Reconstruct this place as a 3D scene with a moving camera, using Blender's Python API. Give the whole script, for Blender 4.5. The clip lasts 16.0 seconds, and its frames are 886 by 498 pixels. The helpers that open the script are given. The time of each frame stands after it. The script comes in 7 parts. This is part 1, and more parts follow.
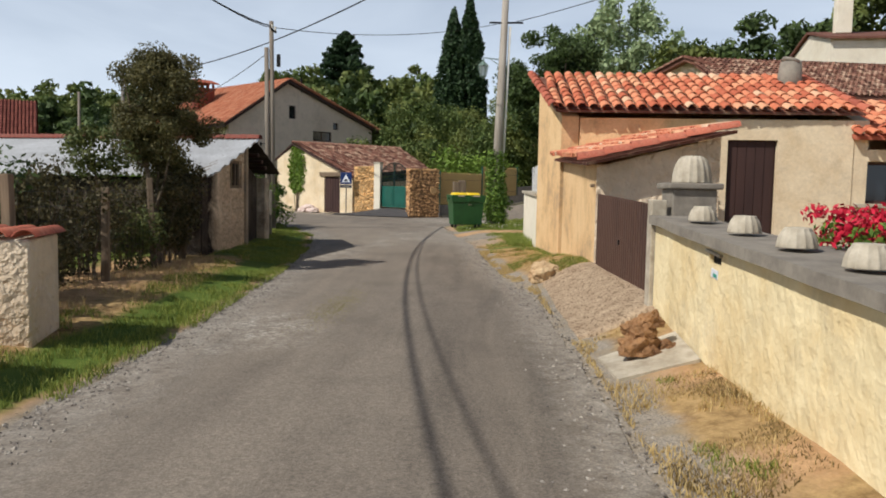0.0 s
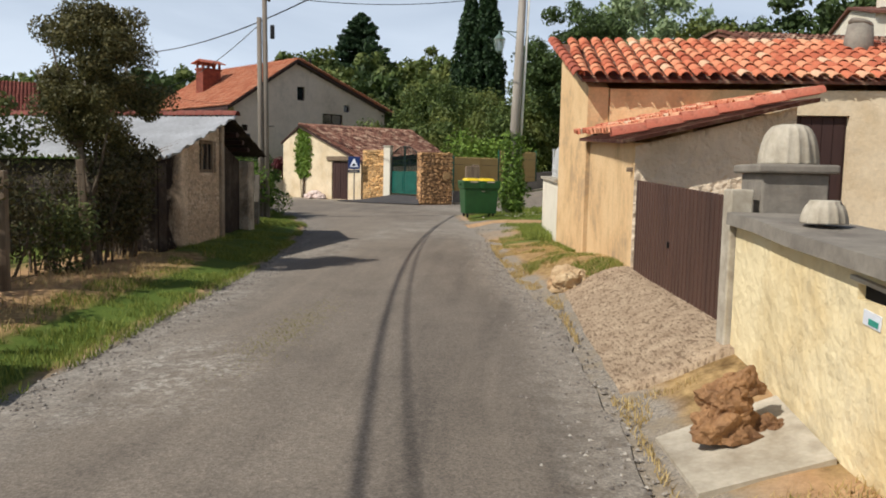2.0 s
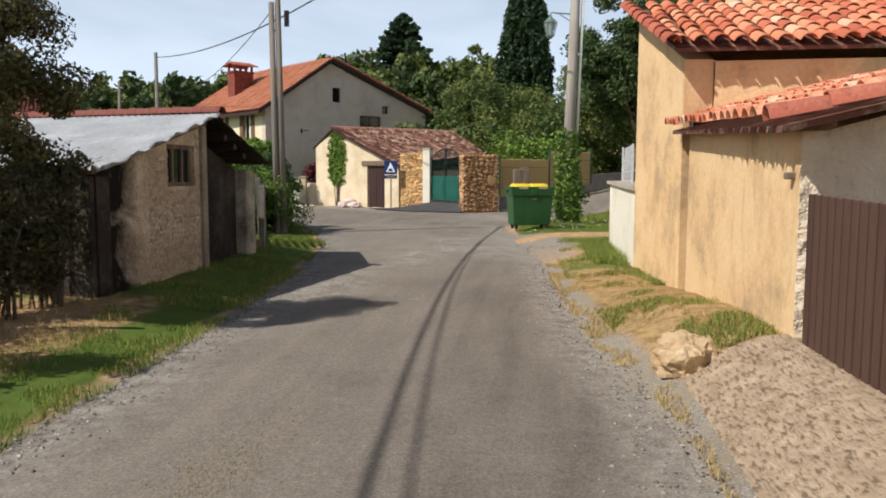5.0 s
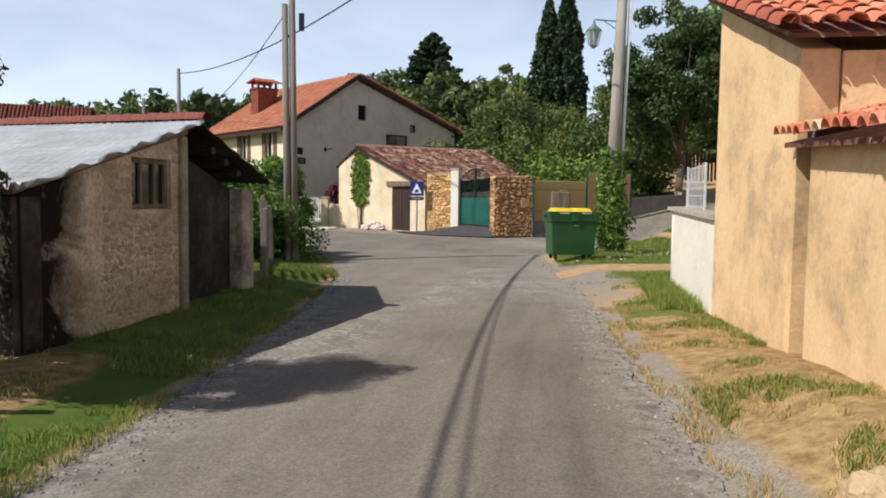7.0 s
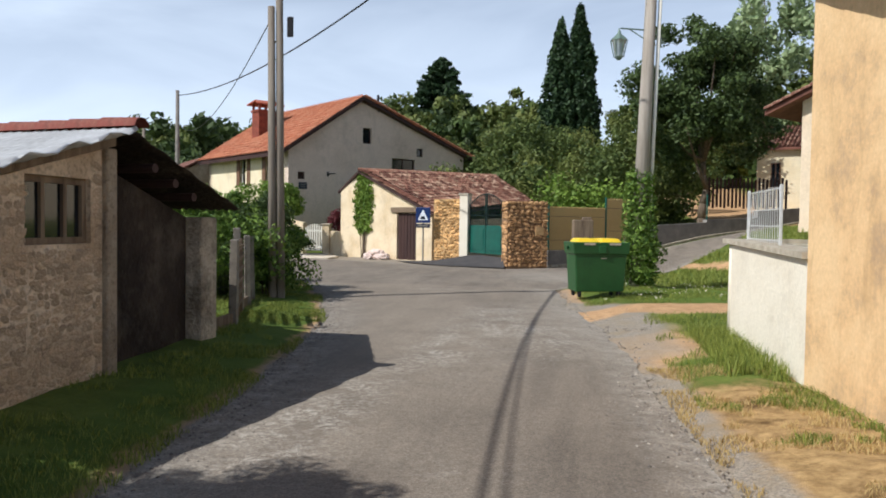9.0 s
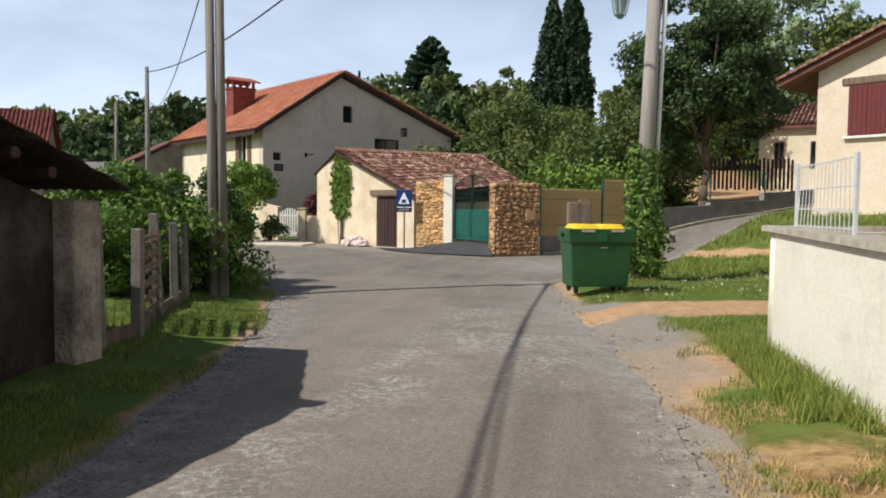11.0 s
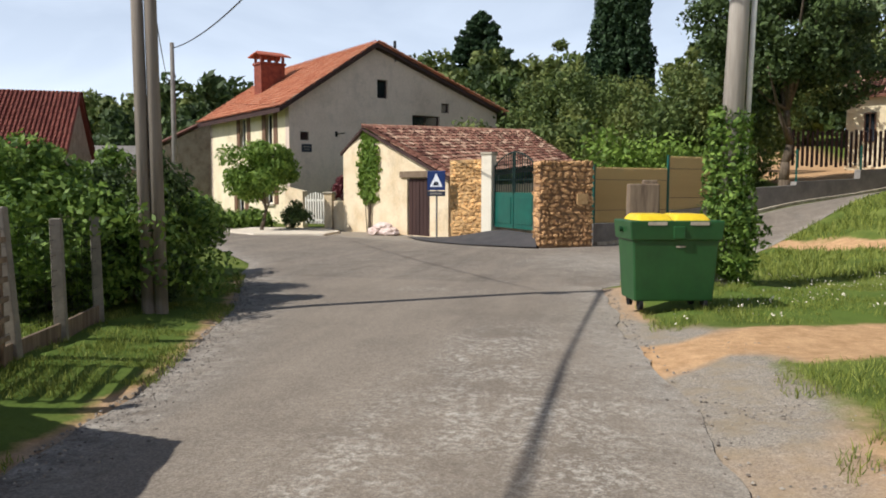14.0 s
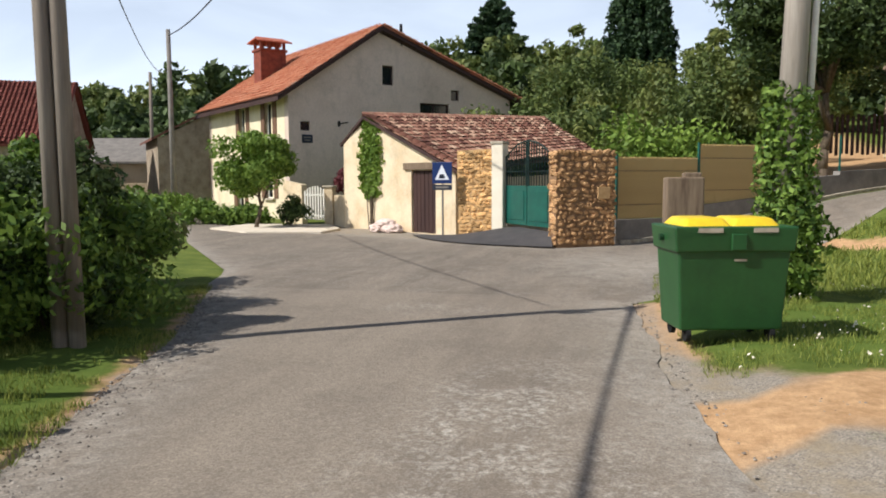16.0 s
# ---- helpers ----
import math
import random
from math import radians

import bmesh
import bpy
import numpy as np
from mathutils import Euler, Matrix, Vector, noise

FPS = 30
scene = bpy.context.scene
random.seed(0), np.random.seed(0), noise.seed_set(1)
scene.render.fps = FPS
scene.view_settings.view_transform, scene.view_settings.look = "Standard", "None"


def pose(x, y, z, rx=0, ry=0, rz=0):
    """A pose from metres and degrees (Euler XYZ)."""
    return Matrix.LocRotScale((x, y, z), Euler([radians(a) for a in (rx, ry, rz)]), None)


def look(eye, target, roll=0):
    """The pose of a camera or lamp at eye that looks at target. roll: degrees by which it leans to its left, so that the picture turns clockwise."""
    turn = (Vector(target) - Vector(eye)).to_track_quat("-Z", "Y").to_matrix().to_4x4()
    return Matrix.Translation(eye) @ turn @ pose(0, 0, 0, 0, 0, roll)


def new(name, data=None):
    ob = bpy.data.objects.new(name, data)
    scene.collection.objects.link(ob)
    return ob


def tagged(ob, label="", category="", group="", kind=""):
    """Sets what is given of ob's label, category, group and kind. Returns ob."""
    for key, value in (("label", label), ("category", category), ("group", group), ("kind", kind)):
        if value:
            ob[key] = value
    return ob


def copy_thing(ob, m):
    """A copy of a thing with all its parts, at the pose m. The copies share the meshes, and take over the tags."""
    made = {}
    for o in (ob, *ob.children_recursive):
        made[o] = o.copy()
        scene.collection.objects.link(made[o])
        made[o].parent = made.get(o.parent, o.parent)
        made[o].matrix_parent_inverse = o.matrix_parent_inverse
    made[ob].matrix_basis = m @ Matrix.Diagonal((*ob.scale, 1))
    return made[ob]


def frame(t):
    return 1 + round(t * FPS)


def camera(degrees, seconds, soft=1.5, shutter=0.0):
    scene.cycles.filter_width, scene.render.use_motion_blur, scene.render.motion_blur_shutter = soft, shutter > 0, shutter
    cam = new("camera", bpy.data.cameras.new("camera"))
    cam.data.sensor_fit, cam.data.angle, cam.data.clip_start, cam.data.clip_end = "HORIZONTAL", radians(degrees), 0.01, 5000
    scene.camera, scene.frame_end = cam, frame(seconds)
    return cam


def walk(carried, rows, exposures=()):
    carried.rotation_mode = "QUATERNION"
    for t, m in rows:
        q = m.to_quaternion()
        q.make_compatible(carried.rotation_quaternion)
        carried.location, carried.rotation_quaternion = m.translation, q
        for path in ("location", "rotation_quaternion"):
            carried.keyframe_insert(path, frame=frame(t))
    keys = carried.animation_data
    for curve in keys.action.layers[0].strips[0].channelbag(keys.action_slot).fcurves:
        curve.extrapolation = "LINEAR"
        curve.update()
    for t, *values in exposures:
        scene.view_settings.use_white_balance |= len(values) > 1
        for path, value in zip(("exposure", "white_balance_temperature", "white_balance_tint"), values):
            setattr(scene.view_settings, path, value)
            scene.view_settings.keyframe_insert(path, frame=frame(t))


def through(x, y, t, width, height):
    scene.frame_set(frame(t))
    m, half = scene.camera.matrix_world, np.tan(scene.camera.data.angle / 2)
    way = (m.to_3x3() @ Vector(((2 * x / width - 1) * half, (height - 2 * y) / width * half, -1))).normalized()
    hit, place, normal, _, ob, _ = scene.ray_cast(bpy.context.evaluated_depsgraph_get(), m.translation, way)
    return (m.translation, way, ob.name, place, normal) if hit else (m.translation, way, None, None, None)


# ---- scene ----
cam = camera(59.9, 16.0, soft=1.85)
PATH = [
    (0, (0.693, 0.322, 1.424), (0.605, 2.314, 1.269), 1.1),
    (0.5, (0.702, 0.851, 1.423), (0.596, 2.841, 1.25), 1.6),
    (1, (0.773, 1.516, 1.424), (0.68, 3.507, 1.265), 1.7),
    (1.5, (0.812, 2.093, 1.408), (0.694, 4.083, 1.242), 2.1),
    (2, (0.846, 2.696, 1.417), (0.71, 4.682, 1.224), 1.2),
    (2.5, (0.863, 3.244, 1.455), (0.68, 5.225, 1.255), 1.2),
    (3, (0.842, 3.825, 1.499), (0.653, 5.807, 1.305), 1.0),
    (5.5, (0.564, 6.712, 1.511), (0.277, 8.683, 1.325), 0.4),
    (6, (0.447, 7.266, 1.5), (0.13, 9.235, 1.347), 1.1),
    (6.5, (0.383, 7.804, 1.527), (0.076, 9.775, 1.393), 0.6),
    (7, (0.313, 8.393, 1.539), (-0.017, 10.361, 1.405), 0.7),
    (7.5, (0.18, 8.985, 1.568), (-0.156, 10.95, 1.417), 0.8),
    (8, (0.097, 9.591, 1.569), (-0.264, 11.553, 1.426), 1.6),
    (8.5, (-0.003, 10.184, 1.577), (-0.353, 12.15, 1.47), 1.9),
    (9, (-0.043, 10.672, 1.59), (-0.397, 12.64, 1.523), 0.8),
    (11.5, (-0.136, 13.86, 1.591), (-0.457, 15.83, 1.471), 0.5),
    (12, (-0.045, 14.605, 1.64), (-0.339, 16.579, 1.516), -0.1),
    (12.5, (-0.062, 15.087, 1.69), (-0.385, 17.057, 1.584), -0.5),
    (13, (-0.096, 15.704, 1.647), (-0.483, 17.662, 1.525), -0.3),
    (13.5, (-0.143, 16.344, 1.625), (-0.572, 18.294, 1.496), -0.3),
    (14, (-0.192, 16.804, 1.634), (-0.666, 18.74, 1.478), 0.1),
    (14.5, (-0.253, 17.408, 1.656), (-0.716, 19.345, 1.475), -0.4),
    (15, (-0.295, 17.949, 1.657), (-0.751, 19.886, 1.458), -0.4),
    (15.5, (-0.377, 18.452, 1.677), (-0.834, 20.389, 1.472), -0.4),
    (16, (-0.455, 18.99, 1.706), (-0.969, 20.915, 1.526), -0.3),
]
walk(cam, [(t, look(eye, target, roll)) for t, eye, target, roll in PATH], [(0, -0.16, 6370, 10), (5.5, 0.02, 6270, 10), (9, 0.05, 6040, 10), (12, 0.0, 6150, 11), (16, 0.2, 6300, 11)])

# ---- world and sun ----
SUN_FROM = Vector((-0.81, -0.585, 0.97)).normalized()
world = bpy.data.worlds.new("world")
scene.world = world
world.use_nodes = True
wn, wl = world.node_tree.nodes, world.node_tree.links
sky = wn.new("ShaderNodeTexSky")
sky.sky_type, sky.sun_disc = "NISHITA", False
sky.sun_elevation, sky.sun_rotation = radians(44), radians(234)
sky.air_density, sky.dust_density, sky.ozone_density = 0.65, 0.7, 1.0
# thin high cloud over the whole sky
wtc = wn.new("ShaderNodeTexCoord")
wmap = wn.new("ShaderNodeMapping")
wmap.inputs["Scale"].default_value = (1.2, 2.2, 5.0)
wmap.inputs["Rotation"].default_value = (0.1, 0.25, 0.5)
wnoise = wn.new("ShaderNodeTexNoise")
wnoise.inputs["Scale"].default_value, wnoise.inputs["Detail"].default_value = 1.6, 7
wnoise.inputs["Distortion"].default_value = 0.6
wramp = wn.new("ShaderNodeValToRGB")
wramp.color_ramp.elements[0].position, wramp.color_ramp.elements[1].position = 0.42, 0.78
wramp.color_ramp.elements[0].color, wramp.color_ramp.elements[1].color = (0.0, 0.0, 0.0, 1), (0.3, 0.3, 0.3, 1)
wmix = wn.new("ShaderNodeMix")
wmix.data_type = "RGBA"
wmix.inputs["B"].default_value = (10.8, 12.0, 13.4, 1)
wl.new(wtc.outputs["Generated"], wmap.inputs["Vector"])
wl.new(wmap.outputs["Vector"], wnoise.inputs["Vector"])
wl.new(wnoise.outputs["Fac"], wramp.inputs["Fac"])
wsep = wn.new("ShaderNodeSeparateXYZ")
wl.new(wtc.outputs["Generated"], wsep.inputs["Vector"])
whaze = wn.new("ShaderNodeMapRange")
whaze.inputs["From Min"].default_value, whaze.inputs["From Max"].default_value = 0.0, 0.5
whaze.inputs["To Min"].default_value, whaze.inputs["To Max"].default_value = 0.92, 0.0
wl.new(wsep.outputs["Z"], whaze.inputs["Value"])
wadd = wn.new("ShaderNodeMath")
wadd.operation, wadd.use_clamp = "ADD", True
wl.new(wramp.outputs["Color"], wadd.inputs[0])
wl.new(whaze.outputs["Result"], wadd.inputs[1])
wl.new(wadd.outputs[0], wmix.inputs["Factor"])
wl.new(sky.outputs["Color"], wmix.inputs["A"])
wl.new(wmix.outputs["Result"], wn["Background"].inputs["Color"])
wn["Background"].inputs["Strength"].default_value = 0.085
sun_data = bpy.data.lights.new("sun", "SUN")
sun_data.energy, sun_data.angle, sun_data.color = 4.7, radians(0.5), (1.0, 0.955, 0.89)
sun = new("sun", sun_data)
sun.matrix_world = look(SUN_FROM * 60, (0, 0, 0))


# ---- materials ----
def lin(r, g, b):
    return tuple((c / 255 / 12.92 if c / 255 <= 0.04045 else ((c / 255 + 0.055) / 1.055) ** 2.4) for c in (r, g, b)) + (1,)


class Nodes:
    """A small builder for node materials."""

    def __init__(self, name):
        self.m = bpy.data.materials.new(name)
        self.m.use_nodes = True
        self.n, self.l = self.m.node_tree.nodes, self.m.node_tree.links
        self.b = self.n["Principled BSDF"]
        self.tc = self.n.new("ShaderNodeTexCoord").outputs["Object"]

    def map(self, scale=(1, 1, 1), rot=(0, 0, 0)):
        q = self.n.new("ShaderNodeMapping")
        q.inputs["Scale"].default_value, q.inputs["Rotation"].default_value = scale, rot
        self.l.new(self.tc, q.inputs["Vector"])
        return q.outputs["Vector"]

    def noise(self, scale, detail=5, rough=0.55, vec=None, dist=0.0):
        q = self.n.new("ShaderNodeTexNoise")
        q.inputs["Scale"].default_value, q.inputs["Detail"].default_value = scale, detail
        q.inputs["Roughness"].default_value, q.inputs["Distortion"].default_value = rough, dist
        self.l.new(vec or self.tc, q.inputs["Vector"])
        return q.outputs["Fac"]

    def voronoi(self, scale, feature="F1", out="Distance", vec=None):
        q = self.n.new("ShaderNodeTexVoronoi")
        q.feature = feature
        q.inputs["Scale"].default_value = scale
        self.l.new(vec or self.tc, q.inputs["Vector"])
        return q.outputs[out]

    def ramp(self, fac, lo, hi, c0=(0, 0, 0, 1), c1=(1, 1, 1, 1)):
        q = self.n.new("ShaderNodeValToRGB")
        q.color_ramp.elements[0].position, q.color_ramp.elements[1].position = lo, hi
        q.color_ramp.elements[0].color, q.color_ramp.elements[1].color = c0, c1
        self.l.new(fac, q.inputs["Fac"])
        return q.outputs["Color"]

    def mix(self, fac, a, b, mode="MIX"):
        q = self.n.new("ShaderNodeMix")
        q.data_type, q.blend_type = "RGBA", mode
        for v, key in ((fac, "Factor"), (a, "A"), (b, "B")):
            if hasattr(v, "is_linked"):
                self.l.new(v, q.inputs[key])
            else:
                q.inputs[key].default_value = v
        return q.outputs["Result"]

    def math(self, op, a, b=0.5):
        q = self.n.new("ShaderNodeMath")
        q.operation = op
        q.use_clamp = True
        for n, v in enumerate((a, b)):
            if hasattr(v, "is_linked"):
                self.l.new(v, q.inputs[n])
            else:
                q.inputs[n].default_value = v
        return q.outputs[0]

    def attr(self, name):
        q = self.n.new("ShaderNodeAttribute")
        q.attribute_name = name
        s = self.n.new("ShaderNodeSeparateColor")
        self.l.new(q.outputs["Color"], s.inputs["Color"])
        return s.outputs["Red"], s.outputs["Green"], s.outputs["Blue"]

    def rand(self, island=False):
        if island:
            return self.n.new("ShaderNodeNewGeometry").outputs["Random Per Island"]
        return self.n.new("ShaderNodeObjectInfo").outputs["Random"]

    def bump(self, fac, strength, dist=0.01):
        q = self.n.new("ShaderNodeBump")
        q.inputs["Strength"].default_value, q.inputs["Distance"].default_value = strength, dist
        self.l.new(fac, q.inputs["Height"])
        if self.b.inputs["Normal"].is_linked:
            self.l.new(self.b.inputs["Normal"].links[0].from_socket, q.inputs["Normal"])
        self.l.new(q.outputs["Normal"], self.b.inputs["Normal"])

    def done(self, colour, rough=0.9, metal=0.0, spec=0.3):
        if hasattr(colour, "is_linked"):
            self.l.new(colour, self.b.inputs["Base Color"])
        else:
            self.b.inputs["Base Color"].default_value = colour
        if hasattr(rough, "is_linked"):
            self.l.new(rough, self.b.inputs["Roughness"])
        else:
            self.b.inputs["Roughness"].default_value = rough
        self.b.inputs["Metallic"].default_value = metal
        self.b.inputs["Specular IOR Level"].default_value = spec
        return self.m


def plaster(name, base, stain, grain=60, relief=0.4, coarse=1.1, dist=0.01, streak=0.3, pit_shade=0.0):
    """Lime render: blotches, runs of dirt and a fine grain."""
    k = Nodes(name)
    c = k.mix(k.ramp(k.noise(coarse, 6, 0.6), 0.42, 0.72), base, stain)
    runs = k.ramp(k.noise(1.0, 5, 0.6, k.map((2.2, 2.2, 0.8)), 1.2), 0.54, 0.8)
    c = k.mix(k.math("MULTIPLY", runs, streak), c, tuple(v * 0.55 for v in stain[:3]) + (1,))
    c = k.mix(k.math("MULTIPLY", k.ramp(k.noise(1.1, 8, 0.75), 0.52, 0.66), streak), c, lin(150, 138, 122))
    c = k.mix(0.5, c, k.ramp(k.noise(grain * 0.35, 4), 0.25, 0.75, (0.75, 0.75, 0.75, 1), (1.1, 1.1, 1.1, 1)), "MULTIPLY")
    # shade of small pits is mixed into the colour as dark flecks
    if pit_shade:
        c = k.mix(k.math("MULTIPLY", k.ramp(k.noise(22, 6, 0.7), 0.5, 0.64), pit_shade), c, lin(84, 70, 56))
        k.bump(k.noise(11, 6, 0.75), 0.8, 0.05)
    k.bump(k.noise(grain, 3), relief, dist)
    k.bump(k.noise(5, 5, 0.6, None, 0.8), 0.4, 0.035)
    return k.done(c, 0.93, spec=0.15)


def plain(name, a, b, scale=8, rough=0.6, relief=0.15, metal=0.0, stretch=(1, 1, 1), dist=0.005, spec=0.3, vary=0.0):
    """One substance with two-scale variation."""
    k = Nodes(name)
    v = k.map(stretch)
    c = k.mix(k.ramp(k.noise(scale, 6, 0.6, v), 0.3, 0.72), a, b)
    c = k.mix(0.35, c, k.ramp(k.noise(scale * 7, 4, 0.6, v), 0.3, 0.7, (0.7, 0.7, 0.7, 1), (1.15, 1.15, 1.15, 1)), "MULTIPLY")
    if vary:
        c = k.mix(vary, c, k.ramp(k.rand(), 0, 1, (0.4, 0.38, 0.36, 1), (1.35, 1.3, 1.25, 1)), "MULTIPLY")
    if relief:
        k.bump(k.noise(scale * 6, 4, 0.6, v), relief, dist)
    return k.done(c, rough, metal, spec)


def tile_material(name, stops, island=False, lichen=0.35):
    """Fired clay, each piece of its own tint, with pale lichen and dark soot."""
    k = Nodes(name)
    q = k.n.new("ShaderNodeValToRGB")
    while len(q.color_ramp.elements) < len(stops):
        q.color_ramp.elements.new(0.5)
    for e, (p, col) in zip(q.color_ramp.elements, stops):
        e.position, e.color = p, col
    k.l.new(k.rand(island), q.inputs["Fac"])
    c = q.outputs["Color"]
    c = k.mix(k.math("MULTIPLY", k.ramp(k.noise(5, 6, 0.65), 0.52, 0.7), lichen), c, lin(205, 180, 150))
    c = k.mix(k.math("MULTIPLY", k.ramp(k.noise(9, 6, 0.7), 0.55, 0.72), 0.6), c, lin(70, 48, 40))
    c = k.mix(0.5, c, k.ramp(k.noise(40, 4), 0.3, 0.7, (0.75, 0.75, 0.75, 1), (1.1, 1.1, 1.1, 1)), "MULTIPLY")
    k.bump(k.noise(45, 4), 0.35, 0.006)
    return k.done(c, 0.85, spec=0.2)


def leaf_material(name, a, b, c3=None, through=0.22):
    k = Nodes(name)
    r = k.rand(True)
    c = k.mix(r, a, b)
    if c3:
        c = k.mix(k.ramp(k.noise(0.35, 3), 0.45, 0.65), c, c3)
    c = k.mix(0.4, c, k.ramp(k.noise(1.6, 3), 0.3, 0.7, (0.6, 0.6, 0.6, 1), (1.2, 1.2, 1.2, 1)), "MULTIPLY")
    k.done(c, 0.6, spec=0.25)
    tr = k.n.new("ShaderNodeBsdfTranslucent")
    k.l.new(c, tr.inputs["Color"])
    ms = k.n.new("ShaderNodeMixShader")
    ms.inputs[0].default_value = through
    k.l.new(k.b.outputs[0], ms.inputs[1])
    k.l.new(tr.outputs[0], ms.inputs[2])
    k.l.new(ms.outputs[0], k.n["Material Output"].inputs["Surface"])
    return k.m


def asphalt_material(name, dark, pale, worn):
    """Old chip-seal: aggregate, tyre lanes, worn pale scabs, loose grit at the edges."""
    k = Nodes(name)
    edge, lane, patch = k.attr("cover")
    c = k.mix(k.ramp(k.noise(0.55, 6, 0.6, k.map((1.6, 0.5, 1))), 0.35, 0.7), dark, pale)
    c = k.mix(k.math("MULTIPLY", lane, 0.5), c, worn)
    scab = k.math("MULTIPLY", k.math("MULTIPLY", k.ramp(k.noise(13, 9, 0.8), 0.47, 0.57), k.ramp(k.noise(2.2, 5, 0.6), 0.38, 0.55)), k.math("ADD", patch, 0.05))
    c = k.mix(scab, c, lin(186, 179, 166))
    grit = k.math("MULTIPLY", edge, k.ramp(k.noise(5, 8, 0.75), 0.36, 0.62))
    c = k.mix(grit, c, lin(164, 157, 145))
    streaks = k.ramp(k.noise(1.0, 6, 0.65, k.map((2.6, 0.22, 1), (0, 0, 0.06)), 0.5), 0.34, 0.68)
    c = k.mix(k.math("MULTIPLY", streaks, 0.45), c, worn)
    c = k.mix(k.math("MULTIPLY", k.ramp(k.noise(0.8, 7, 0.7), 0.5, 0.72), 0.4), c, dark)
    chips = k.voronoi(95, out="Color")
    c = k.mix(0.32, c, k.ramp(chips, 0.1, 0.9, (0.35, 0.35, 0.35, 1), (1.65, 1.65, 1.65, 1)), "MULTIPLY")
    c = k.mix(0.3, c, k.ramp(k.noise(14, 6, 0.7), 0.3, 0.7, (0.7, 0.7, 0.7, 1), (1.2, 1.2, 1.2, 1)), "MULTIPLY")
    c = k.mix(0.5, c, k.ramp(k.noise(48, 3, 0.8), 0.36, 0.66, (0.6, 0.6, 0.6, 1), (1.4, 1.4, 1.4, 1)), "MULTIPLY")
    k.bump(k.voronoi(95), 0.35, 0.005)
    k.bump(k.noise(6, 5), 0.2, 0.02)
    return k.done(c, 0.9, spec=0.2)


def ground_material():
    k = Nodes("ground_cover")
    dry, dirt, lush = k.attr("cover")
    g = k.mix(k.ramp(k.noise(1.4, 6, 0.65), 0.35, 0.68), lin(78, 94, 40), lin(116, 126, 60))
    g = k.mix(k.math("MULTIPLY", lush, 0.6), g, lin(88, 110, 46))
    straw = k.mix(k.ramp(k.noise(7, 7, 0.7), 0.35, 0.65), lin(132, 106, 70), lin(188, 158, 110))
    straw = k.mix(k.ramp(k.noise(1.8, 6, 0.7), 0.54, 0.68), straw, lin(98, 76, 48))
    f = k.math("ADD", k.math("MULTIPLY", dry, 1.0), k.math("MULTIPLY", k.noise(3.2, 8, 0.75), 0.9))
    c = k.mix(k.ramp(f, 0.7, 1.15), g, straw)
    earth = k.mix(k.ramp(k.noise(6, 7, 0.7), 0.35, 0.65), lin(172, 136, 98), lin(204, 166, 124))
    stony = k.mix(k.ramp(k.voronoi(85, out="Color"), 0.1, 0.9), lin(122, 114, 104), lin(172, 162, 146))
    stony = k.mix(k.ramp(k.noise(2.6, 7, 0.7), 0.45, 0.65), stony, lin(150, 136, 114))
    earth = k.mix(k.math("MULTIPLY", lush, -1.0), earth, stony)
    f2 = k.math("ADD", k.math("MULTIPLY", dirt, 1.0), k.math("MULTIPLY", k.noise(2.5, 8, 0.75), 0.9))
    c = k.mix(k.ramp(f2, 0.68, 1.34), c, earth)
    c = k.mix(0.5, c, k.ramp(k.noise(38, 6, 0.7), 0.3, 0.7, (0.66, 0.66, 0.66, 1), (1.22, 1.22, 1.22, 1)), "MULTIPLY")
    k.bump(k.noise(46, 6, 0.75), 0.6, 0.015)
    k.bump(k.noise(5, 5), 0.4, 0.06)
    return k.done(c, 0.95, spec=0.1)


ASPHALT = asphalt_material("old_asphalt", lin(95, 87, 78), lin(121, 111, 99), lin(151, 139, 123))
PALEAPRON = plain("pale_apron_concrete", lin(226, 214, 194), lin(200, 186, 164), 3, 0.92, 0.3)
APRON = plain("fresh_asphalt", lin(64, 62, 62), lin(80, 77, 76), 3, 0.9, 0.4)
GROUND = ground_material()
OCHRE = plaster("ochre_render", lin(228, 194, 146), lin(212, 170, 118), 70, 0.35, 1.1, 0.01, 0.55)
STUCCO = plaster("rough_stucco", lin(226, 206, 178), lin(208, 184, 152), 11, 1.0, 1.0, 0.08)
CREAM = plaster("cream_render", lin(232, 214, 170), lin(216, 188, 134), 9, 0.6, 1.4, 0.04, 0.35)
WHITE = plaster("white_render", lin(234, 225, 204), lin(222, 210, 186), 80, 0.25, 0.9, 0.008, 0.16)
PALE = plaster("pale_lime_wall", lin(226, 208, 176), lin(208, 184, 146), 50, 0.4, 1.2)
HOUSE = plaster("house_render", lin(216, 196, 180), lin(198, 177, 160), 40, 0.3, 0.5)
BEIGE = plaster("beige_house_render", lin(226, 207, 180), lin(212, 190, 160), 40, 0.25, 0.6, 0.01, 0.15)
FACADE = plaster("facade_render", lin(232, 218, 186), lin(222, 204, 166), 40, 0.25, 0.6)
SHEDWALL = plaster("patched_rubble_wall", lin(176, 161, 140), lin(138, 121, 102), 14, 0.9, 1.8, 0.04, 0.5, 0.4)
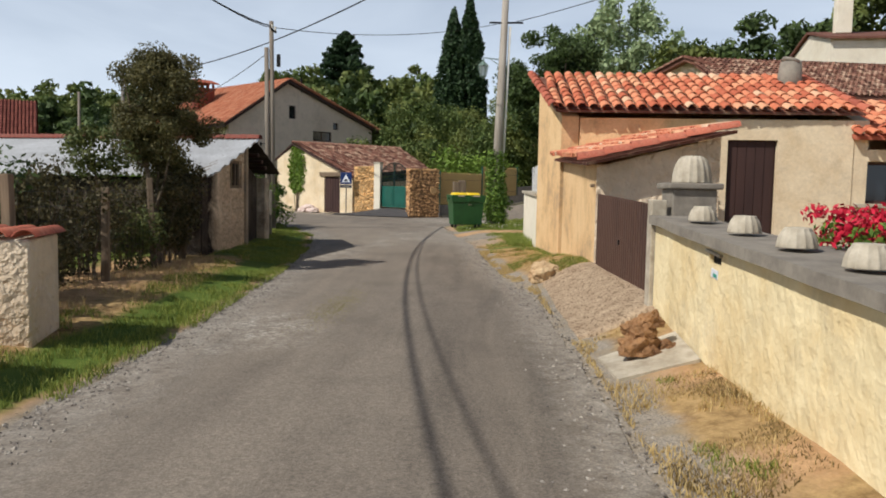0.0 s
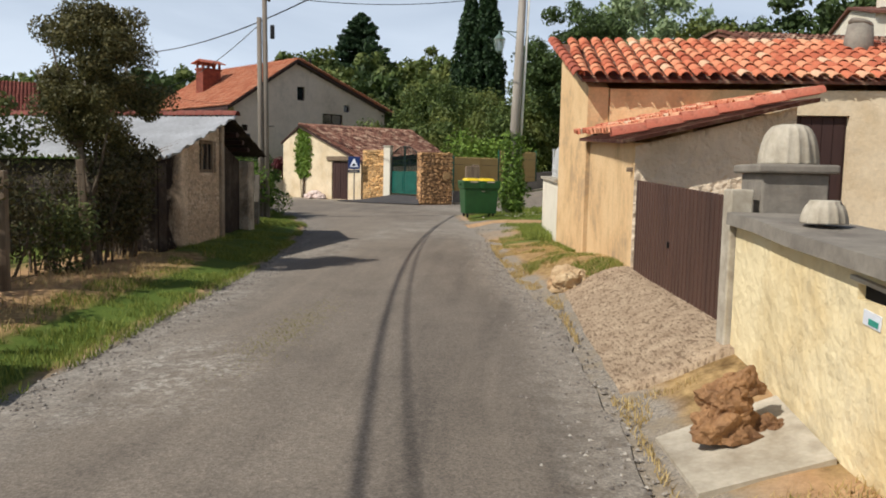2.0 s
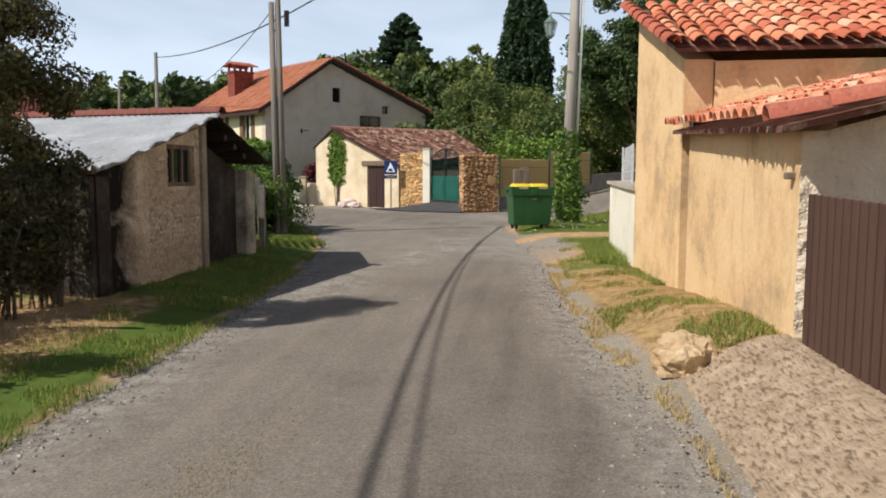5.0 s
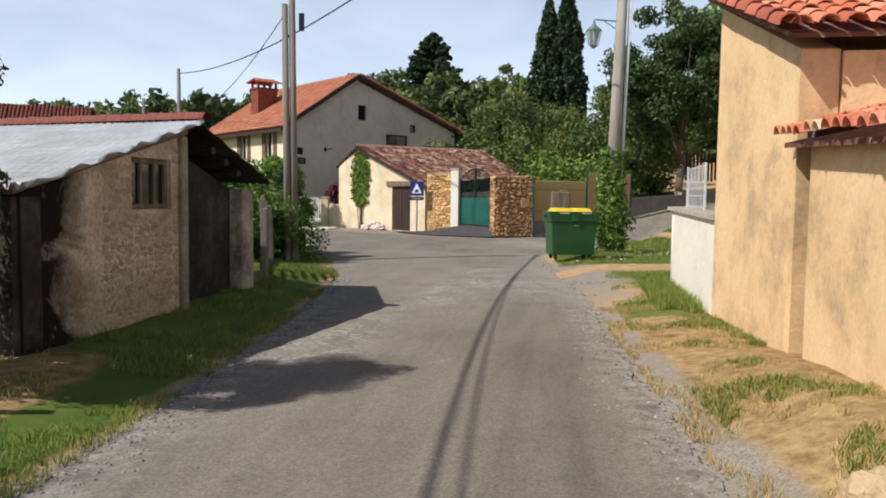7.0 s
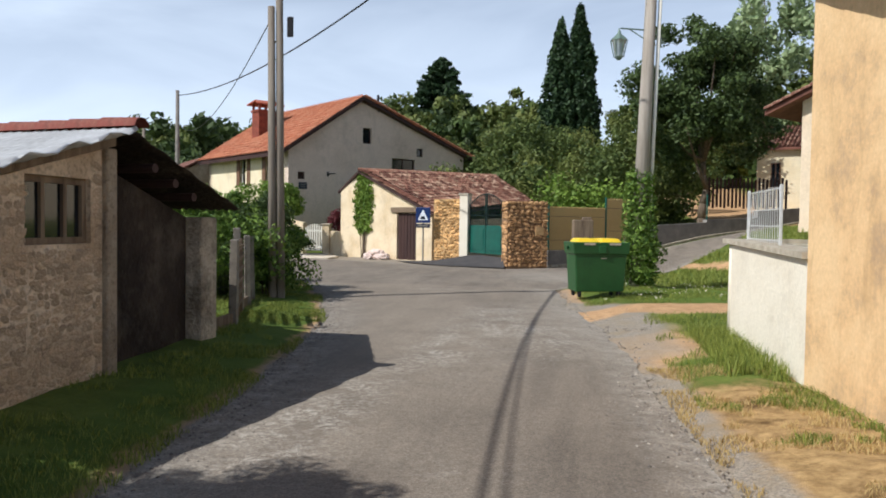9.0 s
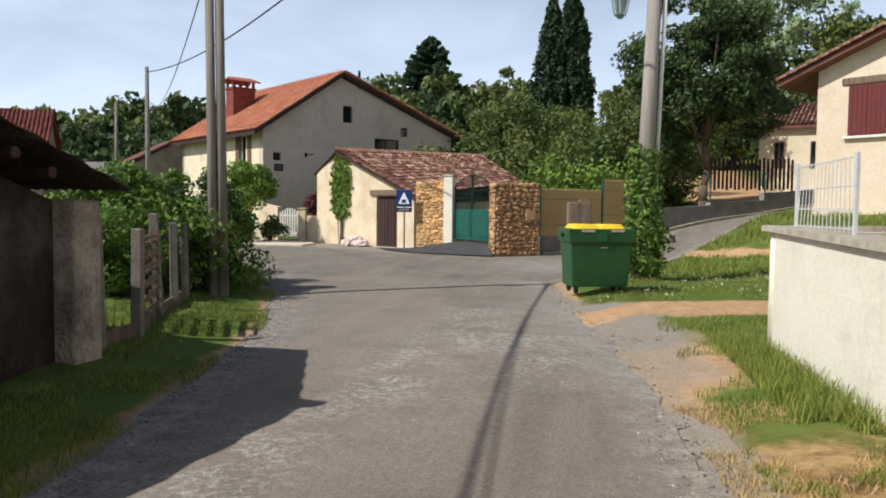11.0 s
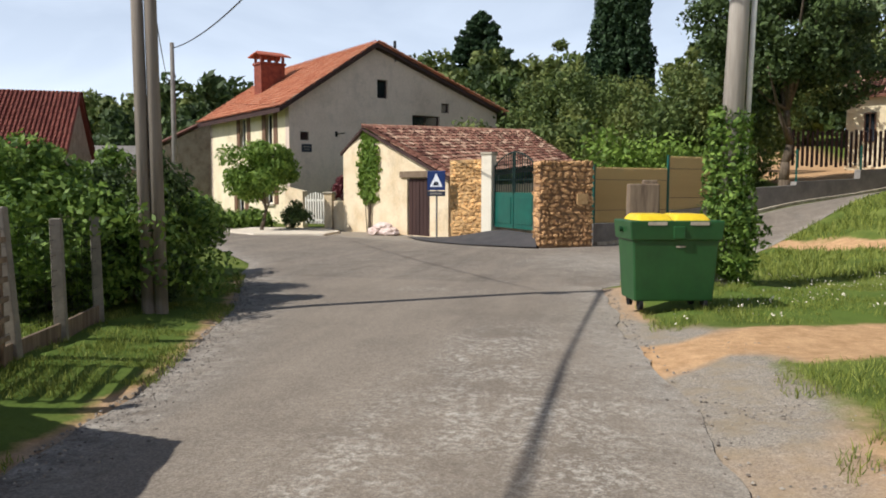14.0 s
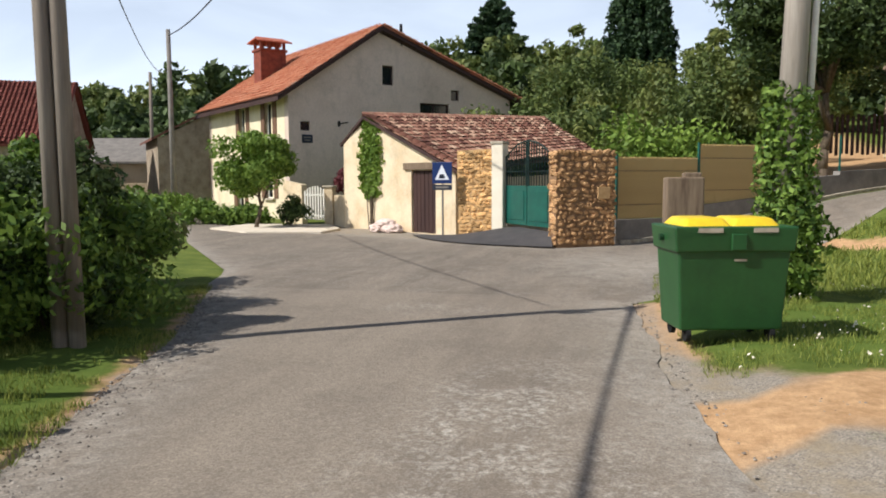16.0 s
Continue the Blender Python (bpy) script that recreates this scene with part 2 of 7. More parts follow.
def sooty_gable():
    """Rubble render with a black soot stain spread over its low end."""
    k = Nodes("soot_stained_gable")
    c = k.mix(k.ramp(k.noise(1.8, 6, 0.6), 0.4, 0.7), lin(228, 208, 180), lin(186, 162, 134))
    c = k.mix(k.math("MULTIPLY", k.ramp(k.noise(20, 6, 0.7), 0.48, 0.64), 0.45), c, lin(92, 76, 60))
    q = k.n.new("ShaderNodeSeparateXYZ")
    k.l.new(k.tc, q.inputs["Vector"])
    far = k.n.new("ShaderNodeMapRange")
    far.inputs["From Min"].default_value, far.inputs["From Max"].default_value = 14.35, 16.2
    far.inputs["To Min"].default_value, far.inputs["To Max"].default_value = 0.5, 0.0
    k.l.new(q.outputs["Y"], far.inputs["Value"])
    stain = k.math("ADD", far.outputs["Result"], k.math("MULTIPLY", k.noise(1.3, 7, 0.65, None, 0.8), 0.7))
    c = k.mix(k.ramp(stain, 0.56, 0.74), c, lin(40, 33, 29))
    k.bump(k.noise(14, 5, 0.7), 0.9, 0.04)
    k.bump(k.noise(5, 5, 0.6), 0.4, 0.035)
    return k.done(c, 0.94, spec=0.1)


SOOTGABLE = sooty_gable()
SHEDSTONE = plain("brown_shed_stone", lin(226, 206, 178), lin(176, 150, 122), 6, 0.94, 0.7, 0, (1, 1, 1), 0.02, 0.15, 0.4)
# stained render; its dark tone also carries the shade on the shed front
STAINSHADE = plaster("stained_shaded_wall", lin(66, 57, 50), lin(36, 31, 28), 16, 0.9, 1.2, 0.04, 0.2)
CONCRETE = plain("weathered_concrete", lin(150, 142, 128), lin(112, 104, 94), 4, 0.92, 0.5, 0, (1, 1, 1), 0.01)
PALECONC = plain("pale_concrete", lin(196, 186, 166), lin(146, 134, 114), 5, 0.92, 0.4, 0, (1, 1, 1), 0.01)
GREYWALL = plain("grey_block_wall", lin(140, 134, 126), lin(112, 107, 101), 2.5, 0.93, 0.3)
GATEBROWN = plain("brown_painted_wood", lin(92, 66, 54), lin(70, 50, 42), 3, 0.6, 0.3, 0, (1, 1, 0.15))
DARKWOOD = plain("dark_door_wood", lin(72, 50, 44), lin(52, 36, 34), 3, 0.7, 0.3, 0, (1, 1, 0.15))
POLEWOOD = plain("grey_pole_wood", lin(150, 139, 124), lin(104, 94, 84), 5, 0.85, 0.6, 0, (2, 2, 0.12))
POLECONC = plain("pale_pole", lin(178, 169, 156), lin(140, 130, 118), 4, 0.85, 0.4, 0, (2, 2, 0.15))
POSTWOOD = plain("weathered_post", lin(140, 122, 100), lin(90, 74, 60), 6, 0.9, 0.6, 0, (2, 2, 0.2))
ZINC = plain("corrugated_cement_sheet", lin(205, 206, 206), lin(170, 170, 168), 1.5, 0.5, 0.15, 0.0, (1, 1, 1), 0.004, 0.5)
REDTIN = plain("red_roof_sheet", lin(132, 70, 58), lin(108, 56, 48), 2, 0.7, 0.2)
BLACKMETAL = plain("dark_metal", lin(44, 42, 42), lin(30, 29, 30), 8, 0.5, 0.1, 0.6)
GREENMETAL = plain("green_gate_paint", lin(22, 92, 78), lin(16, 74, 64), 3, 0.45, 0.08, 0, (1, 1, 1), 0.003, 0.5)
GREENIRON = plain("dark_green_iron", lin(28, 52, 46), lin(20, 40, 36), 6, 0.5, 0.1)
LAMPGREEN = plain("lamp_green", lin(120, 140, 128), lin(90, 110, 100), 6, 0.5, 0.1, 0.2)
BINGREEN = plain("bin_green_plastic", lin(40, 88, 44), lin(31, 72, 37), 2.5, 0.42, 0.06, 0, (1, 1, 1), 0.003, 0.5)
BINDARK = plain("bin_shadow_plastic", lin(28, 66, 36), lin(22, 54, 30), 3, 0.45, 0.06)
BINYELLOW = plain("bin_yellow_lid", lin(238, 206, 40), lin(224, 186, 30), 2, 0.45, 0.05, 0, (1, 1, 1), 0.003, 0.5)
RUBBER = plain("black_rubber", lin(32, 32, 32), lin(22, 22, 22), 8, 0.8)
ROCK = plain("ochre_limestone", lin(214, 190, 150), lin(168, 132, 94), 3.5, 0.95, 0.9, 0, (1, 1, 1), 0.03)
STUMP = plain("red_brown_stump", lin(176, 134, 92), lin(92, 64, 46), 4, 0.9, 0.9, 0, (1, 1, 1), 0.03)
PIERSTONE = plain("brown_rubble_stone", lin(228, 188, 136), lin(152, 108, 76), 5, 0.93, 0.8, 0, (1, 1, 1), 0.02, 0.2, 0.9)
PIERMORTAR = plain("dark_earth_mortar", lin(150, 120, 90), lin(112, 86, 64), 8, 0.95, 0.5)
RUBBLE = plain("ochre_rubble_stone", lin(240, 202, 142), lin(196, 146, 92), 5, 0.93, 0.7, 0, (1, 1, 1), 0.02, 0.2, 0.85)
MORTAR = plain("sand_mortar", lin(206, 172, 124), lin(172, 134, 90), 8, 0.95, 0.5)
BAMBOO = plain("reed_screen", lin(214, 188, 130), lin(182, 152, 102), 4, 0.8, 0.4, 0, (12, 12, 0.3))
BARK = plain("grey_bark", lin(120, 106, 88), lin(76, 64, 52), 8, 0.95, 0.9, 0, (2, 2, 0.4), 0.02)
WHITEPAINT = plain("white_paint", lin(232, 228, 216), lin(214, 208, 194), 5, 0.55, 0.08)
WHITEMETAL = plain("white_wire", lin(226, 226, 222), lin(206, 206, 202), 8, 0.4, 0.0, 0.2)
SIGNBLUE = plain("sign_blue", lin(26, 48, 98), lin(22, 42, 86), 3, 0.35, 0.0)
SIGNDARK = plain("sign_dark_plate", lin(40, 46, 60), lin(34, 38, 50), 3, 0.4, 0.0)
SIGNWHITE = plain("sign_white", lin(228, 230, 232), lin(214, 216, 220), 3, 0.35, 0.0)
SACK = plain("pink_white_sack", lin(226, 208, 196), lin(196, 170, 158), 7, 0.7, 0.4)
SHUTTER = plain("brown_shutter_paint", lin(122, 92, 70), lin(100, 74, 56), 4, 0.6, 0.15)
REDSHUTTER = plain("maroon_shutter_paint", lin(112, 50, 46), lin(92, 40, 38), 4, 0.6, 0.15)
STICKER = plain("green_sticker", lin(60, 150, 130), lin(50, 134, 116), 9, 0.5, 0.0)
DARKVOID = plain("dark_void", lin(24, 22, 22), lin(16, 15, 15), 5, 0.9, 0.0)
ROOFBROWN = plain("brown_flat_tile", lin(128, 86, 70), lin(92, 60, 52), 3, 0.85, 0.4, 0, (1, 1, 1), 0.01)
BRICKRED = plain("red_chimney_brick", lin(146, 78, 60), lin(104, 56, 46), 5, 0.9, 0.5)
FLOWER_RED = plain("red_petals", lin(206, 38, 62), lin(170, 24, 48), 9, 0.6, 0.1)
FLOWER_WHITE = plain("white_petals", lin(240, 232, 214), lin(220, 206, 186), 9, 0.6, 0.1)
TILE = tile_material("orange_canal_tile", [(0.0, lin(180, 98, 72)), (0.35, lin(204, 120, 88)), (0.7, lin(216, 142, 106)), (0.92, lin(222, 164, 126)), (1.0, lin(222, 190, 158))])
TILE_VERGE = tile_material("red_verge_tile", [(0.0, lin(160, 88, 70)), (1.0, lin(190, 110, 86))], lichen=0.15)
TILE_OLD = tile_material("old_mottled_tile", [(0.0, lin(90, 58, 50)), (0.4, lin(120, 80, 66)), (0.75, lin(148, 106, 88)), (1.0, lin(184, 154, 130))], True, 0.6)
TILE_HOUSE = tile_material("house_orange_tile", [(0.0, lin(186, 112, 82)), (0.6, lin(206, 136, 102)), (1.0, lin(206, 144, 112))], True, 0.2)
TILE_RED = tile_material("dark_red_flat_tile", [(0.0, lin(112, 60, 52)), (1.0, lin(138, 80, 68))], True, 0.1)
LEAF_OLIVE = leaf_material("grey_green_leaves", lin(70, 82, 44), lin(112, 116, 66))
LEAF_FEATHER = leaf_material("feathery_olive_leaves", lin(66, 68, 40), lin(116, 108, 66))
LEAF_ROSE = leaf_material("rose_leaves", lin(58, 58, 36), lin(98, 88, 56))
LEAF_IVY = leaf_material("ivy_leaves", lin(60, 88, 34), lin(134, 160, 70))
LEAF_LIGHT = leaf_material("light_green_leaves", lin(84, 112, 40), lin(134, 158, 66))
LEAF_DARK = leaf_material("dark_tree_leaves", lin(52, 68, 38), lin(90, 108, 58), None, 0.2)
LEAF_CYPRESS = leaf_material("cypress_leaves", lin(34, 54, 34), lin(62, 84, 48), None, 0.15)
LEAF_HILL = leaf_material("woodland_leaves", lin(64, 82, 42), lin(106, 120, 62), lin(128, 134, 70))
LEAF_BIRCH = leaf_material("birch_leaves", lin(122, 142, 98), lin(168, 182, 136))
GRASSBLADE = leaf_material("grass_blades", lin(88, 106, 42), lin(158, 164, 78))
BROWNBLADE = leaf_material("withered_blades", lin(92, 76, 46), lin(150, 128, 80))
STRAWBLADE = leaf_material("straw_blades", lin(176, 150, 96), lin(206, 182, 126))
glass = Nodes("window_glass")
GLASS = glass.done(lin(28, 32, 36), 0.08, 0.0, 0.6)
lampglass = Nodes("lamp_glass")
lampglass.b.inputs["Transmission Weight"].default_value = 0.7
LAMPGLASS = lampglass.done(lin(220, 228, 222), 0.15)


# ---- mesh helpers ----
def finish(name, bm, material, smooth=False):
    bmesh.ops.recalc_face_normals(bm, faces=bm.faces)
    me = bpy.data.meshes.new(name)
    bm.to_mesh(me)
    bm.free()
    me.materials.append(material)
    if smooth:
        me.polygons.foreach_set("use_smooth", [True] * len(me.polygons))
    return me


def part(name, bm, material, parent=None, label="", smooth=False, at=None):
    """Links a bmesh as one mesh object under a thing or a part."""
    ob = new(name, finish(name, bm, material, smooth))
    ob.parent = parent
    if at is not None:
        ob.matrix_basis = at
    return tagged(ob, label)


def shared(name, me, parent, m):
    ob = new(name, me)
    ob.parent = parent
    ob.matrix_basis = m
    return ob


def thing(name, x, y, z, rz=0, label="", category="", group="", kind=""):
    ob = new(name)
    ob.matrix_basis = pose(x, y, z, 0, 0, rz)
    return tagged(ob, label, category, group, kind)


def box(bm, x, y, z, sx, sy, sz, bevel=0.0, m=None):
    """A box with its middle at x, y, z; bevelled edges where given."""
    mat = (m or Matrix()) @ Matrix.Translation((x, y, z)) @ Matrix.Diagonal((sx, sy, sz, 1))
    g = bmesh.ops.create_cube(bm, size=1, matrix=mat)
    if bevel:
        edges = list({e for v in g["verts"] for e in v.link_edges})
        bmesh.ops.bevel(bm, geom=edges, offset=bevel, segments=2, affect="EDGES", profile=0.5)
    return bm


def one_box(*a, **k):
    return box(bmesh.new(), *a, **k)


def tube(bm, a, b, r0, r1=None, n=10):
    """A round bar from a to b."""
    a, b = Vector(a), Vector(b)
    r1 = r0 if r1 is None else r1
    m = Matrix.Translation((a + b) / 2) @ (b - a).to_track_quat("Z", "Y").to_matrix().to_4x4()
    bmesh.ops.create_cone(bm, cap_ends=True, segments=n, radius1=r0, radius2=r1, depth=(b - a).length, matrix=m)
    return bm


def one_tube(*a, **k):
    return tube(bmesh.new(), *a, **k)


def pipe(bm, pts, r, n=6):
    """One bent bar along a row of points."""
    rings = []
    for i, p in enumerate(pts):
        d = (pts[min(i + 1, len(pts) - 1)] - pts[max(i - 1, 0)]).normalized()
        u = d.cross(Vector((0, 0, 1))).normalized()
        v = u.cross(d)
        rings.append([bm.verts.new(p + (u * math.cos(2 * math.pi * k / n) + v * math.sin(2 * math.pi * k / n)) * r) for k in range(n)])
    for a, b in zip(rings, rings[1:]):
        for k in range(n):
            bm.faces.new((a[k], a[(k + 1) % n], b[(k + 1) % n], b[k]))
    bm.faces.new(rings[0][::-1])
    bm.faces.new(rings[-1])
    return bm


def prism(bm, pts, z0, z1):
    """An upright slab on a plan outline."""
    lo = [bm.verts.new((x, y, z0)) for x, y in pts]
    hi = [bm.verts.new((x, y, z1)) for x, y in pts]
    bm.faces.new(lo[::-1])
    bm.faces.new(hi)
    for i in range(len(pts)):
        j = (i + 1) % len(pts)
        bm.faces.new((lo[i], lo[j], hi[j], hi[i]))
    return bm


def slab(bm, quad, thick):
    """A sloping slab: four corners of its upper side, and its thickness downwards."""
    hi = [bm.verts.new(p) for p in quad]
    lo = [bm.verts.new((p[0], p[1], p[2] - thick)) for p in quad]
    bm.faces.new(hi)
    bm.faces.new(lo[::-1])
    for i in range(4):
        j = (i + 1) % 4
        bm.faces.new((hi[i], lo[i], lo[j], hi[j]))
    return bm


def lerp(table, v):
    for (a, p), (b, q) in zip(table, table[1:]):
        if v <= b:
            return p + (q - p) * max(0.0, min(1.0, (v - a) / (b - a)))
    return table[-1][1]


def wall_mesh(p0, p1, z0, top, openings=(), thick=0.3):
    """A straight wall from p0 to p1 (its outer face on the right hand of p0 to p1 is kept), with a stepped or sloping top
    [(u, z)] and openings [(u0, u1, z0, z1)] that go through it."""
    bm = bmesh.new()
    p0, p1 = Vector(p0), Vector(p1)
    way = (p1 - p0).normalized()
    back = Vector((-way.y, way.x)) * thick
    length = (p1 - p0).length
    cuts = sorted({0.0, length, *[u for u, _ in top], *[u for o in openings for u in o[:2]]})
    cuts = [u for u in cuts if 0 <= u <= length]
    for a, b in zip(cuts, cuts[1:]):
        if b - a < 1e-4:
            continue
        mid = (a + b) / 2
        spans, lo = [], (z0, z0)
        for o in sorted((o for o in openings if o[0] < mid < o[1]), key=lambda o: o[2]):
            if o[2] > lo[0] + 1e-3:
                spans.append((lo, (o[2], o[2])))
            lo = (o[3], o[3])
        spans.append((lo, (lerp(top, a), lerp(top, b))))
        for (la, lb), (ha, hb) in spans:
            vs = []
            for off in (Vector((0, 0)), back):
                for u, z in ((a, la), (b, lb), (b, hb), (a, ha)):
                    q = p0 + way * u + off
                    vs.append(bm.verts.new((q.x, q.y, z)))
            f, g = vs[:4], vs[4:]
            bm.faces.new(f)
            bm.faces.new(g[::-1])
            for i in range(4):
                j = (i + 1) % 4
                bm.faces.new((f[j], f[i], g[i], g[j]))
    bmesh.ops.remove_doubles(bm, verts=bm.verts, dist=0.0005)
    return bm


def on_wall(p0, p1, u, z, inset=0.0):
    """The pose of a thing in a wall: x along it, y into it."""
    p0, p1 = Vector(p0), Vector(p1)
    way = (p1 - p0).normalized()
    q = p0 + way * u + Vector((-way.y, way.x)) * inset
    return Matrix.Translation((q.x, q.y, z)) @ Matrix.Rotation(math.atan2(way.y, way.x), 4, "Z")


def window(parent, p0, p1, u0, u1, z0, z1, frame_mat, bars=1, inset=0.12, sill=None):
    """A casement with frame, glazing bars and panes in a wall opening."""
    w, h = u1 - u0, z1 - z0
    m = on_wall(p0, p1, (u0 + u1) / 2, (z0 + z1) / 2, inset)
    t = 0.06
    bm = bmesh.new()
    for s in (-1, 1):
        box(bm, s * (w / 2 - t / 2), 0, 0, t, 0.06, h)
        box(bm, 0, 0, s * (h / 2 - t / 2), w - 2 * t, 0.06, t)
    for i in range(bars):
        box(bm, -w / 2 + w * (i + 1) / (bars + 1), 0, 0, 0.05, 0.05, h - 2 * t)
    win = part("window", bm, frame_mat, parent, at=m)
    part("pane", one_box(0, 0.01, 0, w - 0.02, 0.012, h - 0.02), GLASS, win)
    if sill:
        part("sill", one_box(0, -inset - 0.04, -h / 2 - 0.04, w + 0.2, 0.2, 0.08, 0.01), sill, win)
    return win


def leaf_mesh(name, centres, per, spread, size, material, seed, flat=0.0, pointed=False):
    """Many small leaf blades round the given clump centres [(x, y, z, scale)]."""
    rng = np.random.default_rng(seed)
    c = np.repeat(np.array(centres, float), per, axis=0)
    n = len(c)
    d = rng.normal(size=(n, 3))
    d /= np.linalg.norm(d, axis=1, keepdims=True)
    r = rng.random((n, 1)) ** 0.4
    p = c[:, :3] + d * r * np.array(spread) * c[:, 3:4]
    a = d + rng.normal(scale=0.7, size=(n, 3))
    a[:, 2] *= 1 - flat
    up = rng.normal(size=(n, 3))
    u = np.cross(a, up)
    u /= np.linalg.norm(u, axis=1, keepdims=True) + 1e-9
    v = np.cross(a, u)
    v /= np.linalg.norm(v, axis=1, keepdims=True) + 1e-9
    s = size * (0.6 + 0.8 * rng.random((n, 1)))
    k = 0.28 if pointed else 0.5
    vs = np.stack([p - v * s, p + u * s * k, p + v * s, p - u * s * k], axis=1).reshape(-1, 3)
    me = bpy.data.meshes.new(name)
    me.from_pydata(vs.tolist(), [], np.arange(4 * n).reshape(-1, 4).tolist())
    me.materials.append(material)
    return me


def clumps(n, rx, ry, rz, seed, cx=0, cy=0, cz=0, hollow=0.45, lo=0.7, hi=1.3):
    """Clump centres spread unevenly through an egg."""
    rng = np.random.default_rng(seed)
    out = []
    while len(out) < n:
        q = rng.uniform(-1, 1, 3)
        d = np.linalg.norm(q)
        if hollow < d < 1:
            wob = 1 + 0.22 * math.sin(5 * q[0] + seed) * math.cos(4 * q[2] + seed * 2)
            out.append((cx + q[0] * rx * wob, cy + q[1] * ry * wob, cz + q[2] * rz * wob, rng.uniform(lo, hi)))
    return out


def limbs(bm, base, h, r, crown, seed, n=6):
    """A tapered bent trunk with limbs into the crown clumps."""
    rng = random.Random(seed)
    p = Vector(base)
    pts = [p.copy()]
    for i in range(5):
        p = p + Vector((rng.uniform(-0.06, 0.06) * h, rng.uniform(-0.06, 0.06) * h, h / 5))
        pts.append(p.copy())
    for i, (a, b) in enumerate(zip(pts, pts[1:])):
        tube(bm, a, b, r * (1 - 0.13 * i), r * (1 - 0.13 * (i + 1)), 9)
    for q in rng.sample(list(crown), min(n, len(crown))):
        start = pts[rng.choice((3, 4, 5))]
        mid = (start + Vector(q[:3])) / 2 + Vector((0, 0, -0.05 * h))
        tube(bm, start, mid, r * 0.45, r * 0.28, 7)
        tube(bm, mid, q[:3], r * 0.28, r * 0.1, 6)
    return bm


def smooth(v, a, b):
    t = max(0.0, min(1.0, (v - a) / (b - a)))
    return t * t * (3 - 2 * t)


# ---- ground and roads ----
LEFT_EDGE = [(-12, -2.0), (4.5, -2.02), (8, -2.15), (13, -2.55), (17.9, -3.2), (22.5, -4.1), (24.7, -4.9), (26.2, -5.45), (30, -7.3)]
RIGHT_EDGE = [(-12, 1.62), (6.3, 1.6), (11, 1.45), (13.1, 1.08), (17.4, 0.72), (19.8, 0.62), (23.4, 0.2), (25.4, -0.2), (30, -0.65)]
LOW_EDGE = [(-60, 70), (-30, 54), (-17, 44), (-13, 38), (-8.2, 32), (-7.3, 29.6), (-0.65, 29.6), (0.2, 31.5), (1, 33), (2.2, 36.2), (5.5, 40.6), (9.5, 44.9), (18, 51.6)]
HIGH_EDGE = [(-60, 80), (-30, 60), (-17.5, 47.5), (-13.5, 43.6), (-11, 42.6), (-6.8, 40.6), (-4.4, 39.0), (-2.7, 38.1), (-1.3, 39.7), (2.9, 43.1), (8.8, 47.4), (18, 54.5)]


def height(x, y):
    s = (x + 1.3) * 0.79 + (y - 40.3) * 0.61
    z = 0.13 * max(0.0, min(s, 20)) * smooth(s, -1, 3) * smooth(y, 30, 38)
    z += smooth(x, 3.0, 7.5) * smooth(y, 27, 38) * 0.65 * (1 - smooth(y, 41, 47))
    if y < 30:
        e = lerp(RIGHT_EDGE, y)
        z += (0.26 * (1 - smooth(y, 12.5, 17)) * (0.35 + 0.65 * smooth(y, 6.0, 8.0)) + 0.09) * smooth(x, e + 0.1, e + 1.1)
        e = lerp(LEFT_EDGE, y)
        z += 0.10 * smooth(e - x, 0.2, 1.4) * (1 - smooth(y, 22, 28))
    z += 6.5 * smooth(y, 62, 125) + 5.0 * smooth(x, 20, 70) * smooth(y, 20, 60)
    return z


def path_gap(x, y):
    """How far a spot lies from the trodden path over the bank."""
    ax, ay, bx, by = 2.8, 38.3, 6.2, 34.2
    f = max(0.0, min(1.0, ((x - ax) * (bx - ax) + (y - ay) * (by - ay)) / ((bx - ax) ** 2 + (by - ay) ** 2)))
    return math.hypot(x - ax - (bx - ax) * f, y - ay - (by - ay) * f)


